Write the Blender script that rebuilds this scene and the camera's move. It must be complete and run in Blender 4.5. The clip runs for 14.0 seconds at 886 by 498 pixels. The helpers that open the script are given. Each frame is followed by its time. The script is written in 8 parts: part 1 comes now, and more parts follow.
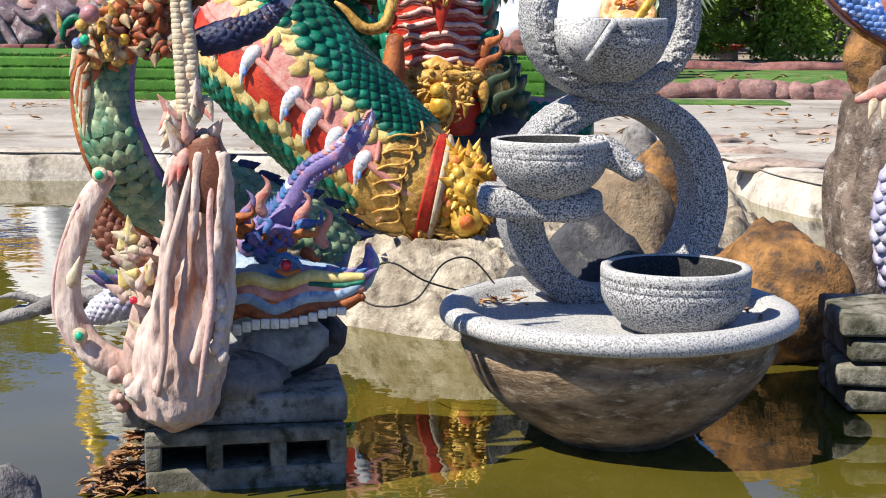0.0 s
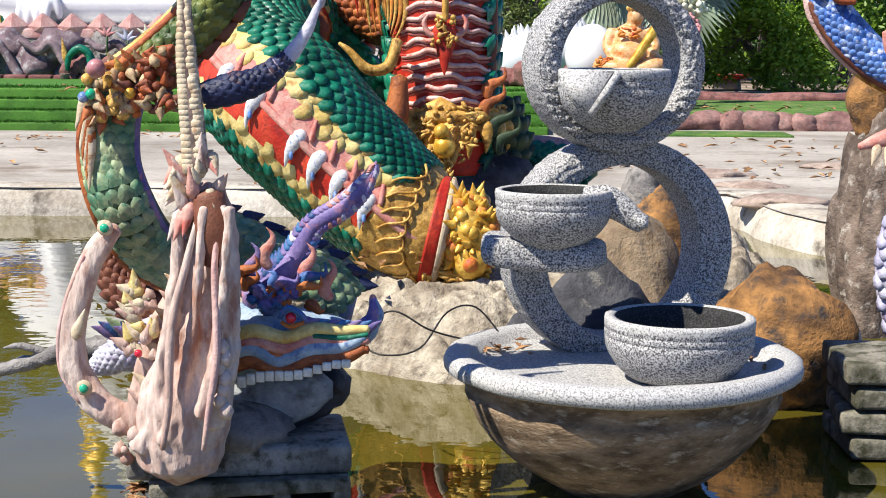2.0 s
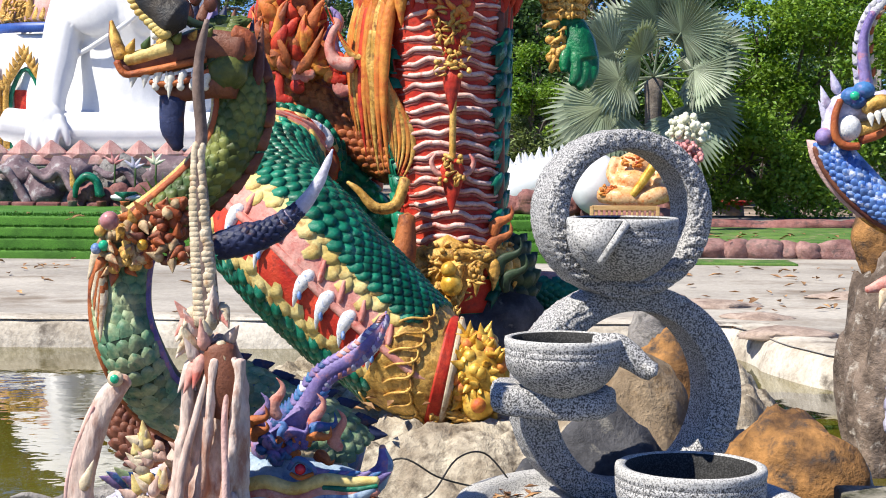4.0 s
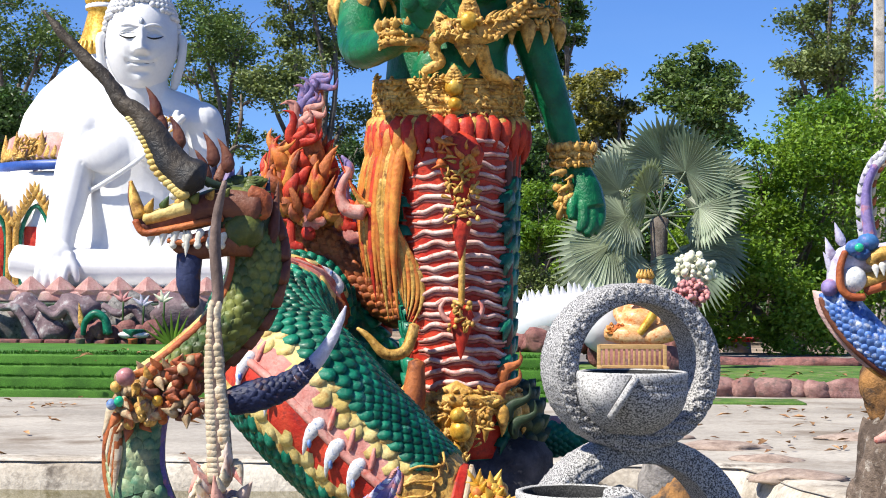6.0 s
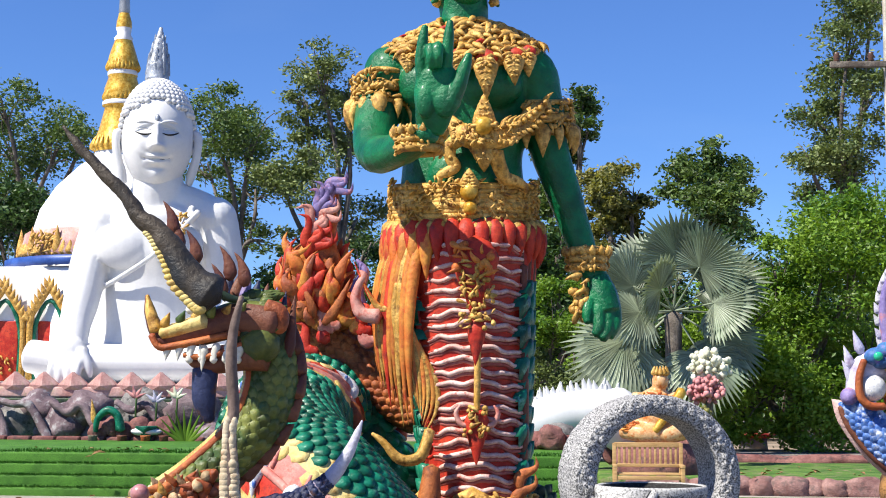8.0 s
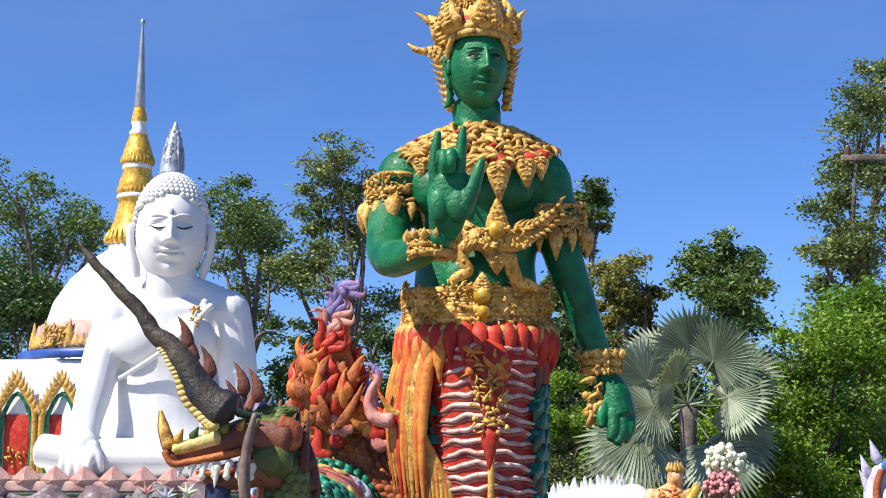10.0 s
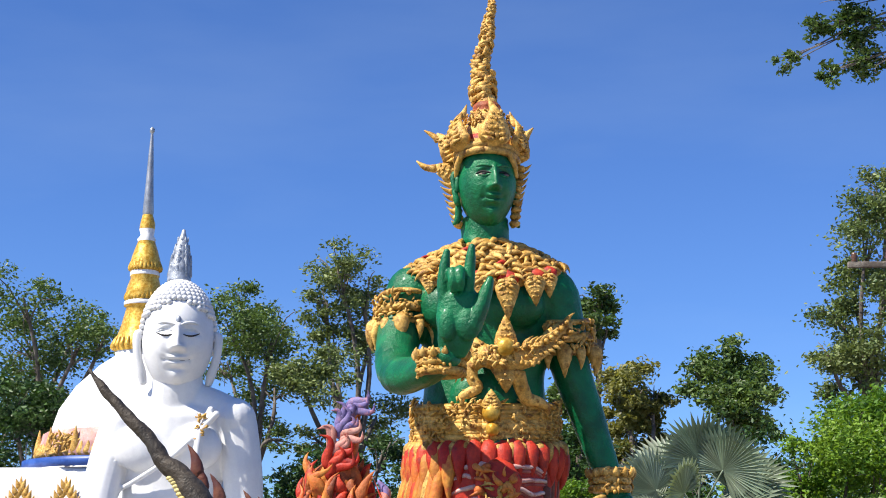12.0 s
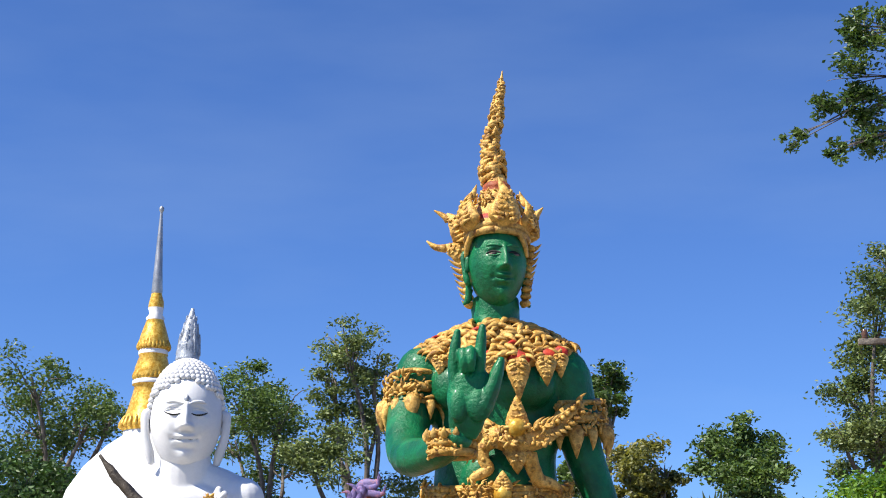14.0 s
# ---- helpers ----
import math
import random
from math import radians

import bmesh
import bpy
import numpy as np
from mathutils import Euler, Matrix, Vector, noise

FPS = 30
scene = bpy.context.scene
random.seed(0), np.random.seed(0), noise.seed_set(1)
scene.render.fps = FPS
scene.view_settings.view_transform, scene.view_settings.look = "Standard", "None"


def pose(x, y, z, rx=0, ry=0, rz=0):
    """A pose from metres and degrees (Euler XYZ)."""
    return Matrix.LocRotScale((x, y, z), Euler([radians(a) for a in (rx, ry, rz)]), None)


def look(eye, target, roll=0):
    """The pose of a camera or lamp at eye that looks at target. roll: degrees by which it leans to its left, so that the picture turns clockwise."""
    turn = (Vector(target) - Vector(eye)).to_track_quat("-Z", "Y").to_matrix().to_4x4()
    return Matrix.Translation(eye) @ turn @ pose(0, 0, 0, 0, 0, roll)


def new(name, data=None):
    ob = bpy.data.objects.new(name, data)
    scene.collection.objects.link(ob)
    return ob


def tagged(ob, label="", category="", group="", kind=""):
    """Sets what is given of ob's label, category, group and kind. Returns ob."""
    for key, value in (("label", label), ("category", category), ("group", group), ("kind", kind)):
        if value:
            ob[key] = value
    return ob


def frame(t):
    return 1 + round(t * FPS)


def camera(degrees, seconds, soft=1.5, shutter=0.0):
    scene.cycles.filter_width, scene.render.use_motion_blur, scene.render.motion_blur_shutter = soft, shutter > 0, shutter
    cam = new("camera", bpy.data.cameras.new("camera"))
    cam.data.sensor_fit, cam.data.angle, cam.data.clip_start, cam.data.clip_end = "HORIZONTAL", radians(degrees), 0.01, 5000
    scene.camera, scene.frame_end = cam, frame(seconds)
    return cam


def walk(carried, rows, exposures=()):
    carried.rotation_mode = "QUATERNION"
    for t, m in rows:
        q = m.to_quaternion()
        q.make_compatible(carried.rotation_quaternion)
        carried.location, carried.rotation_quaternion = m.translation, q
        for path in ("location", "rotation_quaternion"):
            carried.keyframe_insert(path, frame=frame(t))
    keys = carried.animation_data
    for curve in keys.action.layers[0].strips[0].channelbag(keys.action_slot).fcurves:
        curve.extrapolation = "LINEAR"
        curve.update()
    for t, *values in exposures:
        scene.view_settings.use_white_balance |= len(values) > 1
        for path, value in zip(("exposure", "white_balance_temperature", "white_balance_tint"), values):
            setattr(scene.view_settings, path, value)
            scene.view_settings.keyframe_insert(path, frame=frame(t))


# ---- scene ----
cam = camera(33.0, 14.0, 1.0)
PATH = [
    (0, (0.206, -0.042, 0.921), (0.084, 1.93, 0.61), 0.3),
    (0.5, (0.208, -0.042, 0.933), (0.086, 1.93, 0.624), 0.3),
    (1, (0.206, -0.042, 0.946), (0.081, 1.931, 0.642), 0.3),
    (1.5, (0.204, -0.042, 0.959), (0.079, 1.932, 0.666), 0.3),
    (2, (0.204, -0.04, 0.973), (0.077, 1.937, 0.696), 0.3),
    (2.5, (0.198, -0.04, 0.989), (0.071, 1.941, 0.74), 0.3),
    (3, (0.197, -0.04, 1.005), (0.068, 1.945, 0.796), 0.3),
    (3.5, (0.197, -0.041, 1.017), (0.066, 1.948, 0.854), 0.2),
    (4, (0.192, -0.044, 1.029), (0.058, 1.948, 0.914), 0.3),
    (4.2, (0.191, -0.047, 1.037), (0.057, 1.946, 0.941), 0.3),
    (6.3, (0.182, -0.088, 1.08), (0.037, 1.905, 1.165), 0.3),
    (6.5, (0.181, -0.066, 1.085), (0.035, 1.926, 1.183), 0.3),
    (7, (0.183, -0.073, 1.095), (0.033, 1.917, 1.224), 0.3),
    (7.5, (0.177, -0.071, 1.108), (0.021, 1.916, 1.267), 0.3),
    (8, (0.176, -0.08, 1.116), (0.015, 1.905, 1.303), 0.3),
    (8.2, (0.18, -0.071, 1.117), (0.015, 1.913, 1.314), 0.3),
    (10.5, (0.171, -0.092, 1.178), (-0.007, 1.87, 1.52), 0.3),
    (11, (0.169, -0.093, 1.187), (-0.011, 1.863, 1.565), 0.3),
    (11.5, (0.171, -0.098, 1.195), (-0.012, 1.851, 1.606), 0.3),
    (12, (0.167, -0.104, 1.207), (-0.017, 1.838, 1.651), 0.3),
    (12.5, (0.169, -0.103, 1.217), (-0.019, 1.83, 1.692), 0.2),
    (13, (0.166, -0.101, 1.226), (-0.023, 1.825, 1.73), 0.2),
    (13.5, (0.163, -0.1, 1.221), (-0.027, 1.82, 1.748), 0.2),
    (14, (0.159, -0.098, 1.219), (-0.034, 1.817, 1.763), 0.2),
]
walk(cam, [(t, look(e, g, r)) for t, e, g, r in PATH])

# ---- world, sun ----
SUN_EL, SUN_AZ = radians(51), radians(236)   # azimuth clockwise from +y, towards the sun
world = bpy.data.worlds.new("world")
scene.world = world
world.use_nodes = True
wn, wl = world.node_tree.nodes, world.node_tree.links
sky = wn.new("ShaderNodeTexSky")
sky.sky_type, sky.sun_disc = "NISHITA", False
sky.sun_elevation, sky.sun_rotation = SUN_EL, SUN_AZ
sky.altitude, sky.air_density, sky.dust_density, sky.ozone_density = 300, 1.0, 0.0, 5.0
wn["Background"].inputs["Strength"].default_value = 0.061
wtc, wmap = wn.new("ShaderNodeTexCoord"), wn.new("ShaderNodeMapping")
wmap.inputs["Scale"].default_value = (2.2, 2.2, 9.0)
wmap.inputs["Rotation"].default_value = (0.25, 0.15, 0.3)
cirrus, cramp, cmix = wn.new("ShaderNodeTexNoise"), wn.new("ShaderNodeValToRGB"), wn.new("ShaderNodeMix")
cirrus.inputs["Scale"].default_value, cirrus.inputs["Detail"].default_value = 1.3, 7
cramp.color_ramp.elements[0].position, cramp.color_ramp.elements[1].position = 0.48, 0.85
cramp.color_ramp.elements[1].color = (0.1, 0.1, 0.1, 1)
cmix.data_type = "RGBA"
cmix.inputs[7].default_value = (7.0, 8.6, 9.5, 1)
wl.new(wtc.outputs["Generated"], wmap.inputs["Vector"])
wl.new(wmap.outputs["Vector"], cirrus.inputs["Vector"])
wl.new(cirrus.outputs["Fac"], cramp.inputs["Fac"])
wl.new(cramp.outputs["Color"], cmix.inputs[0])
tint = wn.new("ShaderNodeMix")
tint.data_type, tint.blend_type = "RGBA", "MULTIPLY"
tint.inputs[0].default_value, tint.inputs[7].default_value = 1.0, (0.75, 1.02, 1.53, 1)
wl.new(sky.outputs["Color"], tint.inputs[6])
wl.new(tint.outputs[2], cmix.inputs[6])
wl.new(cmix.outputs[2], wn["Background"].inputs["Color"])
sun = new("sun", bpy.data.lights.new("sun", "SUN"))
sun.data.energy, sun.data.angle, sun.data.color = 5.0, radians(0.55), (1.0, 0.94, 0.83)
sun_way = Vector((math.sin(SUN_AZ) * math.cos(SUN_EL), math.cos(SUN_AZ) * math.cos(SUN_EL), math.sin(SUN_EL)))
sun.matrix_basis = look(sun_way * 50, (0, 0, 0))
scene.view_settings.exposure = 0.74

# ---- materials ----


def mat(name, c1, c2, rough=0.6, scale=6.0, bump=0.25, fine=70.0, metal=0.0, stain=None, amount=0.5, island=0.0, coat=0.0, stretch=None, contrast=0.12, grime=0.25):
    """Paint or stone: two colours blotched, a fine grain, stains with their own noise, relief."""
    m = bpy.data.materials.new(name)
    m.use_nodes = True
    n, l = m.node_tree.nodes, m.node_tree.links
    b = n["Principled BSDF"]
    b.inputs["Metallic"].default_value = metal
    b.inputs["Coat Weight"].default_value = coat
    b.inputs["Specular IOR Level"].default_value = 0.28
    b.inputs["Coat Roughness"].default_value = 0.2
    tc = n.new("ShaderNodeTexCoord")
    vec = tc.outputs["Object"]
    if stretch:
        mp = n.new("ShaderNodeMapping")
        mp.inputs["Scale"].default_value = stretch
        l.new(vec, mp.inputs["Vector"])
        vec = mp.outputs["Vector"]

    def noisy(sc, detail, rgh=0.6):
        t = n.new("ShaderNodeTexNoise")
        t.inputs["Scale"].default_value, t.inputs["Detail"].default_value, t.inputs["Roughness"].default_value = sc, detail, rgh
        l.new(vec, t.inputs["Vector"])
        return t.outputs["Fac"]

    def ramp(src, lo, hi):
        r = n.new("ShaderNodeMapRange")
        r.inputs["From Min"].default_value, r.inputs["From Max"].default_value = lo, hi
        l.new(src, r.inputs["Value"])
        return r.outputs["Result"]

    def mix(fac, a, bcol, kind="MIX"):
        x = n.new("ShaderNodeMix")
        x.data_type, x.blend_type = "RGBA", kind
        for s, v in ((0, fac), (6, a), (7, bcol)):
            if hasattr(v, "is_linked"):
                l.new(v, x.inputs[s])
            elif s:
                x.inputs[s].default_value = (*v, 1)
            else:
                x.inputs[s].default_value = v
        return x.outputs[2]

    big, small = noisy(scale, 5), noisy(fine, 4, 0.7)
    col = mix(ramp(big, 0.5 - contrast, 0.5 + contrast), c1, c2)
    g = n.new("ShaderNodeMapRange")
    g.inputs["From Min"].default_value, g.inputs["From Max"].default_value = 0.3, 0.7
    g.inputs["To Min"].default_value, g.inputs["To Max"].default_value = 1 - grime, 1 + grime * 0.6
    l.new(small, g.inputs["Value"])
    gc = n.new("ShaderNodeCombineColor")
    for i in range(3):
        l.new(g.outputs["Result"], gc.inputs[i])
    col = mix(1.0, col, gc.outputs["Color"], "MULTIPLY")
    if stain:
        st = ramp(noisy(scale * 2.3, 8, 0.65), 0.62 - 0.22 * amount, 0.72 - 0.12 * amount)
        col = mix(st, col, stain)
    if island:
        ge = n.new("ShaderNodeNewGeometry")
        isl = n.new("ShaderNodeMapRange")
        isl.inputs["To Min"].default_value, isl.inputs["To Max"].default_value = 1 - island, 1 + island
        l.new(ge.outputs["Random Per Island"], isl.inputs["Value"])
        ic = n.new("ShaderNodeCombineColor")
        for i in range(3):
            l.new(isl.outputs["Result"], ic.inputs[i])
        col = mix(1.0, col, ic.outputs["Color"], "MULTIPLY")
    l.new(col, b.inputs["Base Color"])
    rr = n.new("ShaderNodeMapRange")
    rr.inputs["To Min"].default_value, rr.inputs["To Max"].default_value = max(0.02, rough - 0.12), min(1, rough + 0.12)
    l.new(big, rr.inputs["Value"])
    l.new(rr.outputs["Result"], b.inputs["Roughness"])
    if bump:
        bu = n.new("ShaderNodeBump")
        bu.inputs["Strength"].default_value, bu.inputs["Distance"].default_value = bump, 0.6 / fine
        l.new(small, bu.inputs["Height"])
        l.new(bu.outputs["Normal"], b.inputs["Normal"])
    return m


def granite(name, dark, light, scale, bias, stain=None):
    """Speckled stone: sharp light and dark grains."""
    m = mat(name, dark, light, 0.75, scale, 0.6, scale * 1.3, stain=stain, amount=0.3, contrast=0.06, grime=0.3)
    for n in m.node_tree.nodes:
        if n.type == "MAP_RANGE" and abs(n.inputs["From Min"].default_value - 0.44) < 1e-4:
            n.inputs["From Min"].default_value, n.inputs["From Max"].default_value = bias - 0.065, bias + 0.065
    return m


def leafy(name, c1, c2, trans=0.25):
    m = mat(name, c1, c2, 0.45, 0.7, 0, 8, island=0.45, grime=0.1)
    b = m.node_tree.nodes["Principled BSDF"]
    b.inputs["Specular IOR Level"].default_value = 0.35
    tr, ad = m.node_tree.nodes.new("ShaderNodeBsdfTranslucent"), m.node_tree.nodes.new("ShaderNodeMixShader")
    tr.inputs["Color"].default_value = (c2[0] * 1.5, c2[1] * 1.6, c2[2] * 0.7, 1)
    ad.inputs[0].default_value = trans
    out = m.node_tree.nodes["Material Output"]
    m.node_tree.links.new(b.outputs[0], ad.inputs[1])
    m.node_tree.links.new(tr.outputs[0], ad.inputs[2])
    m.node_tree.links.new(ad.outputs[0], out.inputs["Surface"])
    return m


STONE = granite("granite_speckled", (0.065, 0.065, 0.067), (0.54, 0.53, 0.52), 265, 0.497)
STONE_RIM = granite("granite_pale", (0.19, 0.187, 0.183), (0.54, 0.53, 0.51), 260, 0.465)
STONE_BASIN = mat("basin_weathered", (0.13, 0.088, 0.052), (0.36, 0.255, 0.16), 0.85, 11, 0.8, 70, stain=(0.46, 0.39, 0.3), amount=0.3, stretch=(1, 1, 2.5))
CONCRETE = mat("concrete_block", (0.16, 0.15, 0.13), (0.33, 0.31, 0.27), 0.9, 12, 0.5, 140, stain=(0.06, 0.055, 0.04), amount=0.6)
CONCRETE_OLD = mat("concrete_mossy", (0.09, 0.085, 0.06), (0.26, 0.24, 0.19), 0.95, 9, 0.6, 90, stain=(0.04, 0.04, 0.02), amount=0.7)
BANK = mat("bank_concrete", (0.36, 0.31, 0.245), (0.58, 0.53, 0.45), 0.9, 2.5, 0.5, 40, stain=(0.12, 0.10, 0.08), amount=0.35)
PAVE = mat("pavement_dusty", (0.3, 0.27, 0.23), (0.46, 0.42, 0.36), 0.95, 0.5, 0.4, 30, stain=(0.2, 0.16, 0.12), amount=0.5, stretch=(1, 1.25, 1))
# near-black granite: the shade inside the fountain bowls, put into the colour
STONE_INNER_SHADE = granite("granite_inner_shade", (0.012, 0.012, 0.012), (0.05, 0.05, 0.05), 275, 0.53)
SHORE = mat("shore_rock", (0.27, 0.22, 0.16), (0.5, 0.44, 0.34), 0.95, 7, 1.0, 45, stain=(0.12, 0.095, 0.07), amount=0.6)
ROCK_DARK = mat("rock_dark", (0.025, 0.026, 0.032), (0.09, 0.09, 0.1), 0.85, 7, 0.8, 50, stain=(0.2, 0.19, 0.17), amount=0.2)
ROCK_BROWN = mat("rock_rusty", (0.08, 0.042, 0.02), (0.36, 0.18, 0.06), 0.85, 7, 0.9, 60, stain=(0.05, 0.04, 0.035), amount=0.5)
# brownish tan, taken darker to hold the shadow on the boulder
ROCK_TAN = mat("rock_tan", (0.15, 0.105, 0.065), (0.32, 0.24, 0.155), 0.9, 8, 0.9, 60, stain=(0.16, 0.1, 0.05), amount=0.4)
PAVE_STONE = mat("reddish_paving_rock", (0.26, 0.19, 0.15), (0.42, 0.33, 0.27), 0.95, 6, 0.6, 40, stain=(0.2, 0.14, 0.11), amount=0.4)
ROCK_WEATHERED = mat("rock_weathered", (0.085, 0.062, 0.048), (0.25, 0.19, 0.15), 0.9, 9, 1.0, 45, stain=(0.42, 0.38, 0.33), amount=0.3)
ROCK_GREY = mat("rock_grey", (0.13, 0.12, 0.12), (0.32, 0.3, 0.28), 0.85, 6, 0.9, 50, stain=(0.05, 0.05, 0.05), amount=0.5)
ROCK_PURPLE = mat("rock_purple_paint", (0.13, 0.085, 0.1), (0.27, 0.2, 0.21), 0.8, 3, 0.8, 30, stain=(0.42, 0.4, 0.4), amount=0.35)
ROCK_RED = mat("rock_red_paint", (0.17, 0.06, 0.055), (0.3, 0.14, 0.12), 0.8, 4, 0.8, 30, stain=(0.08, 0.05, 0.05), amount=0.4)
RIB_RED = mat("dull_red_pink_paint", (0.34, 0.07, 0.055), (0.48, 0.17, 0.14), 0.6, 8, 0.4, 60, stain=(0.25, 0.03, 0.02), amount=0.4)
GREEN = mat("green_paint", (0.001, 0.085, 0.03), (0.004, 0.17, 0.058), 0.4, 8, 0.6, 55, stain=(0.004, 0.1, 0.045), amount=0.25, coat=0.12, grime=0.12)
TEAL = mat("teal_scale_paint", (0.0, 0.065, 0.036), (0.008, 0.19, 0.11), 0.42, 9, 0.4, 80, stain=(0.12, 0.34, 0.25), amount=0.15, island=0.25, coat=0.1)
GOLD = mat("gold_paint", (0.5, 0.27, 0.05), (0.74, 0.46, 0.13), 0.45, 14, 0.55, 70, stain=(0.2, 0.085, 0.02), amount=0.5, metal=0.1, island=0.15, grime=0.45)
GOLD_SHINY = mat("gold_leaf_paint", (0.5, 0.25, 0.02), (0.75, 0.5, 0.1), 0.35, 14, 0.3, 90, stain=(0.3, 0.12, 0.02), amount=0.3, metal=0.25, island=0.15)
RED = mat("red_paint", (0.42, 0.02, 0.012), (0.58, 0.06, 0.025), 0.5, 10, 0.4, 70, stain=(0.2, 0.025, 0.02), amount=0.4)
ORANGE = mat("orange_paint", (0.5, 0.13, 0.025), (0.62, 0.27, 0.05), 0.5, 9, 0.4, 70, stain=(0.4, 0.04, 0.02), amount=0.5, island=0.25)
RUST = mat("rust_orange_paint", (0.3, 0.07, 0.025), (0.5, 0.16, 0.045), 0.55, 9, 0.5, 70, stain=(0.15, 0.04, 0.02), amount=0.5, island=0.2)
PINK = mat("pink_paint", (0.5, 0.17, 0.14), (0.62, 0.33, 0.27), 0.55, 12, 0.4, 90, stain=(0.45, 0.09, 0.06), amount=0.4)
CREAM = mat("cream_paint", (0.5, 0.4, 0.26), (0.64, 0.54, 0.39), 0.6, 14, 0.4, 100, stain=(0.35, 0.2, 0.1), amount=0.45, island=0.12)
YELLOW = mat("yellow_paint", (0.58, 0.42, 0.12), (0.68, 0.56, 0.24), 0.5, 12, 0.4, 90, stain=(0.42, 0.22, 0.06), amount=0.4)
PALEPINK = mat("faded_pink_plaster", (0.46, 0.31, 0.255), (0.64, 0.52, 0.45), 0.75, 9, 0.5, 80, stain=(0.33, 0.17, 0.12), amount=0.5, stretch=(1, 1, 0.4))
WHITEBLUE = mat("white_blue_paint", (0.65, 0.65, 0.66), (0.72, 0.72, 0.7), 0.5, 40, 0.3, 90, stain=(0.05, 0.16, 0.42), amount=0.3)
BLUE = mat("blue_paint", (0.025, 0.06, 0.2), (0.05, 0.17, 0.36), 0.45, 12, 0.4, 90, stain=(0.2, 0.12, 0.35), amount=0.4, island=0.2)
BRIGHTBLUE = mat("bright_blue_scale_paint", (0.03, 0.1, 0.36), (0.16, 0.28, 0.55), 0.4, 12, 0.3, 90, island=0.35, stain=(0.6, 0.63, 0.66), amount=0.45)
SKYPAINT = mat("pale_blue_paint", (0.2, 0.3, 0.42), (0.36, 0.45, 0.54), 0.5, 14, 0.4, 90, stain=(0.08, 0.14, 0.3), amount=0.4)
NAVY = mat("navy_paint", (0.012, 0.016, 0.05), (0.03, 0.04, 0.1), 0.5, 12, 0.4, 90, stain=(0.12, 0.06, 0.05), amount=0.3)
PURPLE = mat("purple_paint", (0.12, 0.09, 0.27), (0.27, 0.21, 0.42), 0.5, 14, 0.4, 90, stain=(0.5, 0.2, 0.2), amount=0.35, island=0.15)
LILAC = mat("lilac_paint", (0.38, 0.36, 0.5), (0.55, 0.54, 0.62), 0.55, 10, 0.4, 90, stain=(0.25, 0.2, 0.3), amount=0.4, island=0.2)
MAROON = mat("maroon_brown_paint", (0.1, 0.03, 0.022), (0.2, 0.075, 0.042), 0.5, 10, 0.4, 90, stain=(0.09, 0.03, 0.03), amount=0.4)
OLIVE = mat("olive_scale_paint", (0.05, 0.08, 0.02), (0.19, 0.2, 0.045), 0.42, 9, 0.35, 90, stain=(0.04, 0.1, 0.04), amount=0.4, island=0.3)
SCALEGREEN = mat("worn_green_scale_paint", (0.08, 0.18, 0.1), (0.33, 0.36, 0.2), 0.45, 14, 0.35, 90, stain=(0.06, 0.17, 0.1), amount=0.4, island=0.3)
DARKGREEN = mat("dark_green_paint", (0.015, 0.03, 0.02), (0.04, 0.07, 0.03), 0.5, 10, 0.35, 90, island=0.2)
BROWNGREY = mat("brown_grey_stem", (0.13, 0.09, 0.075), (0.24, 0.17, 0.14), 0.6, 16, 0.4, 90)
WHITE = mat("white_paint", (0.65, 0.65, 0.66), (0.72, 0.72, 0.72), 0.45, 1.6, 0.1, 20, grime=0.04)
WHITE_WALL = mat("whitewash", (0.72, 0.72, 0.72), (0.8, 0.8, 0.79), 0.7, 1.2, 0.15, 18, stain=(0.55, 0.54, 0.5), amount=0.15, grime=0.06)
TOOTH = mat("tooth_paint", (0.6, 0.58, 0.5), (0.75, 0.73, 0.66), 0.5, 40, 0.2, 120)
SILVER = mat("silver_flame_paint", (0.2, 0.22, 0.26), (0.45, 0.48, 0.52), 0.4, 6, 0.4, 20, metal=0.4)
ROSE = mat("faded_rose_paint", (0.42, 0.2, 0.18), (0.6, 0.4, 0.36), 0.65, 2.5, 0.3, 25, stain=(0.4, 0.3, 0.2), amount=0.4)
BLACKEYE = mat("black_paint", (0.008, 0.008, 0.008), (0.02, 0.02, 0.02), 0.7, 10, 0, 50)
GEMGREEN = mat("green_glass_gem", (0.01, 0.3, 0.15), (0.03, 0.45, 0.25), 0.15, 20, 0, 50, coat=0.5)
GEMPINK = mat("rose_quartz_gem", (0.35, 0.13, 0.13), (0.5, 0.25, 0.24), 0.15, 40, 0.1, 60, coat=0.6)
GEMRED = mat("red_glass_gem", (0.5, 0.01, 0.03), (0.65, 0.03, 0.06), 0.15, 20, 0, 50, coat=0.5)
KERB = mat("kerb_pink_paint", (0.19, 0.09, 0.08), (0.34, 0.2, 0.175), 0.85, 5, 0.8, 30, stain=(0.14, 0.1, 0.09), amount=0.4)
TURF = mat("artificial_turf", (0.045, 0.14, 0.012), (0.085, 0.23, 0.025), 0.7, 5, 0.9, 120, grime=0.5)
GRASS = mat("patchy_grass", (0.05, 0.13, 0.02), (0.12, 0.22, 0.04), 0.8, 3, 0.9, 60, stain=(0.26, 0.2, 0.13), amount=0.4, grime=0.4)
SOIL = mat("bare_soil", (0.2, 0.15, 0.11), (0.36, 0.28, 0.21), 0.95, 0.8, 0.7, 20, stain=(0.1, 0.09, 0.07), amount=0.6)
SOIL_GREY = mat("grey_gravel_soil", (0.13, 0.12, 0.12), (0.24, 0.22, 0.21), 0.95, 1.5, 0.7, 25, stain=(0.3, 0.24, 0.18), amount=0.3)
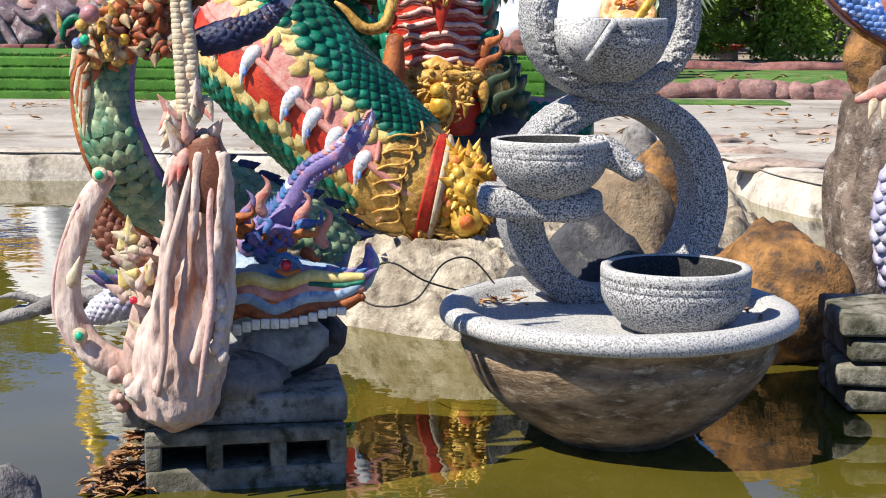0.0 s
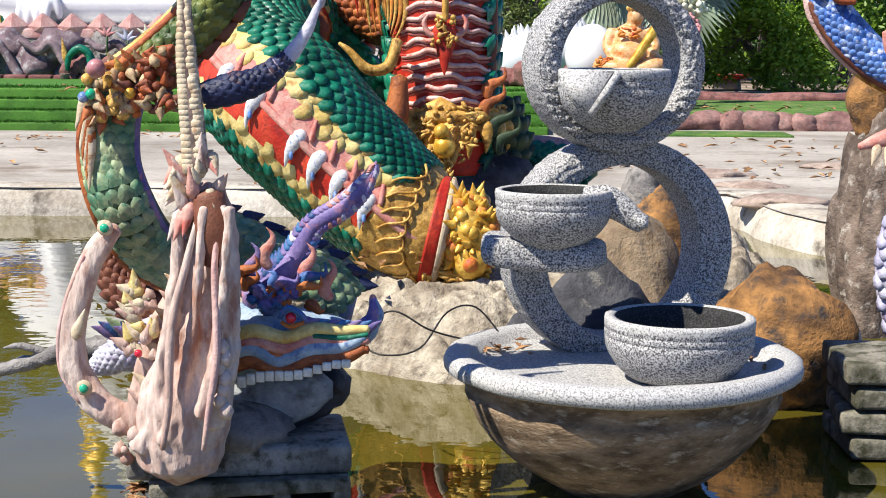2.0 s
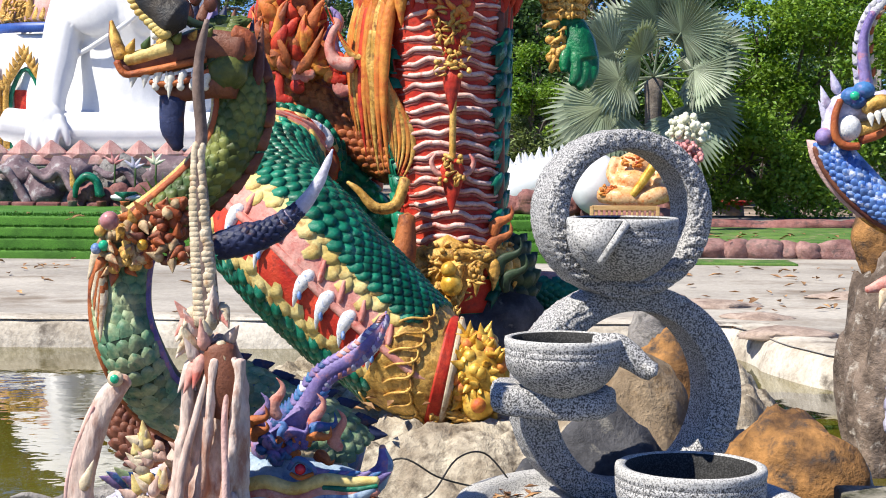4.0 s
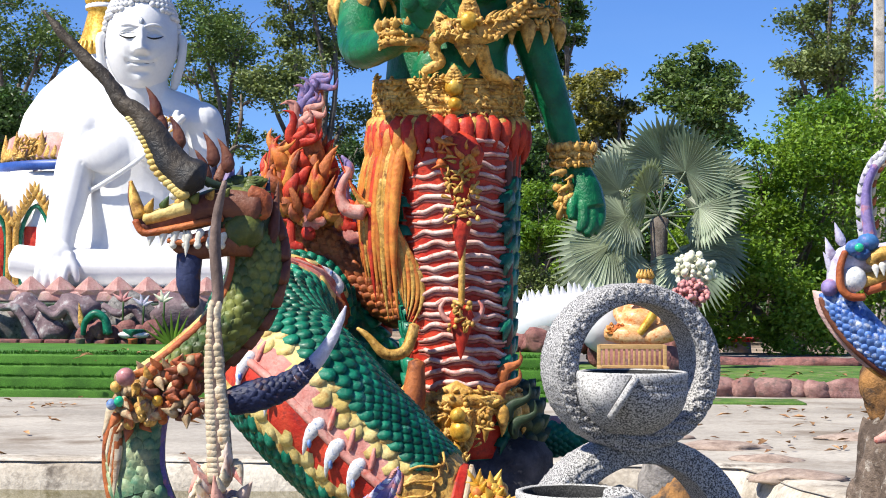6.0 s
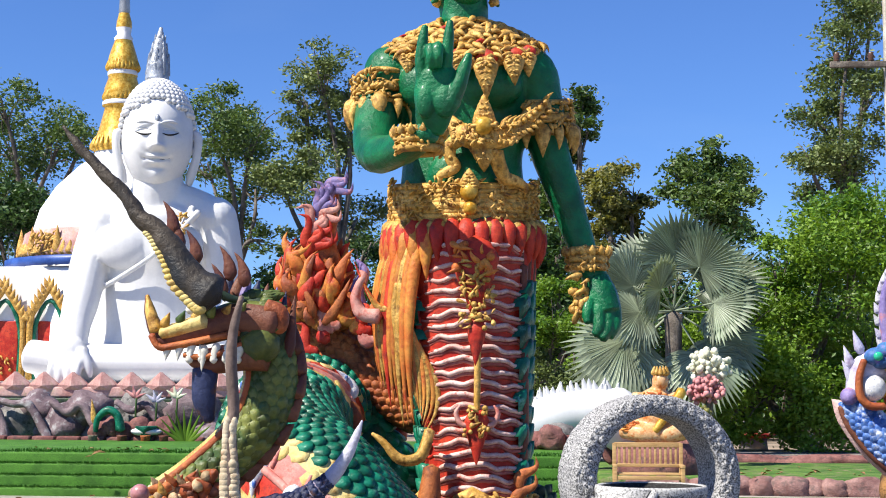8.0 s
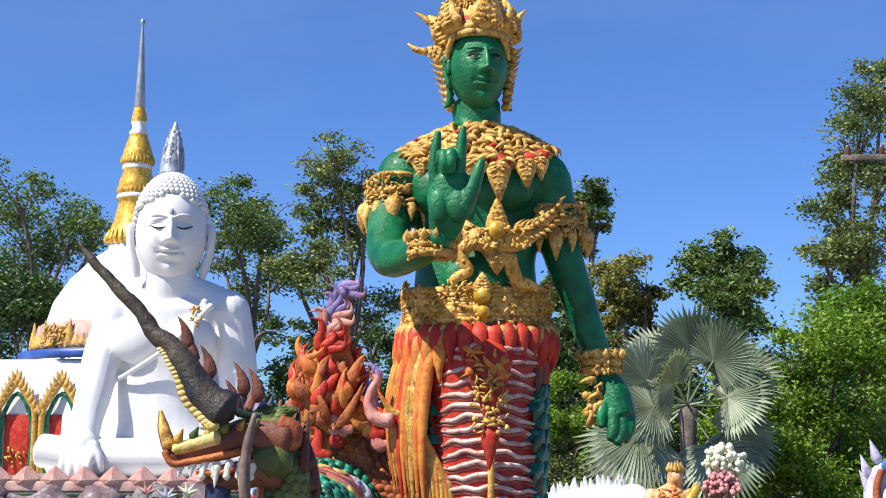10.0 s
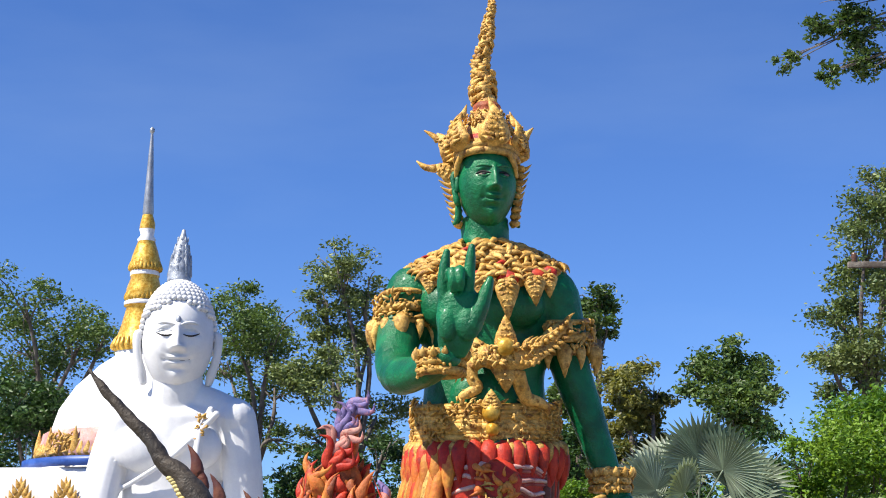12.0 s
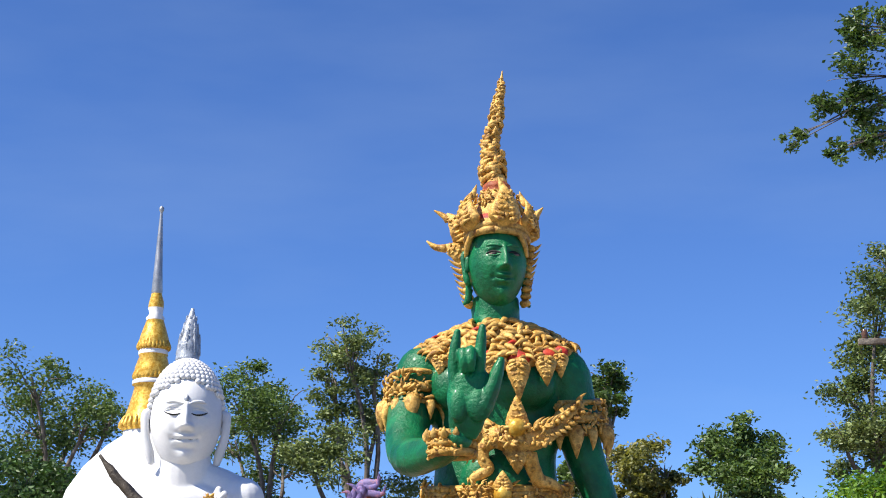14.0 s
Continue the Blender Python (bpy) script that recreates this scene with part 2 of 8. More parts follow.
BARK = mat("tree_bark", (0.1, 0.08, 0.065), (0.22, 0.19, 0.16), 0.9, 3, 0.8, 25)
WOOD = mat("teak_bench", (0.38, 0.23, 0.09), (0.52, 0.34, 0.15), 0.5, 6, 0.2, 60, stretch=(1, 1, 8))
LEAF = leafy("leaf_far", (0.04, 0.08, 0.018), (0.12, 0.18, 0.045), 0.18)
LEAF_GREY = leafy("leaf_pale", (0.06, 0.1, 0.03), (0.18, 0.22, 0.075), 0.18)
# yellow-green bush leaf; on the round tree the gold stands for sunlight
LEAF_GOLD = leafy("leaf_golden", (0.1, 0.12, 0.03), (0.24, 0.22, 0.06))
LEAF_BRIGHT = leafy("leaf_bright", (0.06, 0.14, 0.012), (0.2, 0.31, 0.035), 0.25)
LEAF_DARK = leafy("leaf_dark", (0.018, 0.05, 0.01), (0.05, 0.1, 0.022), 0.15)
PALMLEAF = leafy("palm_leaf_silver", (0.16, 0.21, 0.14), (0.3, 0.34, 0.24), 0.12)
DRYLEAF = mat("dry_leaf", (0.2, 0.09, 0.04), (0.42, 0.25, 0.12), 0.8, 20, 0.2, 100, island=0.35)
BLOOM_WHITE = mat("cream_blossom", (0.6, 0.6, 0.42), (0.75, 0.74, 0.6), 0.7, 8, 0, 30, island=0.2)
BLOOM_PINK = mat("pink_blossom", (0.45, 0.16, 0.17), (0.62, 0.3, 0.28), 0.7, 8, 0, 30, island=0.3)
CABLE = mat("black_cable", (0.012, 0.012, 0.012), (0.03, 0.028, 0.025), 0.5, 40, 0, 90)
METAL_GREY = mat("galvanised_metal", (0.3, 0.31, 0.32), (0.42, 0.43, 0.44), 0.4, 5, 0.1, 40, metal=0.6)
PORCELAIN = mat("insulator_brown", (0.08, 0.04, 0.03), (0.12, 0.06, 0.04), 0.25, 10, 0, 50)
FLESH_GOLD = mat("amber_lacquer", (0.62, 0.3, 0.1), (0.74, 0.47, 0.24), 0.4, 12, 0.3, 60, stain=(0.5, 0.13, 0.02), amount=0.5, coat=0.2)
TILE_BLUE = mat("blue_band_paint", (0.02, 0.06, 0.25), (0.04, 0.1, 0.35), 0.4, 3, 0.1, 30)

WATER = bpy.data.materials.new("pond_water")
WATER.use_nodes = True
n_, l_ = WATER.node_tree.nodes, WATER.node_tree.links
wb = n_["Principled BSDF"]
wb.inputs["Roughness"].default_value, wb.inputs["IOR"].default_value = 0.02, 1.75
wtx, w1, w2, wcm, wmx = (n_.new(k) for k in ("ShaderNodeTexCoord", "ShaderNodeTexNoise", "ShaderNodeTexNoise", "ShaderNodeValToRGB", "ShaderNodeBump"))
w1.inputs["Scale"].default_value, w1.inputs["Detail"].default_value = 0.8, 4
w2.inputs["Scale"].default_value, w2.inputs["Detail"].default_value = 5.0, 3
wcm.color_ramp.elements[0].position, wcm.color_ramp.elements[1].position = 0.35, 0.65
wcm.color_ramp.elements[0].color, wcm.color_ramp.elements[1].color = (0.06, 0.05, 0.006, 1), (0.12, 0.1, 0.012, 1)
wmx.inputs["Strength"].default_value, wmx.inputs["Distance"].default_value = 0.035, 0.05
l_.new(wtx.outputs["Object"], w1.inputs["Vector"])
l_.new(wtx.outputs["Object"], w2.inputs["Vector"])
l_.new(w1.outputs["Fac"], wcm.inputs["Fac"])
l_.new(wcm.outputs["Color"], wb.inputs["Base Color"])
l_.new(w2.outputs["Fac"], wmx.inputs["Height"])
l_.new(wmx.outputs["Normal"], wb.inputs["Normal"])

# ---- building helpers ----


class Shape:
    """Gathers sculpted pieces into one mesh with several paints."""

    def __init__(self, *mats):
        self.mats, self.v, self.f, self.m, self.n = list(mats), [], [], [], 0

    def slot(self, m):
        if m not in self.mats:
            self.mats.append(m)
        return self.mats.index(m)

    def add(self, verts, faces, m):
        s = m if isinstance(m, list) else [self.slot(m)] * len(faces)
        self.v.extend([tuple(map(float, p)) for p in verts])
        self.f.extend([tuple(i + self.n for i in f) for f in faces])
        self.m.extend(s)
        self.n += len(verts)

    def tube(self, pts, m, seg=12, steps=5, flat=1.0, front=(0, -1, 0), bands=(), rough=0.0, freq=8.0, point=False):
        """A swept body through (x, y, z, r). Angle 0 faces front. bands: (from, to, paint) in degrees round it."""
        fr = frames(pts, steps, front)
        vs, fs, ms = [], [], []
        for c, t, nn, bb, r in fr:
            for k in range(seg):
                a = 2 * math.pi * k / seg
                d = nn * (math.cos(a) * flat) + bb * math.sin(a)
                p = c + d * r
                if rough:
                    p = p + d * (noise.fractal(p * freq, 1.0, 2.0, 3) * rough)
                vs.append(p)
        for i in range(len(fr) - 1):
            for k in range(seg):
                j = (k + 1) % seg
                fs.append((i * seg + k, i * seg + j, (i + 1) * seg + j, (i + 1) * seg + k))
                mid, pick = (k + 0.5) * 360 / seg, m
                mid = mid - 360 if mid > 180 else mid
                for lo, hi, bm_ in bands:
                    if lo <= mid <= hi:
                        pick = bm_
                ms.append(self.slot(pick))
        for ring, e in ((0, 0), (len(fr) - 1, -1)):
            vs.append(fr[e][0] + fr[e][1] * (fr[e][4] * (0.5 if e else -0.5)))
            for k in range(seg):
                a, b = ring * seg + k, ring * seg + (k + 1) % seg
                fs.append((b, a, len(vs) - 1) if e == 0 else (a, b, len(vs) - 1))
                ms.append(self.slot(m))
        self.add(vs, fs, ms)
        return fr

    def ball(self, c, r, m, seg=12, rings=8, rot=None, rough=0.0, freq=6.0):
        r = Vector((r, r, r)) if isinstance(r, (int, float)) else Vector(r)
        q = rot if rot else Matrix.Identity(3)
        vs, fs = [], []
        for i in range(rings + 1):
            for k in range(seg):
                th, ph = math.pi * i / rings, 2 * math.pi * k / seg
                d = Vector((math.sin(th) * math.cos(ph), math.sin(th) * math.sin(ph), math.cos(th)))
                p = Vector((d.x * r.x, d.y * r.y, d.z * r.z))
                if rough:
                    p *= 1 + rough * noise.fractal(d * freq * 0.3 + Vector(c), 1.0, 2.0, 4)
                vs.append(Vector(c) + q @ p)
        for i in range(rings):
            for k in range(seg):
                j = (k + 1) % seg
                fs.append((i * seg + k, (i + 1) * seg + k, (i + 1) * seg + j, i * seg + j))
        self.add(vs, fs, m)

    def lathe(self, c, prof, m, seg=24, rough=0.0, freq=8.0, sweep=360):
        """prof: (radius, height, paint or None) up the profile."""
        vs, fs, ms = [], [], []
        for r, z, *_ in prof:
            for k in range(seg):
                a = radians(sweep) * k / seg
                p = Vector((c[0] + r * math.cos(a), c[1] + r * math.sin(a), c[2] + z))
                if rough:
                    p += (p - Vector((c[0], c[1], p.z))).normalized() * rough * noise.fractal(p * freq, 1, 2, 3)
                vs.append(p)
        for i in range(len(prof) - 1):
            for k in range(seg):
                j = (k + 1) % seg
                fs.append((i * seg + k, i * seg + j, (i + 1) * seg + j, (i + 1) * seg + k))
                ms.append(self.slot(prof[i][2] if len(prof[i]) > 2 else m))
        self.add(vs, fs, ms)

    def scales(self, fr, m, a0, a1, across, size=1.0, lift=0.25, rows=None, long=1.0):
        """Overlapping shield-shaped scales on a tube between two angles, pointing along it."""
        total = sum((fr[i + 1][0] - fr[i][0]).length for i in range(len(fr) - 1))
        rmean = sum(f[4] for f in fr) / len(fr)
        w = rmean * radians(abs(a1 - a0)) / across
        rows = rows or max(2, int(total / (w * 0.8)))
        for i in range(rows):
            u = (i + 0.5) / rows * (len(fr) - 1)
            k = min(int(u), len(fr) - 2)
            fq = u - k
            c = fr[k][0].lerp(fr[k + 1][0], fq)
            r = fr[k][4] * (1 - fq) + fr[k + 1][4] * fq
            t, nn, bb = fr[k][1], fr[k][2], fr[k][3]
            for j in range(across + (i % 2)):
                a = radians(a0 + (a1 - a0) * (j + (0.5 if i % 2 == 0 else 0.0)) / across)
                d = nn * math.cos(a) + bb * math.sin(a)
                s = bb * math.cos(a) - nn * math.sin(a)
                ww = r * radians(abs(a1 - a0)) / across * 0.56 * size
                ll = ww * 1.25 * long
                o = c + d * r
                jit = 1 + random.uniform(-0.08, 0.08)
                vs = [o - t * ll * 0.7 - s * ww * 0.7, o - t * ll * 0.7 + s * ww * 0.7, o + s * ww * jit + t * ll * 0.1 + d * ww * lift * 0.5,
                      o + t * ll * 0.75 + s * ww * 0.55 + d * ww * lift, o + t * ll * 1.0 * jit + d * ww * lift * 1.1, o + t * ll * 0.75 - s * ww * 0.55 + d * ww * lift,
                      o - s * ww * jit + t * ll * 0.1 + d * ww * lift * 0.5, o + t * ll * 0.15 + d * ww * (lift * 0.7 + 0.1)]
                under = [p - d * ww * (lift + 0.35) for p in vs[2:7]]
                vs += under
                fs = [(q, (q + 1) % 7, 7) for q in range(7)] + [(2 + q, 8 + q, 9 + q, 3 + q) for q in range(4)]
                self.add(vs, fs, m)

    def flame(self, base, tip, width, m, bend=(0, 0, 0), flat=0.45, seg=8, steps=3, curl=0.0, front=(0, -1, 0)):
        """A curved, pointed, flattened tongue."""
        b, e, k = Vector(base), Vector(tip), Vector(bend)
        side = (e - b).cross(Vector((0, 1, 0)))
        side = side.normalized() * (e - b).length * curl if side.length > 1e-6 else Vector((0, 0, 0))
        pts = []
        for i in range(6):
            u = i / 5
            p = b.lerp(e, u) + k * (4 * u * (1 - u)) + side * math.sin(u * 2 * math.pi)
            pts.append((*p, max(width * (0.62, 1.0, 0.85, 0.6, 0.33, 0.04)[i], 1e-4)))
        self.tube(pts, m, seg, steps, flat, front)

    def leaf(self, base, tip, w, m, nrm=(0, -1, 0), rows=5):
        """A carved leaf plaque: bulging blade, scrolls along both edges, beads down the middle."""
        b, e, nv = Vector(base), Vector(tip), Vector(nrm).normalized()
        ax = e - b
        sd = ax.cross(nv).normalized()
        self.flame(b, e, w * 1.3, m, bend=nv * w * 0.45, flat=0.42, seg=14, steps=3, front=nv)
        for q in range(rows):
            u = 0.06 + 0.78 * q / rows
            ww = w * (1.0 - 0.75 * u)
            for sg in (-1, 1):
                p = b + ax * u + sd * sg * ww * 0.35 + nv * w * (0.86 - 0.4 * u)
                self.flame(p, p + sd * sg * ww * 0.75 + ax * 0.1 - nv * ww * 0.2, ww * 0.27, m, bend=nv * ww * 0.25 - ax * 0.03, flat=0.7, seg=6, steps=2, front=nv)
                self.ball(p + nv * ww * 0.12, ww * 0.2, m, 6, 4)
        for q in range(3):
            self.ball(b + ax * (0.16 + 0.2 * q) + nv * w * 0.8, w * (0.26 - 0.05 * q), m, 8, 5)

    def head(self, c, size, yaw, m, feats, jaw=0.3, cols=190, rows=120):
        """A head with a modelled face. feats: (x, z, width, height, push, rise) swellings on the front,
        in halves of the head's breadth and height; returns a function from face places to points."""
        c, rot = Vector(c), Matrix.Rotation(radians(yaw), 3, "Z")
        rx, ry, rz = size

        def at(d):
            zz = d.z
            flatr = math.hypot(d.x, d.y) or 1e-9
            k = flatr ** 0.72 / flatr
            narrow = 1 - jaw * max(0.0, -zz - 0.05) ** 1.5
            p = Vector((d.x * k * narrow, d.y * k * (1 - 0.12 * max(0.0, -zz)), zz))
            push = 0.0
            if d.y < 0.1:
                side = max(0.0, min(1.0, (0.1 - d.y) * 2.2))
                for fx, fz, sx, sz, am, rise in feats:
                    dx = p.x - fx
                    push += am * math.exp(-(dx / sx) ** 2 - ((p.z - fz - rise * p.x * p.x) / sz) ** 2)
                if -0.31 < p.z < 0.36:
                    u = (0.3 - p.z) / 0.52
                    a = (0.07 + 0.27 * max(0.0, u)) * min(1.0, (p.z + 0.31) / 0.09) * min(1.0, (0.36 - p.z) / 0.12)
                    push += a * math.exp(-(p.x / (0.1 + 0.06 * max(0.0, u))) ** 2)
                push *= side
            return c + rot @ Vector((p.x * rx, p.y * ry - push * rx, p.z * rz))

        vs, fs = [], []
        for i in range(rows + 1):
            for j in range(cols):
                th, a = math.pi * i / rows, 2 * math.pi * j / cols
                vs.append(at(Vector((math.sin(th) * math.cos(a), math.sin(th) * math.sin(a), math.cos(th)))))
        for i in range(rows):
            for j in range(cols):
                n = (j + 1) % cols
                fs.append((i * cols + j, (i + 1) * cols + j, (i + 1) * cols + n, i * cols + n))
        self.add(vs, fs, m)

        def face(x, z, out=0.0):
            lo, hi = 0.0, 1.0
            for _ in range(30):
                mid = (lo + hi) / 2
                r = math.sqrt(max(0.0, 1 - z * z))
                q = Vector((r * mid, -r * math.sqrt(1 - mid * mid), z))
                k = math.hypot(q.x, q.y) ** 0.72 / (math.hypot(q.x, q.y) or 1e-9)
                if q.x * k * (1 - jaw * max(0.0, -z - 0.05) ** 1.5) < abs(x):
                    lo = mid
                else:
                    hi = mid
            r = math.sqrt(max(0.0, 1 - z * z))
            d = Vector((math.copysign(r * lo, x), -r * math.sqrt(1 - lo * lo), z))
            return at(d) + rot @ Vector((0, -out, 0))
        return face

    def curlies(self, c, w, h, m, count, size, normal=(0, -1, 0), seed=1, depth=0.5):
        """Relief of small scrolls and knobs over a patch facing normal."""
        rnd, nrm = random.Random(seed), Vector(normal).normalized()
        sx = Vector((0, 0, 1)).cross(nrm).normalized() * -1
        sz = nrm.cross(sx) * -1
        size *= 0.78
        for i in range(int(count * 1.5)):
            u, v = rnd.uniform(-1, 1), rnd.uniform(-1, 1)
            p = Vector(c) + sx * u * w + sz * v * h
            q = size * rnd.uniform(0.6, 1.2)
            if rnd.random() < 0.45:
                self.ball(p + nrm * q * 0.2, (q * 0.55, q * 0.55, q * 0.55), m, 8, 5)
            else:
                a = rnd.uniform(0, 6.28)
                d = sx * math.cos(a) + sz * math.sin(a)
                self.flame(p - d * q, p + d * q + nrm * q * 0.5, q * 0.42, m, bend=nrm * q * 0.4 + sx * rnd.uniform(-0.4, 0.4) * q, flat=0.8, seg=6, steps=2)

    def box(self, c, size, m, rz=0.0, rough=0.0, bev=0.006):
        bm = bmesh.new()
        bmesh.ops.create_cube(bm, size=1)
        bmesh.ops.scale(bm, vec=size, verts=bm.verts)
        if bev:
            bmesh.ops.bevel(bm, geom=bm.edges[:], offset=bev, segments=2, affect="EDGES", profile=0.6)
        bmesh.ops.rotate(bm, matrix=Matrix.Rotation(radians(rz), 3, "Z"), verts=bm.verts)
        bmesh.ops.translate(bm, vec=c, verts=bm.verts)
        self.take(bm, m)

    def take(self, bm, m):
        bm.verts.index_update()
        self.add([v.co.copy() for v in bm.verts], [[v.index for v in f.verts] for f in bm.faces], m)
        bm.free()

    def mesh(self, name, smooth=True):
        me = bpy.data.meshes.new(name)
        me.from_pydata(self.v, [], self.f)
        for m in self.mats:
            me.materials.append(m)
        me.polygons.foreach_set("material_index", self.m)
        me.polygons.foreach_set("use_smooth", [smooth] * len(self.f))
        me.update()
        return me

    def fused(self, voxel, soft=6):
        """The pieces melted into one skin."""
        tmp = new("tmp", self.mesh("tmp"))
        rm = tmp.modifiers.new("skin", "REMESH")
        rm.mode, rm.voxel_size, rm.use_smooth_shade = "VOXEL", voxel, True
        sm = tmp.modifiers.new("soft", "SMOOTH")
        sm.iterations, sm.factor = soft, 0.5
        bpy.context.view_layer.update()
        me = bpy.data.meshes.new_from_object(tmp.evaluated_get(bpy.context.evaluated_depsgraph_get()))
        out = [v.co.copy() for v in me.vertices], [tuple(p.vertices) for p in me.polygons]
        old = tmp.data
        bpy.data.objects.remove(tmp)
        bpy.data.meshes.remove(old)
        bpy.data.meshes.remove(me)
        return out

    def thing(self, name, label, category, group="", kind="", smooth=True):
        return tagged(new(name, self.mesh(name, smooth)), label, category, group, kind)

    def part(self, name, parent, label="", smooth=True):
        ob = new(name, self.mesh(name, smooth))
        ob.parent = parent
        if label:
            ob["label"] = label
        return ob


# swellings of a calm carved face: eyes, lids, brows, nostrils, lips, chin, cheeks
CALM_FACE = [(sx * x, z, w, h, a, r) for sx in (-1, 1) for x, z, w, h, a, r in (
    (0.36, 0.13, 0.24, 0.13, -0.13, 0.0), (0.37, 0.07, 0.17, 0.065, 0.085, -0.12), (0.4, 0.27, 0.26, 0.04, 0.045, -0.28),
    (0.15, -0.215, 0.075, 0.06, 0.12, 0.0), (0.5, -0.2, 0.26, 0.2, 0.05, 0.0), (0.1, -0.405, 0.13, 0.035, 0.09, 0.25),
    (0.36, -0.43, 0.06, 0.05, -0.05, 0.0))]
CALM_FACE += [(0, -0.462, 0.3, 0.016, -0.07, 0.3), (0, -0.525, 0.19, 0.045, 0.11, 0.45), (0, -0.62, 0.24, 0.045, -0.06, 0.0), (0, -0.8, 0.2, 0.13, 0.12, 0.0)]


def empty(name, at, label, category, group="", kind=""):
    ob = new(name)
    ob.location = at
    bpy.context.view_layer.update()
    return tagged(ob, label, category, group, kind)


def hang(child, parent):
    """Parents a mesh that is built in world places to an Empty that stands elsewhere."""
    child.parent = parent
    child.matrix_parent_inverse = Matrix.Translation(-Vector(parent.location))
    return child


def frames(pts, steps, front):
    """Smooth line through (x, y, z, r) with the way along it, its front and its side."""
    p = [Vector(q[:3]) for q in pts]
    r = [q[3] for q in pts]
    out, n = [], len(p)
    for i in range(n - 1):
        a, b, c, d = p[max(i - 1, 0)], p[i], p[i + 1], p[min(i + 2, n - 1)]
        for s in range(steps):
            u = s / steps
            q = 0.5 * ((2 * b) + (c - a) * u + (2 * a - 5 * b + 4 * c - d) * u * u + (3 * b - a - 3 * c + d) * u ** 3)
            uu = u * u * (3 - 2 * u)
            out.append([q, None, None, None, r[i] * (1 - uu) + r[i + 1] * uu])
    out.append([p[-1], None, None, None, r[-1]])
    fv = Vector(front)
    for i, o in enumerate(out):
        t = (out[min(i + 1, len(out) - 1)][0] - out[max(i - 1, 0)][0]).normalized()
        nn = fv - t * fv.dot(t)
        if nn.length < 0.05:
            nn = Vector((0, 0, 1)) - t * t.z
        nn.normalize()
        o[1], o[2], o[3] = t, nn, t.cross(nn)
    return out


def rock(c, r, m, name, label, seed=0, rough=0.35, cuts=4):
    bm = bmesh.new()
    bmesh.ops.create_icosphere(bm, subdivisions=cuts, radius=1)
    for v in bm.verts:
        d = v.co.normalized()
        k = 1 + rough * noise.fractal(d * 1.1 + Vector((seed * 7.3, seed, 0)), 0.9, 2.1, 5) + rough * 0.25 * abs(noise.noise(d * 3 + Vector((seed, 0, 3))))
        v.co = Vector((d.x * r[0], d.y * r[1], d.z * r[2])) * k + Vector(c)
    s = Shape(m)
    s.take(bm, m)
    return s.thing(name, label, "rock")

# ---- ground, pond ----
POND = [(-7, 8.1), (-3, 8.05), (-0.5, 8.2), (1.22, 8.15), (1.5, 6.95), (1.9, 6.2), (3.6, 4.5), (3.8, 1.4), (0.5, 0.75), (-3, 0.7), (-7, 1.5)]


def ring_points(poly, step, wob):
    out = []
    for i, a in enumerate(poly):
        b = poly[(i + 1) % len(poly)]
        n = max(1, int((Vector(b) - Vector(a)).length / step))
        for k in range(n):
            p = Vector(a).lerp(Vector(b), k / n)
            w = Vector((noise.noise((p.x * 1.7, p.y * 1.7, 0)), noise.noise((p.x * 1.7, p.y * 1.7, 9)))) * wob
            out.append(p + w)
    return out


EDGE = ring_points(POND, 0.16, 0.06)
MID = Vector((-0.5, 4.5))


def build_ground():
    bm = bmesh.new()
    outer = [bm.verts.new((x, y, 0.15)) for x, y in ((-900, -900), (900, -900), (900, 1500), (-900, 1500))]
    inner = [bm.verts.new((p.x, p.y, 0.15)) for p in EDGE]
    es = [bm.edges.new((l[i], l[(i + 1) % len(l)])) for l in (outer, inner) for i in range(len(l))]
    bmesh.ops.triangle_fill(bm, use_beauty=True, edges=es)
    bmesh.ops.recalc_face_normals(bm, faces=bm.faces)
    for f in bm.faces:
        if f.normal.z < 0:
            f.normal_flip()
    s = Shape(PAVE)
    s.take(bm, PAVE)
    s.thing("ground", "dusty worn concrete yard with fallen leaves", "ground", kind="structure", smooth=False)
    # bank: a rounded, chipped concrete lip down to the pond bed
    s = Shape(BANK)
    prof = ((0.30, 0.154), (0.12, 0.162), (0.03, 0.155), (-0.02, 0.12), (-0.06, 0.02), (-0.08, -0.1), (-0.1, -0.5))
    vs, fs = [], []
    n = len(EDGE)
    for i, p in enumerate(EDGE):
        out = (EDGE[(i + 1) % n] - EDGE[i - 1]).normalized()
        out = Vector((-out.y, out.x))
        if out.dot(p - MID) < 0:
            out = -out
        for d, z in prof:
            k = 1 + 0.35 * noise.noise((p.x * 5, p.y * 5, z * 8))
            vs.append((p.x + out.x * d * k, p.y + out.y * d * k, z + (0.012 * noise.noise((p.x * 4, p.y * 4, 3)) if z > 0.1 else 0)))
    m = len(prof)
    for i in range(n):
        for k in range(m - 1):
            j = (i + 1) % n
            fs.append((i * m + k, j * m + k, j * m + k + 1, i * m + k + 1))
    s.add(vs, fs, BANK)
    s.thing("pond_bank", "chipped pale concrete bank round the pond", "bank", kind="structure")
    s = Shape(WATER)
    s.add([(-7.5, 0.2, 0), (4.2, 0.2, 0), (4.2, 8.5, 0), (-7.5, 8.5, 0)], [(0, 1, 2, 3)], WATER)
    s.thing("water", "still murky olive green pond water", "water", kind="structure")
    s = Shape(SOIL)
    s.add([(-7.5, 0.2, -0.45), (4.2, 0.2, -0.45), (4.2, 8.5, -0.45), (-7.5, 8.5, -0.45)], [(0, 1, 2, 3)], SOIL)
    s.thing("pond_bed", "muddy bed of the pond", "ground", kind="structure")


build_ground()


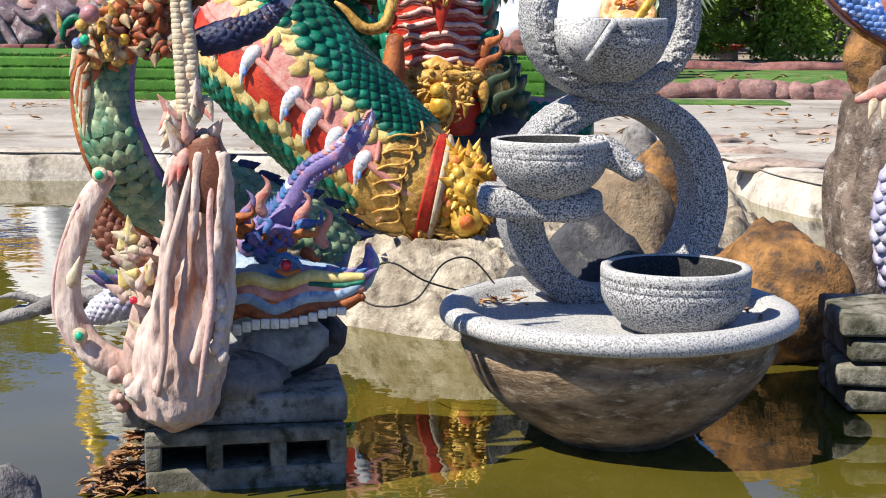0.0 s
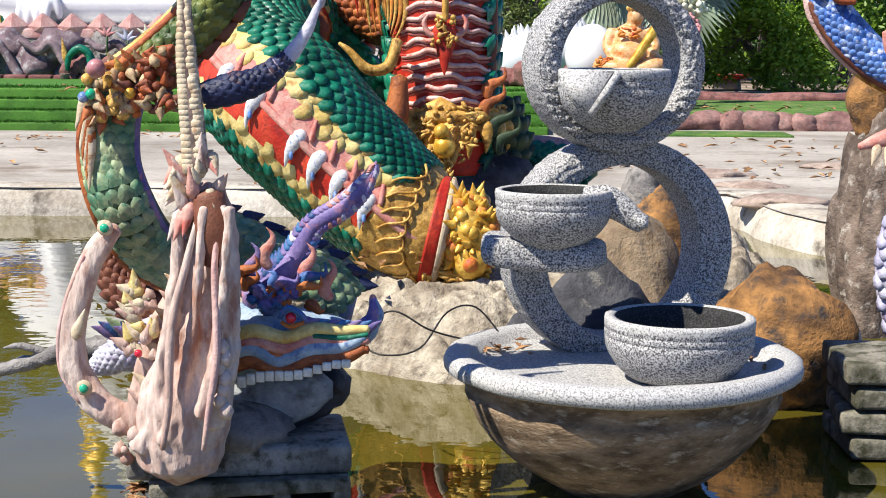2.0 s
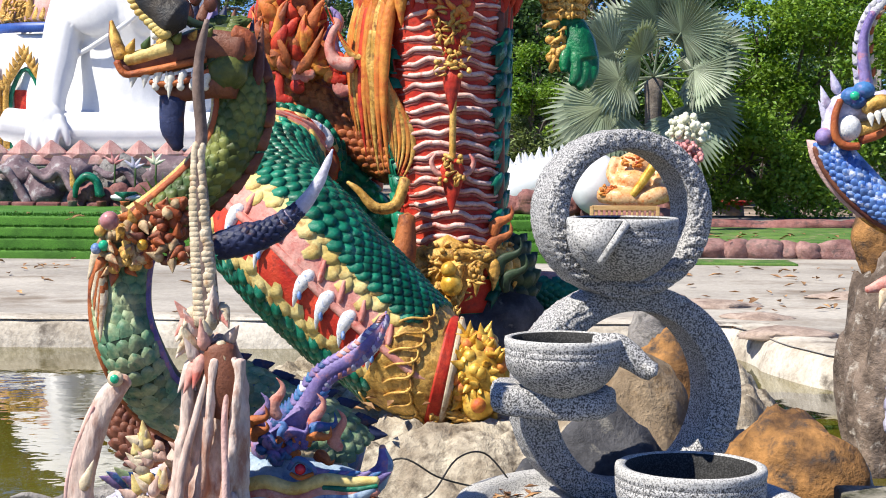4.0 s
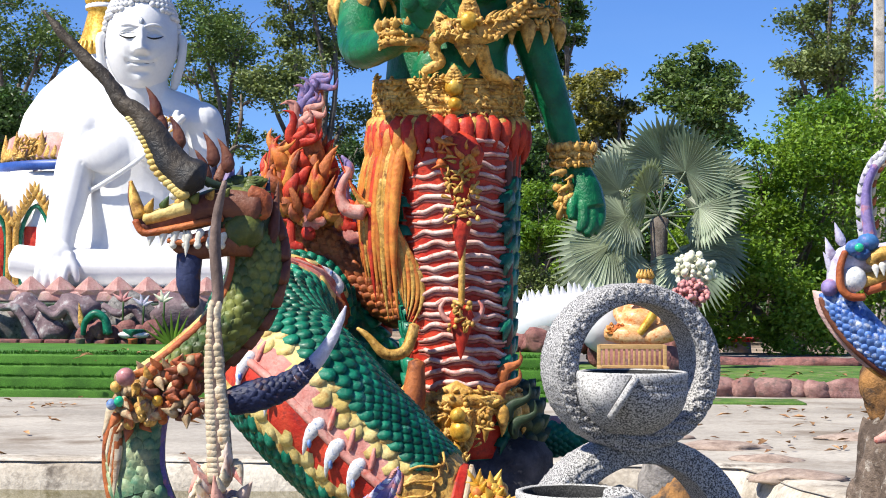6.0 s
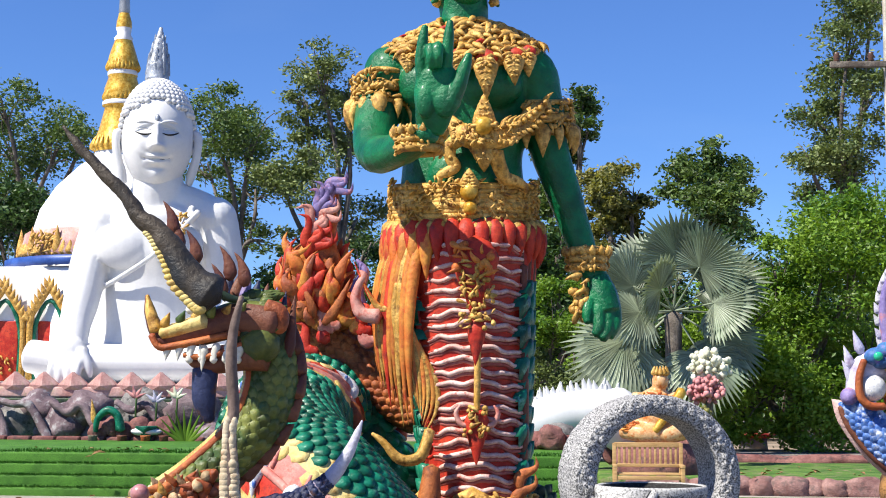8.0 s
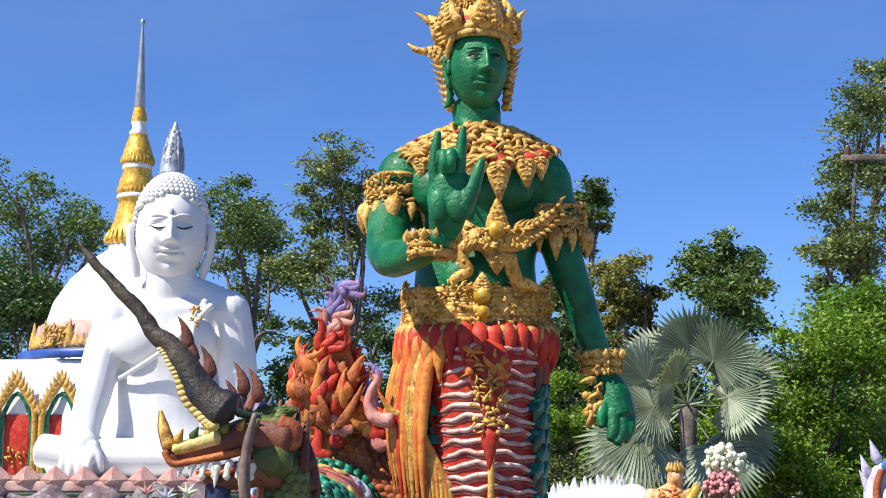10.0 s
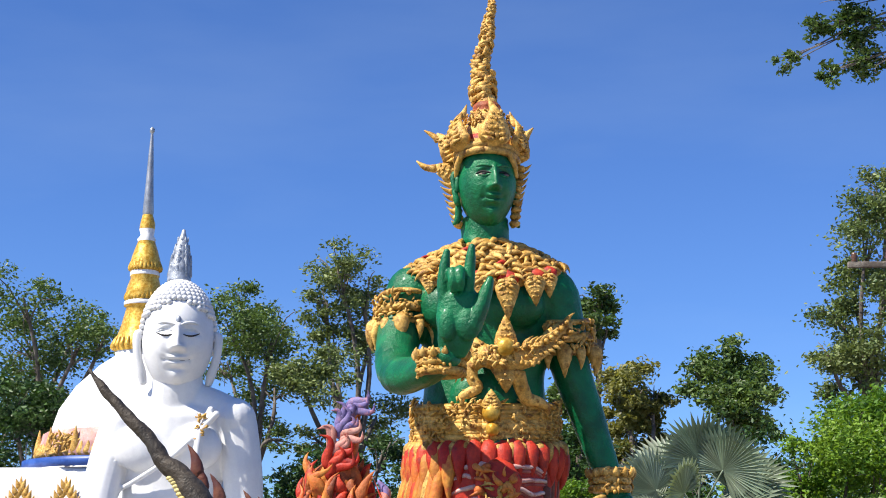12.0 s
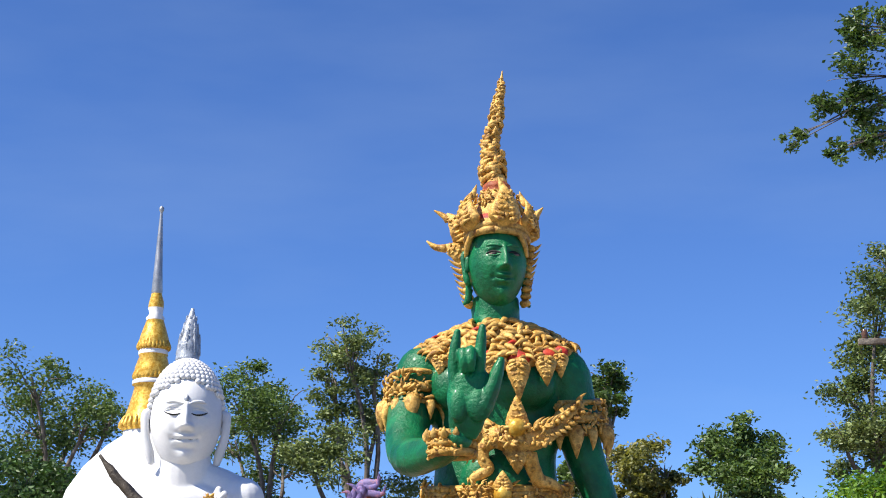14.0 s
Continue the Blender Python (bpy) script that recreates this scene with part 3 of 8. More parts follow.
def build_island():
    s = Shape(SHORE)
    nx, ny = 200, 180
    vs, fs = [], []
    for j in range(ny + 1):
        for i in range(nx + 1):
            x, y = -1.5 + 2.9 * i / nx, 4.0 + 3.2 * j / ny
            d = math.hypot((x - 0.08) / 1.02, (y - 5.55) / 1.35)
            e = d + 0.12 * noise.noise((x * 1.6, y * 1.6, 0))
            h = 0.24 * max(0.0, min(1.0, (1.02 - e) / 0.16)) ** 0.6 - 0.25 * max(0, min(1, (e - 0.98) * 6))
            h += 0.05 * noise.fractal((x * 4, y * 4, 1), 0.6, 2.1, 6) - 0.035 * (1 - min(1.0, abs(noise.noise((x * 5, y * 5, 4))) * 5)) - 0.02 * abs(noise.noise((x * 14, y * 14, 2))) + 0.1 * max(0, 1 - d * 1.3)
            vs.append((x, y, h))
    for j in range(ny):
        for i in range(nx):
            a = j * (nx + 1) + i
            fs.append((a, a + 1, a + nx + 2, a + nx + 1))
    s.add(vs, fs, SHORE)
    s.thing("rock_island", "pale rough cement rock island in the pond", "rock", kind="structure")


build_island()


def slab(name, x0, x1, y0, y1, z0, z1, m, label, cat, wob=0.0):
    s = Shape(m)
    s.box(((x0 + x1) / 2, (y0 + y1) / 2, (z0 + z1) / 2), (x1 - x0, y1 - y0, z1 - z0), m, bev=0.02)
    return s.thing(name, label, cat, kind="structure")


for i in range(4):
    slab("turf_step", -14, 0.28 + 0.0 * i, 13.1 + 0.33 * i, (13.45 + 0.33 * i) if i < 3 else 17.9, 0.1, 0.225 + 0.09 * i, TURF, "green artificial turf step", "step")


def turf_blades():
    rnd, s = random.Random(4), Shape(TURF)
    for i in range(4):
        for k in range(4200):
            x, y = rnd.uniform(-5.3, 0.27), 13.1 + 0.33 * i + abs(rnd.gauss(0, 0.05 if i < 3 else 0.35))
            z = 0.225 + 0.09 * i
            h, a = rnd.uniform(0.012, 0.03), rnd.uniform(0, 3.14)
            dx, dy = math.cos(a) * 0.006, math.sin(a) * 0.006
            s.add([(x - dx, y - dy, z), (x + dx, y + dy, z), (x + rnd.uniform(-.012, .012), y - 0.01, z + h)], [(0, 1, 2)], TURF)
    s.thing("turf_blades", "short bristling blades of artificial turf", "grass", kind="stuff")


turf_blades()

# right yard: red kerb stones, grass strips and soil
s = Shape(GRASS)
s.box((4.0, 15.9, 0.22), (7.0, 3.2, 0.16), GRASS, bev=0.04)
s.thing("grass_strip", "patchy green grass strip behind red kerb stones", "grass", kind="structure")
s = Shape(SOIL_GREY)
s.box((4.5, 19.4, 0.2), (8.5, 3.6, 0.22), SOIL_GREY, bev=0.05)
s.thing("gravel_path", "grey gravel path with a low edge", "path", kind="structure")
s = Shape(SOIL)
s.box((6, 34, 0.14), (22, 25, 0.16), SOIL, bev=0.05)
s.thing("soil_yard", "bare brown soil under the trees", "ground", kind="structure")
s = Shape(GRASS)
s.box((1.75, 13.35, 0.155), (1.3, 0.55, 0.03), GRASS, bev=0.01)
s.thing("grass_patch", "small grass patch on the dusty yard", "grass", kind="structure")
kerb = empty("stone_kerb", (2, 14.2, 0.15), "row of rounded red painted kerb stones", "kerb", kind="structure")
rnd = random.Random(7)
x = 0.75
while x < 6.5:
    w = rnd.uniform(0.2, 0.5)
    st = rock((x + w / 2, 14.2 + rnd.uniform(-0.04, 0.04), 0.21), (w * 0.6, 0.13, rnd.uniform(0.1, 0.12)), KERB, "kerb_stone", "", seed=int(x * 31), rough=0.3, cuts=3)
    del st["category"]
    hang(st, kerb)
    x += w * 0.8
for i in range(6):
    rock((1.3 + i * 0.95, 17.6 + 0.1 * (i % 2), 0.3), (0.62, 0.14, 0.1), ROCK_RED, "edging_rock", "low dull red edging rock", seed=40 + i, rough=0.25, cuts=3)
for x, y, r in ((1.45, 7.75, 0.2), (1.42, 8.6, 0.16), (1.25, 9.3, 0.22), (2.2, 10.0, 0.2), (0.95, 9.9, 0.14)):
    rock((x, y, 0.15), (r * 1.3, r * 0.9, r * 0.2), PAVE_STONE, "paving_rock", "flat tan rock set in the yard", seed=int(x * 50), rough=0.3, cuts=3)

# ---- fountain ----
FX, FY = 0.39, 3.2
fountain = empty("tiered_fountain", (FX, FY, 0), "speckled grey granite ring fountain with three bowls in the pond", "fountain")


def fpart(s, name, label="", parent=None):
    ob = s.part(name, fountain, label)
    ob.matrix_parent_inverse = Matrix.Translation((-FX, -FY, 0))
    return ob


s = Shape(STONE_BASIN)
s.lathe((FX, FY, 0), ((0.0, -0.3), (0.09, -0.3), (0.1, -0.03), (0.15, 0.006), (0.205, 0.038), (0.252, 0.076), (0.29, 0.113), (0.317, 0.15), (0.335, 0.188), (0.345, 0.21), (0.341, 0.216), (0.348, 0.235), (0.352, 0.252), (0.37, 0.262)), STONE_BASIN, 72, rough=0.006)
fpart(s, "basin", "weathered brown-grey stone basin with lime stains")
s = Shape(STONE_RIM)
s.lathe((FX, FY, 0), ((0.33, 0.258), (0.378, 0.259), (0.388, 0.265), (0.39, 0.28), (0.385, 0.293), (0.37, 0.3), (0.345, 0.3), (0.325, 0.292), (0.318, 0.275), (0.3, 0.268), (0.0, 0.268)), STONE_RIM, 84, rough=0.005, freq=14)
fpart(s, "rim", "pale speckled stone rim and deck")


def ring(name, cx, cz, ro_x, ro_z, ri_x, ri_z, y0, y1, a0, a1, seed, shift=0.0):
    """An upright stone ring with rough split face; angles in degrees from +x."""
    s, n = Shape(STONE), 300
    pivot, turn = Vector((cx, (y0 + y1) / 2, cz)), Matrix.Rotation(radians(20), 3, "Z")
    secs = []
    for i in range(n + 1):
        a = radians(a0 + (a1 - a0) * i / n)
        c, q = math.cos(a), math.sin(a)
        row = []
        prof = [(1, y0 + 0.012)] + [(1, y0 + 0.012 + (y1 - y0 - 0.022) * q / 6) for q in range(1, 7)] + [(0.93, y1), (0.07, y1), (0, y1 - 0.01), (0, y0 + 0.006)]
        prof += [(0.03 + 0.94 * q / 18, y0 - 0.008 * math.sin(math.pi * q / 18)) for q in range(19)]
        for w, y in prof:
            px = (ri_x + (ro_x - ri_x) * w) * c + (shift * (1 - w))
            pz = (ri_z + (ro_z - ri_z) * w) * q
            p = Vector((cx + px, y, cz + pz))
            if w > 0.5 and y > y0 + 0.005 or 0.1 < w < 0.9 and y < y0 + 0.004:
                p.y += 0.004 * noise.fractal(p * 85 + Vector((seed, 0, 0)), 0.5, 2, 3) - 0.003 * abs(noise.noise(p * 110))
                g = 0.0022 * noise.fractal(p * 70, 0.5, 2, 3)
                p.x += c * g
                p.z += q * g
            # chiselled courses low on the ring
            if w >= 0.1 and q < -0.25 and y < y0 + 0.002:
                p.y += 0.005 * max(0.0, math.sin(p.z * 250 + 4 * noise.noise(p * 9))) ** 2 - 0.002
            row.append(pivot + turn @ (p - pivot))
        secs.append(row)
    m = len(secs[0])
    vs = [p for r in secs for p in r]
    fs = [(i * m + k, (i + 1) * m + k, (i + 1) * m + (k + 1) % m, i * m + (k + 1) % m) for i in range(n) for k in range(m)]
    if a1 - a0 < 359:
        fs += [tuple(range(m)), tuple(n * m + k for k in range(m - 1, -1, -1))]
    s.add(vs, fs, STONE)
    return fpart(s, name)


ring("lower_ring", 0.383, 0.494, 0.27, 0.26, 0.19, 0.2, 3.36, 3.48, 0, 360, 1, 0.0)
ring("upper_ring", 0.366, 0.917, 0.199, 0.189, 0.146, 0.144, 3.3, 3.42, 0, 360, 5, 0.0)


def bowl(name, cx, cy, z0, z1, rb, rt, th, label=""):
    s = Shape(STONE)
    h = z1 - z0
    out = [(0, 0), (rb * 0.8, 0), (rb, h * 0.06)]
    out += [(rb + (rt - rb) * math.sin(u * math.pi / 2) ** 0.75, h * (0.06 + 0.62 * u)) for u in (0.1, 0.2, 0.35, 0.5, 0.65, 0.8, 0.9, 1.0)]
    out += [(rt * 0.988, h * 0.7), (rt * 0.988, h * 0.715), (rt, h * 0.73), (rt, h * 0.8), (rt * 0.99, h * 0.81), (rt, h * 0.825)]
    # pale rim, then an inside darkened by colour to stand for shade
    out += [(rt * 1.005, h * 0.88, STONE_RIM), (rt * 1.01, h * 0.94, STONE_RIM), (rt, h * 0.985, STONE_RIM), (rt - th * 0.4, h, STONE_RIM), (rt - th, h * 0.98, STONE_INNER_SHADE), (rt - th * 1.3, h * 0.8, STONE_INNER_SHADE), (rt * 0.75, h * 0.35, STONE_INNER_SHADE), (0, h * 0.25)]
    s.lathe((cx, cy, z0), out, STONE, 56, rough=0.002, freq=30)
    return s


fpart(bowl("b", 0.502, 3.068, 0.262, 0.405, 0.095, 0.156, 0.02), "front_bowl", "round granite bowl, its empty inside coloured dark for shade")
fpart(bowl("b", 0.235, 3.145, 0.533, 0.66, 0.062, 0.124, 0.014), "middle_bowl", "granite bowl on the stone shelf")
s = Shape(STONE)
s.tube([(0.31, 3.15, 0.63, 0.034), (0.345, 3.14, 0.637, 0.034), (0.375, 3.135, 0.622, 0.03), (0.405, 3.13, 0.6, 0.025), (0.425, 3.125, 0.588, 0.02)], STONE, 14, 3, flat=0.75, rough=0.003, freq=40)
s.tube([(0.405, 3.115, 0.604, 0.008), (0.428, 3.108, 0.589, 0.013)], STONE, 10, 3)
fpart(s, "pouring_spout", "drooping granite spout")
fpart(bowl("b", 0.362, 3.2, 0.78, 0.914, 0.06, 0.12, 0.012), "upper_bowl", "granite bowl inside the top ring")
s = Shape(STONE)
A, B, C, D = Vector((0.242, 3.1, 0.912)), Vector((0.25, 3.085, 0.872)), Vector((0.302, 3.045, 0.83)), Vector((0.352, 3.06, 0.912))
bk = Vector((0.008, 0.03, -0.004))
s.add([A, B, C, D, A + bk, B + bk, C + bk, D + bk], [(0, 1, 2, 3), (7, 6, 5, 4), (0, 4, 5, 1), (1, 5, 6, 2), (2, 6, 7, 3), (3, 7, 4, 0)], STONE_RIM)
for dx0, dx1 in ((-0.005, -0.06),):
    a, b = Vector((0.362 + dx0, 3.045, 0.912)), Vector((0.362 + dx1, 3.03, 0.828))
    w = Vector((0, 0.06, 0))
    u = Vector((0.0, 0.0, 0.014))
    o = (b - a).cross(Vector((0, 1, 0))).normalized() * 0.014
    vs = [a - w * 0.1, b - w * 0.1, b + w, a + w]
    vs += [p + o for p in vs]
    s.add(vs, [(0, 1, 2, 3), (7, 6, 5, 4), (0, 4, 5, 1), (1, 5, 6, 2), (2, 6, 7, 3), (3, 7, 4, 0)], STONE_RIM)
fpart(s, "notched_spout", "V-shaped granite spout")
s = Shape(STONE)
n_sh = 72
prof = [(0.0, 0.03), (0.6, 0.032), (0.9, 0.03), (0.97, 0.022), (1.0, 0.008), (1.0, -0.01), (0.96, -0.024), (0.85, -0.03), (0.0, -0.03)]
vs = []
for r, z in prof:  # an oblong split slab with lobed ends
    for q in range(n_sh):
        a = 2 * math.pi * q / n_sh
        cx_, sy_ = math.cos(a), math.sin(a)
        w = (abs(cx_) ** 4 + abs(sy_) ** 4) ** -0.25 * (1 + 0.05 * math.sin(a * 5 + 1))
        p = Vector((0.215 + 0.132 * r * w * cx_, 3.19 + 0.1 * r * w * sy_, 0.515 + z + 0.012 * max(0.0, -cx_) * r))
        p += Vector((cx_, sy_, 0.4)) * 0.006 * noise.fractal(p * 38, 0.6, 2, 4)
        vs.append(p)
s.add(vs, [(i * n_sh + q, i * n_sh + (q + 1) % n_sh, (i + 1) * n_sh + (q + 1) % n_sh, (i + 1) * n_sh + q) for i in range(len(prof) - 1) for q in range(n_sh)], STONE)
fpart(s, "shelf", "rough split stone shelf")
rnd = random.Random(12)


def leaf_litter(name, places, label, size=0.03):
    s, rnd = Shape(DRYLEAF), random.Random(len(places) * 13 + int(size * 1000))
    for x, y, z, spread, count in places:
        for k in range(count):
            px, py, pz = x + rnd.gauss(0, spread), y + rnd.gauss(0, spread), z + rnd.uniform(0, 0.012)
            a, q = rnd.uniform(0, 6.28), size * rnd.uniform(0.6, 1.3)
            d, e = Vector((math.cos(a), math.sin(a), rnd.uniform(-0.2, 0.4))) * q, Vector((-math.sin(a), math.cos(a), rnd.uniform(-0.3, 0.3))) * q * 0.4
            p = Vector((px, py, pz))
            s.add([p - d, p - e * 0.8 + Vector((0, 0, q * .2)), p + d, p + e * 0.8 + Vector((0, 0, q * .2)), p + Vector((0, 0, -q * 0.05))], [(0, 1, 4), (1, 2, 4), (2, 3, 4), (3, 0, 4)], DRYLEAF)
    return s.thing(name, label, "leaves", kind="stuff")


leaf_litter("dry_leaves", [(0.13, 3.32, 0.272, 0.03, 16), (0.67, 3.2, 0.272, 0.02, 3)], "dry brown leaves on the fountain deck", 0.022)
leaf_litter("dry_leaves", [(-0.2, 4.55, 0.3, 0.12, 30), (-0.9, 4.3, 0.03, 0.08, 40), (-1.25, 5.5, 0.05, 0.2, 60)], "dry brown leaves on the island rock", 0.03)
leaf_litter("dry_leaves", [(1.8, 9.5, 0.16, 0.5, 30), (-2, 9.5, 0.16, 1.5, 30), (-3.5, 12.5, 0.16, 0.8, 40), (2.2, 12, 0.16, 0.7, 40), (-3.8, 14.5, 0.5, 0.6, 25), (-0.5, 11, 0.16, 1, 20), (2.8, 15.3, .31, .7, 40)], "fallen leaves scattered over the yard", 0.05)

# ---- rocks round the fountain ----
rock((0.85, 4.05, 0.14), (0.19, 0.22, 0.22), ROCK_BROWN, "boulder", "rusty brown boulder in the pond", 3, 0.3)
rock((0.45, 3.95, 0.24), (0.17, 0.16, 0.26), ROCK_TAN, "boulder", "tan boulder behind the ring fountain", 11, 0.3)
# paler rock in shadow: the dark rock colour stands for that shade
rock((0.335, 3.62, 0.14), (0.24, 0.13, 0.25), ROCK_DARK, "boulder", "pale boulder behind the ring fountain, its shade put into the colour", 5, 0.25)
rock((0.57, 4.35, 0.34), (0.12, 0.1, 0.19), ROCK_BROWN, "boulder", "orange-brown rock on the island", 8, 0.3)
rock((0.53, 4.65, 0.4), (0.07, 0.08, 0.19), ROCK_GREY, "boulder", "upright grey rock on the island", 17, 0.3)
rock((0.98, 4.35, 0.05), (0.17, 0.2, 0.16), ROCK_GREY, "boulder", "wet dark rock at the waterline", 21, 0.3)
rock((-0.675, 2.3, 0.05), (0.09, 0.09, 0.125), ROCK_GREY, "boulder", "small grey stone at the pond edge", 23, 0.2)
rock((-0.12, 5.6, 0.36), (0.36, 0.34, 0.24), ROCK_DARK, "statue_rock", "dark speckled rock under the green statue", 31, 0.25)
rock((-0.3, 5.25, 0.33), (0.2, 0.16, 0.2), ROCK_GREY, "statue_rock", "grey speckled cement rock beside the statue", 33, 0.25)
rock((1.36, 5.12, 0.2), (0.14, 0.2, 0.52), ROCK_WEATHERED, "standing_stone", "tall weathered brown-grey standing stone", 37, 0.3, 5)
rock((1.33, 5.2, 0.76), (0.07, 0.08, 0.13), ROCK_BROWN, "standing_stone", "brown stone on top of the standing stone", 39, 0.25)

# ---- green statue on the island ----
RIB = mat("rib_pink_paint", (0.56, 0.3, 0.25), (0.72, 0.54, 0.48), 0.5, 16, 0.4, 90, stain=(0.45, 0.08, 0.05), amount=0.4)


def around(cx, cy, z, rx, ry, a):
    """A point on an upright oval body; angle 0 faces the front, growing to +x."""
    a = radians(a)
    return Vector((cx + rx * math.sin(a), cy - ry * math.cos(a), z)), Vector((math.sin(a) / rx, -math.cos(a) / ry, 0)).normalized()


def band(s, cx, cy, z, rx, ry, thick, m, a0=0, a1=360, n=40, tilt=0.0, flat=0.6):
    pts = []
    for i in range(n + 1):
        a = a0 + (a1 - a0) * i / n
        p, _ = around(cx, cy, z, rx, ry, a)
        p.z += tilt * math.cos(radians(a))
        pts.append((*p, thick))
    s.tube(pts, m, 8, 1, 1.0, front=(0, 0, 1))


def studs(s, cx, cy, z, rx, ry, size, m, count, a0=-90, a1=90, tilt=0.0, drop=0.0, seed=1, up=0.0):
    rnd = random.Random(seed)
    for i in range(count):
        a = a0 + (a1 - a0) * (i + 0.5) / count
        p, nrm = around(cx, cy, z, rx, ry, a)
        p.z += tilt * math.cos(radians(a))
        side = Vector((0, 0, 1)).cross(nrm)
        if drop:
            s.flame(p + Vector((0, 0, drop * 0.3)), p + nrm * size * 0.5 - Vector((0, 0, drop * rnd.uniform(0.8, 1.15))), size, m, bend=nrm * size * 0.5, flat=0.6)
        elif up:
            s.flame(p - Vector((0, 0, up * 0.2)), p + nrm * size * 0.9 + Vector((0, 0, up * rnd.uniform(0.85, 1.15))), size, m, bend=nrm * size * 0.7, flat=0.55)
        else:
            s.ball(p, size * rnd.uniform(0.8, 1.1), m, 8, 6)
            s.flame(p + side * size, p + side * size * 2.4 + Vector((0, 0, size * rnd.uniform(-1, 1.4))) + nrm * size * 0.6, size * 0.5, m, flat=0.8, seg=6, steps=2)


def relief(s, cx, cy, z, rx, ry, h, m, count, size, seed, a0=-130, a1=130, tilt=0.0):
    """Fine scrollwork wrapped round an oval body."""
    rnd = random.Random(seed)
    size *= 0.72
    for i in range(int(count * 1.8)):
        a, dz = rnd.uniform(a0, a1), rnd.uniform(-h, h)
        p, nrm = around(cx, cy, z + dz, rx, ry, a)
        p.z += tilt * math.cos(radians(a))
        side, q, b = Vector((0, 0, 1)).cross(nrm), size * rnd.uniform(0.6, 1.2), rnd.uniform(0, 6.28)
        d = side * math.cos(b) + Vector((0, 0, 1)) * math.sin(b)
        if rnd.random() < 0.3:
            s.ball(p, q * 0.6, m, 7, 5)
        else:
            s.flame(p - d * q, p + d * q + nrm * q * 0.4, q * 0.42, m, bend=nrm * q * 0.5 + side * q * rnd.uniform(-0.5, 0.5), flat=0.8, seg=6, steps=2)


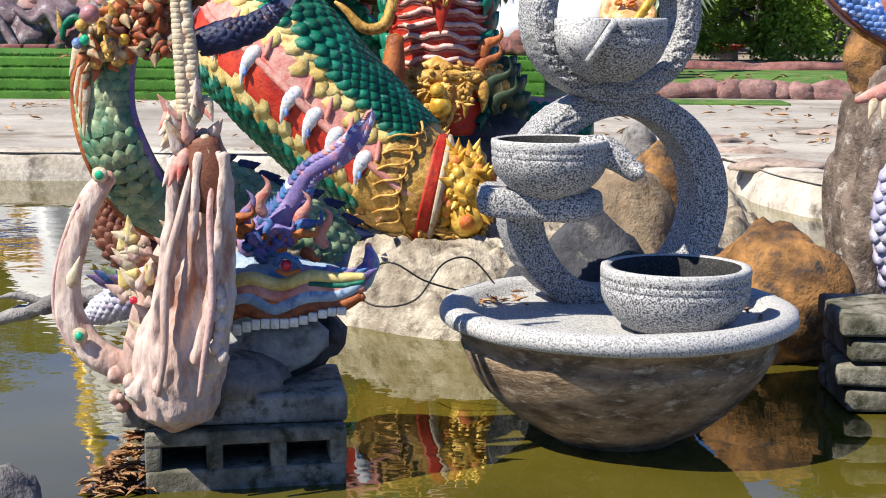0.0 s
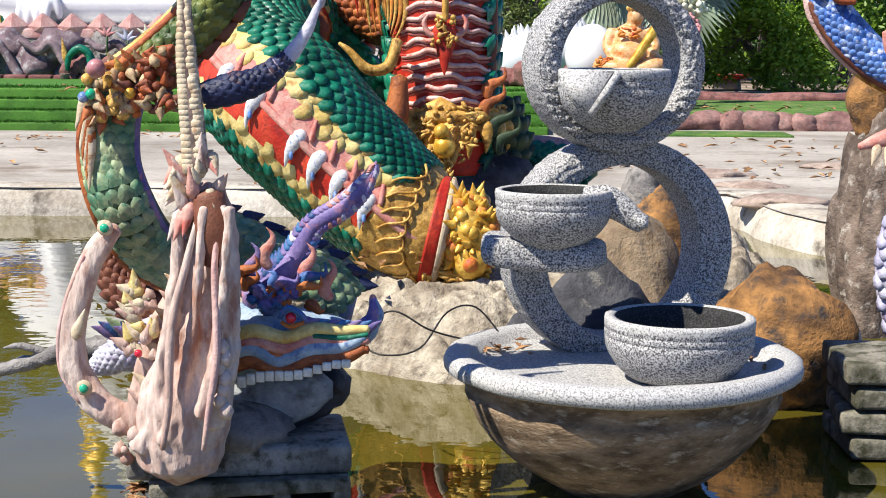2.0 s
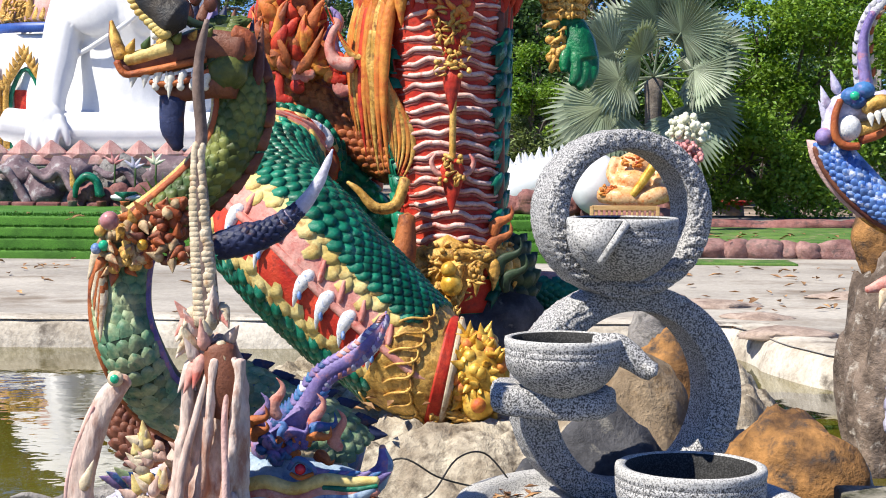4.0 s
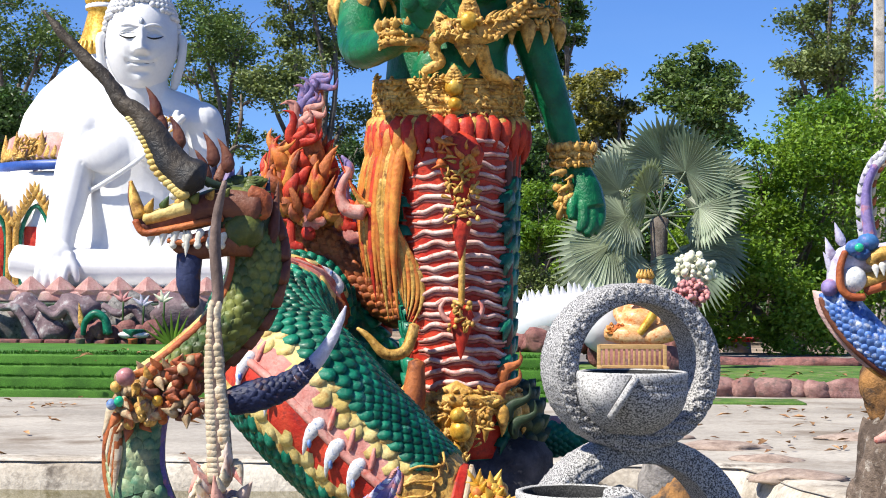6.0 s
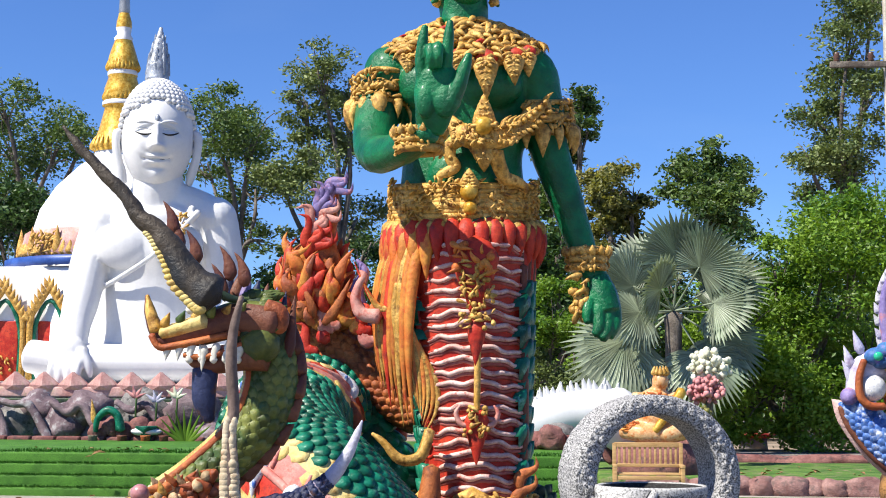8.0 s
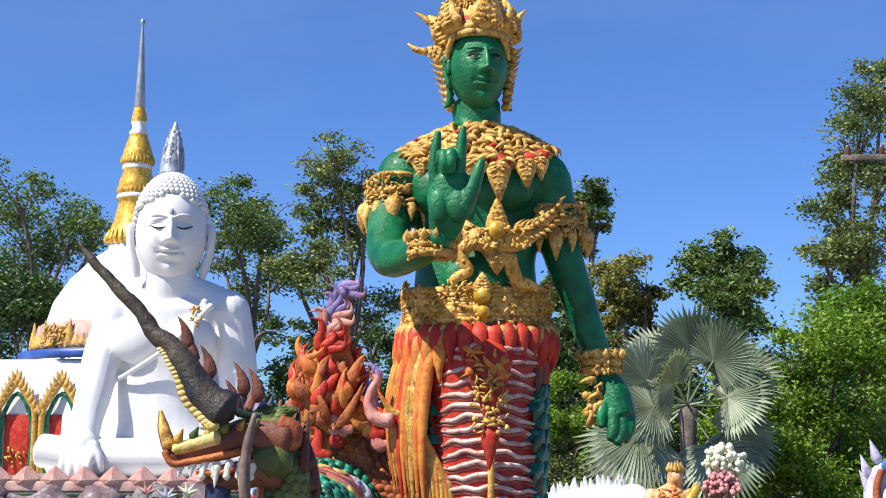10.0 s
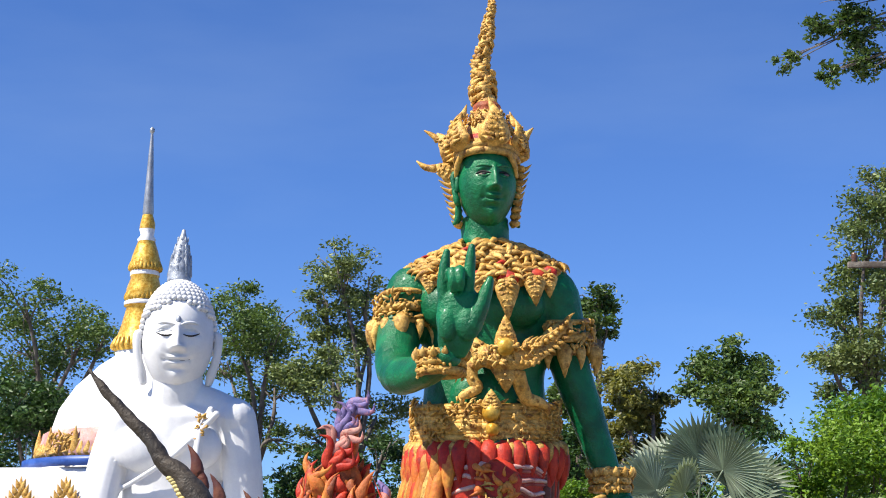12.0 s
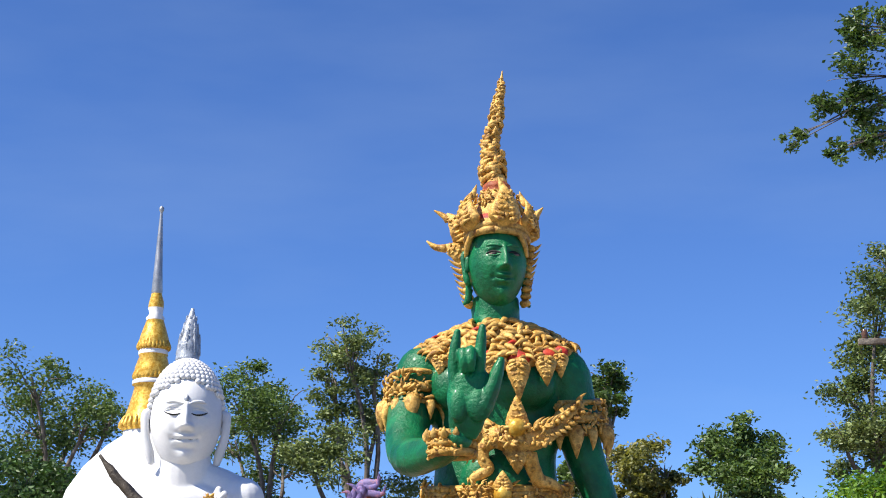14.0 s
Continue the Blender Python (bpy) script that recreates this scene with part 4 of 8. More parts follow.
def build_green_statue():
    s = Shape(GREEN)
    # painted green skin
    k = Shape(GREEN)
    k.tube([(-0.2, 5.5, 1.72, 0.17), (-0.205, 5.5, 1.85, 0.235), (-0.205, 5.5, 1.98, 0.226), (-0.2, 5.5, 2.12, 0.245), (-0.205, 5.5, 2.26, 0.28), (-0.205, 5.5, 2.35, 0.25), (-0.2, 5.5, 2.42, 0.15), (-0.2, 5.5, 2.47, 0.1)], GREEN, 28, 5, 0.66)
    k.ball((-0.32, 5.37, 2.24), (0.12, 0.075, 0.095), GREEN, 16, 10)
    k.ball((-0.09, 5.37, 2.24), (0.12, 0.075, 0.095), GREEN, 16, 10)
    k.ball((-0.19, 5.36, 1.9), (0.13, 0.05, 0.1), GREEN, 16, 10)
    k.ball((-0.463, 5.47, 2.31), (0.118, 0.11, 0.108), GREEN, 16, 10)
    k.ball((0.045, 5.5, 2.3), (0.108, 0.105, 0.105), GREEN, 16, 10)
    k.tube([(-0.2, 5.5, 2.42, 0.115), (-0.2, 5.49, 2.5, 0.094), (-0.2, 5.48, 2.6, 0.09)], GREEN, 20, 4)
    k.tube([(-0.28, 5.47, 2.56, 0.02), (-0.24, 5.42, 2.5, 0.022), (-0.2, 5.39, 2.44, 0.018)], GREEN, 8, 3)
    k.tube([(-0.12, 5.47, 2.56, 0.02), (-0.16, 5.42, 2.5, 0.022), (-0.19, 5.39, 2.44, 0.018)], GREEN, 8, 3)
    k.tube([(-0.475, 5.46, 2.31, 0.1), (-0.507, 5.45, 2.213, 0.092), (-0.521, 5.35, 2.067, 0.08), (-0.495, 5.2, 1.958, 0.072), (-0.391, 5.03, 1.946, 0.06), (-0.315, 4.93, 1.962, 0.05), (-0.275, 4.89, 1.99, 0.046)], GREEN, 16, 4)
    k.tube([(0.06, 5.5, 2.29, 0.1), (0.095, 5.5, 2.16, 0.086), (0.12, 5.5, 2.02, 0.074), (0.17, 5.5, 1.87, 0.066), (0.222, 5.5, 1.71, 0.057), (0.262, 5.49, 1.6, 0.047), (0.295, 5.48, 1.52, 0.048)], GREEN, 16, 4)
    v, f = k.fused(0.0085, 3)
    s.add(v, f, GREEN)
    # raised hand, palm out, two fingers folded; hanging hand with closed fingers
    k = Shape(GREEN)
    k.tube([(-0.275, 4.89, 1.985, 0.048), (-0.262, 4.875, 2.03, 0.062), (-0.25, 4.865, 2.1, 0.078), (-0.246, 4.865, 2.165, 0.074), (-0.246, 4.87, 2.2, 0.05)], GREEN, 18, 4, 0.42)
    k.ball((-0.215, 4.845, 2.08), (0.045, 0.025, 0.06), GREEN, 12, 8)
    k.ball((-0.285, 4.848, 2.08), (0.034, 0.022, 0.06), GREEN, 12, 8)
    for pts in ([(-0.297, 4.87, 2.15, 0.024), (-0.303, 4.86, 2.215, 0.021), (-0.297, 4.855, 2.28, 0.019), (-0.289, 4.855, 2.338, 0.011)],
                [(-0.222, 4.87, 2.16, 0.024), (-0.215, 4.86, 2.23, 0.022), (-0.209, 4.855, 2.295, 0.019), (-0.204, 4.855, 2.354, 0.011)],
                [(-0.272, 4.87, 2.17, 0.022), (-0.272, 4.855, 2.23, 0.02), (-0.268, 4.825, 2.255, 0.019), (-0.265, 4.81, 2.22, 0.017), (-0.263, 4.825, 2.185, 0.013)],
                [(-0.247, 4.87, 2.17, 0.022), (-0.246, 4.855, 2.235, 0.02), (-0.242, 4.825, 2.26, 0.019), (-0.24, 4.81, 2.225, 0.017), (-0.24, 4.825, 2.19, 0.013)],
                [(-0.205, 4.855, 2.07, 0.036), (-0.178, 4.85, 2.125, 0.03), (-0.158, 4.85, 2.18, 0.024), (-0.139, 4.85, 2.238, 0.012)],
                [(0.292, 5.48, 1.53, 0.05), (0.315, 5.47, 1.46, 0.062), (0.33, 5.46, 1.4, 0.06)],
                [(0.36, 5.46, 1.43, 0.026), (0.362, 5.44, 1.36, 0.025), (0.34, 5.42, 1.31, 0.019)],
                [(0.335, 5.44, 1.42, 0.026), (0.335, 5.42, 1.345, 0.025), (0.315, 5.4, 1.3, 0.018)],
                [(0.305, 5.43, 1.42, 0.026), (0.305, 5.41, 1.35, 0.024), (0.29, 5.4, 1.315, 0.017)],
                [(0.28, 5.45, 1.47, 0.024), (0.262, 5.42, 1.41, 0.024), (0.262, 5.4, 1.36, 0.014)]):
        k.tube(pts, GREEN, 12, 4)
    v, f = k.fused(0.0045, 2)
    s.add(v, f, GREEN)
    # head, turned a little to +x
    hc, yaw = Vector((-0.19, 5.43, 2.718)), 17
    face = s.head(hc, (0.112, 0.132, 0.17), yaw, GREEN, CALM_FACE, 0.3)
    for sx in (-1, 1):
        # eye whites in brown-grey, the shade of the lids put into the colour
        s.ball(face(sx * 0.37, 0.07, -0.0048), (0.018, 0.006, 0.0065), BROWNGREY, 12, 6)
        s.ball(face(sx * 0.37 + 0.03, 0.075, -0.0005), (0.0095, 0.004, 0.008), BLACKEYE, 10, 6)
        s.tube([(*face(sx * (0.14 + 0.09 * q), 0.075 + 0.07 * math.sin(0.25 + q * 0.52), 0.002), (0.0015, 0.004, 0.005, 0.005, 0.004, 0.002)[q]) for q in range(6)], BLACKEYE, 6, 3)
        s.tube([(*face(sx * (0.17 + 0.09 * q), 0.06 - 0.03 * math.sin(q * 0.7), 0.001), 0.0022) for q in range(5)], GREEN, 6, 3)
        s.tube([(*face(sx * (0.1 + 0.12 * q), 0.22 + 0.075 * math.sin(0.3 + q * 0.5), 0.0), (0.003, 0.006, 0.006, 0.005, 0.0025)[q]) for q in range(5)], GREEN, 8, 3)
    s.tube([(*face(x, -0.462 + 0.3 * x * x, 0.0005), r) for x, r in ((-0.32, 0.001), (-0.15, 0.0018), (0, 0.0018), (0.15, 0.0018), (0.32, 0.001))], BLACKEYE, 6, 3)
    # long ears with gold drops
    for sx in (-1, 1):
        ex = hc + Matrix.Rotation(radians(yaw), 3, "Z") @ Vector((sx * 0.11, 0.01, 0))
        s.tube([(ex.x, ex.y, ex.z + 0.05, 0.012), (ex.x + sx * 0.018, ex.y - 0.005, ex.z + 0.035, 0.012), (ex.x + sx * 0.014, ex.y - 0.01, ex.z - 0.02, 0.01), (ex.x + sx * 0.004, ex.y - 0.012, ex.z - 0.065, 0.013), (ex.x, ex.y - 0.005, ex.z - 0.08, 0.01)], GREEN, 10, 4)
        s.tube([(ex.x, ex.y - 0.01, ex.z + 0.03, 0.012), (ex.x + sx * 0.004, ex.y - 0.014, ex.z - 0.03, 0.012)], GREEN, 8, 3)
        s.tube([(ex.x, ex.y + 0.01, ex.z - 0.08, 0.012), (ex.x + sx * 0.002, ex.y + 0.02, ex.z - 0.13, 0.014), (ex.x + sx * 0.02, ex.y + 0.02, ex.z - 0.15, 0.006)], GREEN, 8, 3)
    # standing serpent body: ribbed belly, scaled sides
    st = [(-0.144, 5.45, 0.486, 0.176), (-0.149, 5.45, 0.693, 0.197), (-0.157, 5.45, 1.025, 0.204), (-0.165, 5.45, 1.338, 0.219), (-0.18, 5.45, 1.589, 0.235), (-0.21, 5.45, 1.7, 0.225)]
    st = [(p[0], p[1], p[2], p[3] * 1.0) for p in st]
    fr = s.tube(st, TEAL, 32, 6, 0.8, bands=((-62, 62, RED),))
    s.scales(fr[:22], TEAL, 62, 150, 5, 1.1, 0.5)
    s.scales(fr[:22], TEAL, -62, -150, 5, 1.1, 0.5)
    cx, cy = -0.158, 5.45
    for i in range(24):  # belly plates: drooping ledges, red towards one edge
        z = 0.67 + i * 0.042
        u = (z - 0.486) / (1.737 - 0.486)
        rx = 0.185 + 0.045 * u
        bx = -0.146 - 0.05 * max(0, u - 0.4)
        pts = []
        for q in range(17):
            a = -60 + 120 * q / 16
            p, nrm = around(bx, cy, z, rx, rx * 0.82, a)
            p.z += 0.01 * math.cos(radians(a * 3)) + 0.006 * math.sin(a * 0.16 + i * 1.7) + 0.003 * math.sin(a * 0.31 + i * 4.1)
            p += nrm * 0.002
            pts.append((*p, 0.0112 * (0.6 + 0.4 * math.cos(radians(a * 1.2)))))
        s.tube(pts[2:], RIB, 7, 2, 0.9, front=(0, 0, 1))
        s.tube([(p[0], p[1], p[2] + 0.003, p[3] * 0.95) for p in pts[:4]], RED, 7, 2, 0.9, front=(0, 0, 1))
        under = [(p[0] * 1.0, p[1] + 0.007, p[2] - 0.015, p[3] * 0.85) for p in pts]
        s.tube(under, RIB_RED, 6, 2, 0.9, front=(0, 0, 1))
    for sx in (-1, 1):  # red edge cords of the belly
        pts = []
        for q in range(10):
            z = 0.62 + q * 0.105
            u = (z - 0.486) / 1.25
            p, _ = around(-0.146 - 0.05 * max(0, u - 0.4), cy, z, 0.19 + 0.045 * u, (0.19 + 0.045 * u) * 0.82, sx * 60)
            pts.append((*p, 0.016))
        s.tube(pts, RED if sx < 0 else MAROON, 8, 3)
    # gold foot collar with its point
    for i, (w, z, r) in enumerate(((0.16, 0.69, 0.05), (0.13, 0.63, 0.05), (0.09, 0.57, 0.05), (0.05, 0.52, 0.04))):
        s.curlies((-0.15, 5.235 - 0.01 * i, z), w, 0.03, GOLD, 30, 0.024, seed=20 + i)
    s.flame((-0.15, 5.27, 0.74), (-0.15, 5.23, 0.44), 0.11, GOLD, flat=0.15, seg=14, steps=4)
    s.ball((-0.13, 5.2, 0.6), 0.04, GOLD_SHINY, 14, 8)
    s.ball((-0.15, 5.2, 0.53), 0.026, GOLD_SHINY, 12, 8)
    s.ball((-0.14, 5.19, 0.655), 0.028, GOLD_SHINY, 12, 8)
    band(s, -0.15, 5.45, 0.7, 0.215, 0.19, 0.03, GOLD, -120, 120)
    relief(s, -0.15, 5.45, 0.69, 0.222, 0.195, 0.05, GOLD, 140, 0.026, 3, -120, 120)
    studs(s, -0.15, 5.45, 0.66, 0.225, 0.2, 0.028, GOLD, 14, -120, 120, seed=4, drop=0.1)
    # side fins beside the foot
    s.tube([(-0.3, 5.25, 0.97, 0.02), (-0.33, 5.22, 0.88, 0.022), (-0.4, 5.2, 0.87, 0.02), (-0.46, 5.2, 0.93, 0.013), (-0.5, 5.2, 0.96, 0.006)], GOLD, 10, 4)
    s.tube([(-0.33, 5.2, 0.6, 0.05), (-0.3, 5.2, 0.7, 0.045), (-0.29, 5.22, 0.84, 0.03)], RUST, 10, 4)
    s.tube([(-0.321, 4.9, 0.607, 0.026), (-0.368, 4.9, 0.692, 0.023), (-0.396, 4.9, 0.757, 0.015), (-0.438, 4.9, 0.819, 0.004)], ORANGE, 10, 4, 0.6)
    s.flame((-0.41, 4.9, 0.75), (-0.44, 4.9, 0.83), 0.018, RED)
    for x, z, q in ((0.03, 0.75, 0.6), (0.06, 0.68, 0.7), (0.08, 0.62, 0.7), (0.04, 0.82, 0.5)):
        s.flame((x - 0.02, 5.3, z - 0.05), (x + 0.07 * q, 5.3, z + 0.12 * q), 0.022, DARKGREEN if q > 0.6 else RUST, curl=0.15)
    s.scales(s.tube([(0.02, 5.55, 0.45, 0.11), (0.07, 5.5, 0.6, 0.1), (0.06, 5.5, 0.75, 0.06)], DARKGREEN, 14, 4), DARKGREEN, -90, 90, 6, 1.1, 0.5)
    # belt and skirt
    for i in range(9):
        band(s, -0.2, 5.5, 1.728 + 0.018 * i, 0.262, 0.197, 0.0135, GOLD, tilt=-0.02)
    for z, t, m2 in ((1.875, 0.012, GOLD), (1.8, 0.02, GOLD), (1.73, 0.012, GOLD)):
        band(s, -0.2, 5.5, z, 0.262, 0.195, t, m2, tilt=-0.02)
    for i, z in enumerate((1.875, 1.83, 1.785, 1.74)):
        relief(s, -0.2, 5.5, z, 0.275, 0.21, 0.025, GOLD, 70, 0.02, 30 + i, tilt=-0.02)
    studs(s, -0.2, 5.5, 1.72, 0.275, 0.21, 0.024, GOLD, 26, -110, 110, -0.02, drop=0.07, seed=36)
    s.ball((-0.165, 5.28, 1.83), (0.034, 0.03, 0.034), GOLD_SHINY, 14, 8)
    s.leaf((-0.165, 5.29, 1.84), (-0.165, 5.28, 1.915), 0.03, GOLD)
    s.ball((-0.16, 5.28, 1.77), (0.026, 0.024, 0.026), GOLD_SHINY, 14, 8)
    studs(s, -0.2, 5.5, 1.69, 0.262, 0.21, 0.035, RED, 22, -120, 120, drop=0.12, seed=41)
    studs(s, -0.2, 5.5, 1.66, 0.265, 0.21, 0.035, ORANGE, 9, -110, -20, drop=0.16, seed=42)
    for i in range(20):  # long drapes on the statue's own right
        a = -122 + i * 4.6
        p, nrm = around(-0.2, 5.48, 1.68, 0.25, 0.21, a)
        q = p + Vector((-0.02 - 0.004 * (19 - i), 0, -0.3 - 0.022 * i + 0.03 * math.sin(i * 2.1)))
        s.flame(p, q, 0.024, GOLD if i % 5 == 2 else (RED if i % 7 == 0 else ORANGE), bend=nrm * 0.02 + Vector((-0.02, 0, 0)), flat=0.6, steps=4)
    for i in range(9):
        s.flame((-0.43 + 0.008 * i, 5.32, 1.5 - 0.03 * i), (-0.355 + 0.004 * i, 5.3, 1.08 - 0.015 * i), 0.016, (GOLD, ORANGE)[i % 2], bend=(-0.03 + i * 0.012, 0, 0), flat=0.5, steps=4)
    for i in range(12):  # upturned flame cluster at the hip
        s.flame((-0.43, 5.36, 1.47 - 0.01 * i), (-0.53 - 0.006 * i, 5.34, 1.44 + 0.014 * i), 0.015, (GOLD, ORANGE, RED)[i // 4], bend=(0, 0, -0.05), flat=0.6)
    s.tube([(-0.5, 5.35, 1.38, 0.03), (-0.56, 5.35, 1.39, 0.026), (-0.585, 5.35, 1.44, 0.02), (-0.575, 5.35, 1.49, 0.016), (-0.555, 5.35, 1.53, 0.014), (-0.58, 5.35, 1.55, 0.004)], PINK, 10, 4)
    for i in range(13):
        p, nrm = around(-0.2, 5.48, 1.68, 0.26, 0.21, 56 + i * 6)
        s.flame(p, p + Vector((-0.012, 0, -0.52 + 0.02 * i)), 0.02, (MAROON, RED)[i % 2], flat=0.6, steps=4)
    # pendant on the belly
    s.flame((-0.137, 5.22, 1.64), (-0.137, 5.2, 1.36), 0.085, RED, flat=0.4, seg=12)
    s.curlies((-0.13, 5.19, 1.45), 0.06, 0.12, GOLD, 60, 0.022, seed=51)
    s.curlies((-0.145, 5.19, 1.58), 0.07, 0.05, ORANGE, 14, 0.035, seed=52)
    s.flame((-0.13, 5.2, 1.36), (-0.135, 5.19, 1.2), 0.035, RED, flat=0.5)
    s.tube([(-0.13, 5.25, 1.28, 0.012), (-0.132, 5.25, 1.1, 0.012), (-0.132, 5.25, 1.02, 0.012)], GOLD, 8, 4)
    s.flame((-0.132, 5.25, 1.04), (-0.134, 5.24, 0.85), 0.045, RED, flat=0.4, seg=12)
    s.curlies((-0.132, 5.23, 1.0), 0.045, 0.05, GOLD, 16, 0.025, seed=53)
    for sx in (-1, 1):
        s.tube([(-0.132, 5.25, 1.0, 0.012), (-0.132 + sx * 0.05, 5.25, 0.99, 0.011), (-0.132 + sx * 0.075, 5.25, 1.03, 0.009), (-0.132 + sx * 0.06, 5.25, 1.06, 0.004)], PINK, 8, 4)
    # chest jewel: boss with scrolled wings, tails and a strap to the armband
    for z0, z1, w in ((2.06, 2.19, 0.034), (2.04, 1.9, 0.05)):
        s.leaf((-0.112, 5.3, z0), (-0.11, 5.27, z1), w, GOLD)
    s.tube([(-0.24, 5.31, 2.1, 0.022), (-0.19, 5.28, 2.04, 0.04), (-0.112, 5.26, 2.02, 0.05), (-0.04, 5.27, 2.03, 0.042), (0.02, 5.31, 2.07, 0.034), (0.06, 5.36, 2.13, 0.028), (0.12, 5.39, 2.165, 0.026)], GOLD, 14, 4, 0.6)
    s.ball((-0.11, 5.225, 2.06), (0.034, 0.026, 0.034), GOLD_SHINY, 18, 10)
    band(s, -0.11, 5.225, 2.06, 0.042, 0.012, 0.008, GOLD)
    s.curlies((-0.11, 5.235, 2.035), 0.12, 0.04, GOLD, 70, 0.021, seed=61)
    for q in range(9):
        u = q / 8
        x, z = -0.04 + 0.15 * u, 2.06 + 0.1 * u * u
        s.flame((x, 5.27 + 0.09 * u, z), (x + 0.03, 5.26 + 0.09 * u, z + 0.045), 0.013, GOLD, bend=(-0.01, -0.01, 0))
        s.flame((x, 5.265 + 0.09 * u, z - 0.02), (x + 0.035, 5.255 + 0.09 * u, z - 0.035), 0.012, GOLD, bend=(0, -0.012, 0))
        s.ball((x, 5.245 + 0.09 * u, z + 0.005), 0.012, GOLD, 8, 5)
    for pts in ([(-0.19, 5.28, 2.03, 0.03), (-0.235, 5.3, 2.0, 0.026), (-0.235, 5.3, 1.955, 0.022), (-0.215, 5.3, 1.925, 0.02), (-0.245, 5.3, 1.905, 0.02), (-0.272, 5.3, 1.89, 0.016), (-0.272, 5.31, 1.862, 0.006)],
                [(-0.07, 5.27, 1.97, 0.03), (-0.055, 5.29, 1.92, 0.027), (-0.035, 5.31, 1.885, 0.024), (0.0, 5.33, 1.875, 0.02), (0.03, 5.35, 1.86, 0.015), (0.038, 5.37, 1.832, 0.005)]):
        s.tube(pts, GOLD, 12, 5, 0.7)
        for p in pts[:-2]:
            s.ball((p[0], p[1] - p[3] * 0.55, p[2]), p[3] * 0.4, GOLD, 8, 5)
            s.flame((p[0], p[1], p[2]), (p[0] - 0.03, p[1] - 0.01, p[2] + 0.01), 0.009, GOLD, seg=6, steps=2)
    # shoulder collar: a draped mantle of scrolls with leaf pendants
    mrnd = random.Random(17)
    for j in range(9):
        u = j / 8
        n = 20 + 3 * j
        for i in range(n):
            a = -150 + 300 * (i + 0.5 * (j % 2)) / n
            fr_ = math.cos(radians(a))
            p, nrm = around(-0.2, 5.49, 2.475 - 0.055 * u - 0.085 * u * max(0.0, fr_) ** 1.5 - 0.03 * u * u, 0.105 + 0.185 * u, 0.1 + 0.11 * u, a)
            nv = (nrm + Vector((0, 0, 0.9 - 0.5 * fr_))).normalized()
            sd = nv.cross(Vector((0, 0, 1))).normalized()
            dn = sd.cross(nv).normalized()
            if dn.z > 0:
                dn = -dn
            q = mrnd.uniform(0.8, 1.25)
            kind = (i * 3 + j) % 4
            m2 = RED if mrnd.random() < 0.012 else GOLD
            if kind == 0:
                s.ball(p + nv * 0.006, 0.0125 * q, m2, 8, 5)
            else:
                d = (dn * mrnd.uniform(0.1, 0.9) + sd * mrnd.choice((-1, 1)) * mrnd.uniform(0.4, 1)).normalized() * 0.034 * q
                s.flame(p - d, p + d + nv * 0.02, 0.0135 * q, m2, bend=nv * 0.018, flat=0.75, seg=6, steps=2, front=nv)
    band(s, -0.2, 5.49, 2.44, 0.11, 0.1, 0.018, GOLD, tilt=-0.02)
    k = Shape(GOLD)
    for q in range(41):
        a = -150 + 7.5 * q
        fr_ = max(0.0, math.cos(radians(a)))
        for u in (0.15, 0.45, 0.75, 0.97):
            p, nrm = around(-0.2, 5.49, 2.465 - 0.055 * u - 0.085 * u * fr_ ** 1.5 - 0.03 * u * u, 0.1 + 0.182 * u, 0.095 + 0.108 * u, a)
            k.ball(p, 0.024, GOLD, 8, 6)
    v, f = k.fused(0.009, 2)
    s.add(v, f, GOLD)
    for x, z, ln, w, y in ((-0.105, 2.315, 0.15, 0.036, 5.27), (-0.005, 2.33, 0.11, 0.032, 5.3), (0.045, 2.345, 0.09, 0.026, 5.33), (-0.2, 2.33, 0.11, 0.03, 5.28), (-0.31, 2.33, 0.1, 0.028, 5.3), (-0.4, 2.35, 0.08, 0.026, 5.34)):
        s.leaf((x, y, z), (x + 0.005, y - 0.01, z - ln), w, GOLD)
        s.flame((x, y + 0.02, z + 0.03), (x + 0.005, y + 0.012, z - ln * 0.5), w * 1.2, RED, flat=0.3)
    # armbands and bracelets
    for (cx2, cy2, z2), r2, t2, sd in (((-0.5, 5.45, 2.22), 0.1, 0.02, 71), ((0.1, 5.5, 2.14), 0.092, -0.02, 75)):
        for dz, th in ((0.06, 0.01), (0.0, 0.018), (-0.055, 0.01)):
            band(s, cx2, cy2, z2 + dz, r2, r2, th, GOLD, tilt=t2)
        relief(s, cx2, cy2, z2, r2 + 0.012, r2 + 0.012, 0.06, GOLD, 110, 0.022, sd, -150, 150, t2)
        studs(s, cx2, cy2, z2 - 0.06, r2 + 0.006, r2 + 0.006, 0.02, GOLD, 9, -150, 150, t2, drop=0.07, seed=sd + 1)
        studs(s, cx2, cy2, z2 - 0.06, r2 + 0.006, r2 + 0.006, 0.032, GOLD, 3, -110, 110, t2, drop=0.1, seed=sd + 2)
    for (cx2, cy2, z2), r2, sd in (((-0.315, 4.95, 1.96), 0.07, 81), ((0.262, 5.49, 1.6), 0.062, 85)):
        for dz in (-0.03, 0.0, 0.03):
            band(s, cx2, cy2, z2 + dz, r2, r2, 0.016, GOLD)
            relief(s, cx2, cy2, z2 + dz, r2 + 0.01, r2 + 0.01, 0.015, GOLD, 24, 0.018, sd, -160, 160)
        studs(s, cx2, cy2, z2 + 0.02, r2 + 0.008, r2 + 0.008, 0.014, GOLD, 12, -150, 150, up=0.028, seed=sd + 1)
    s.curlies((0.235, 5.43, 1.45), 0.03, 0.08, GOLD, 22, 0.035, seed=88)
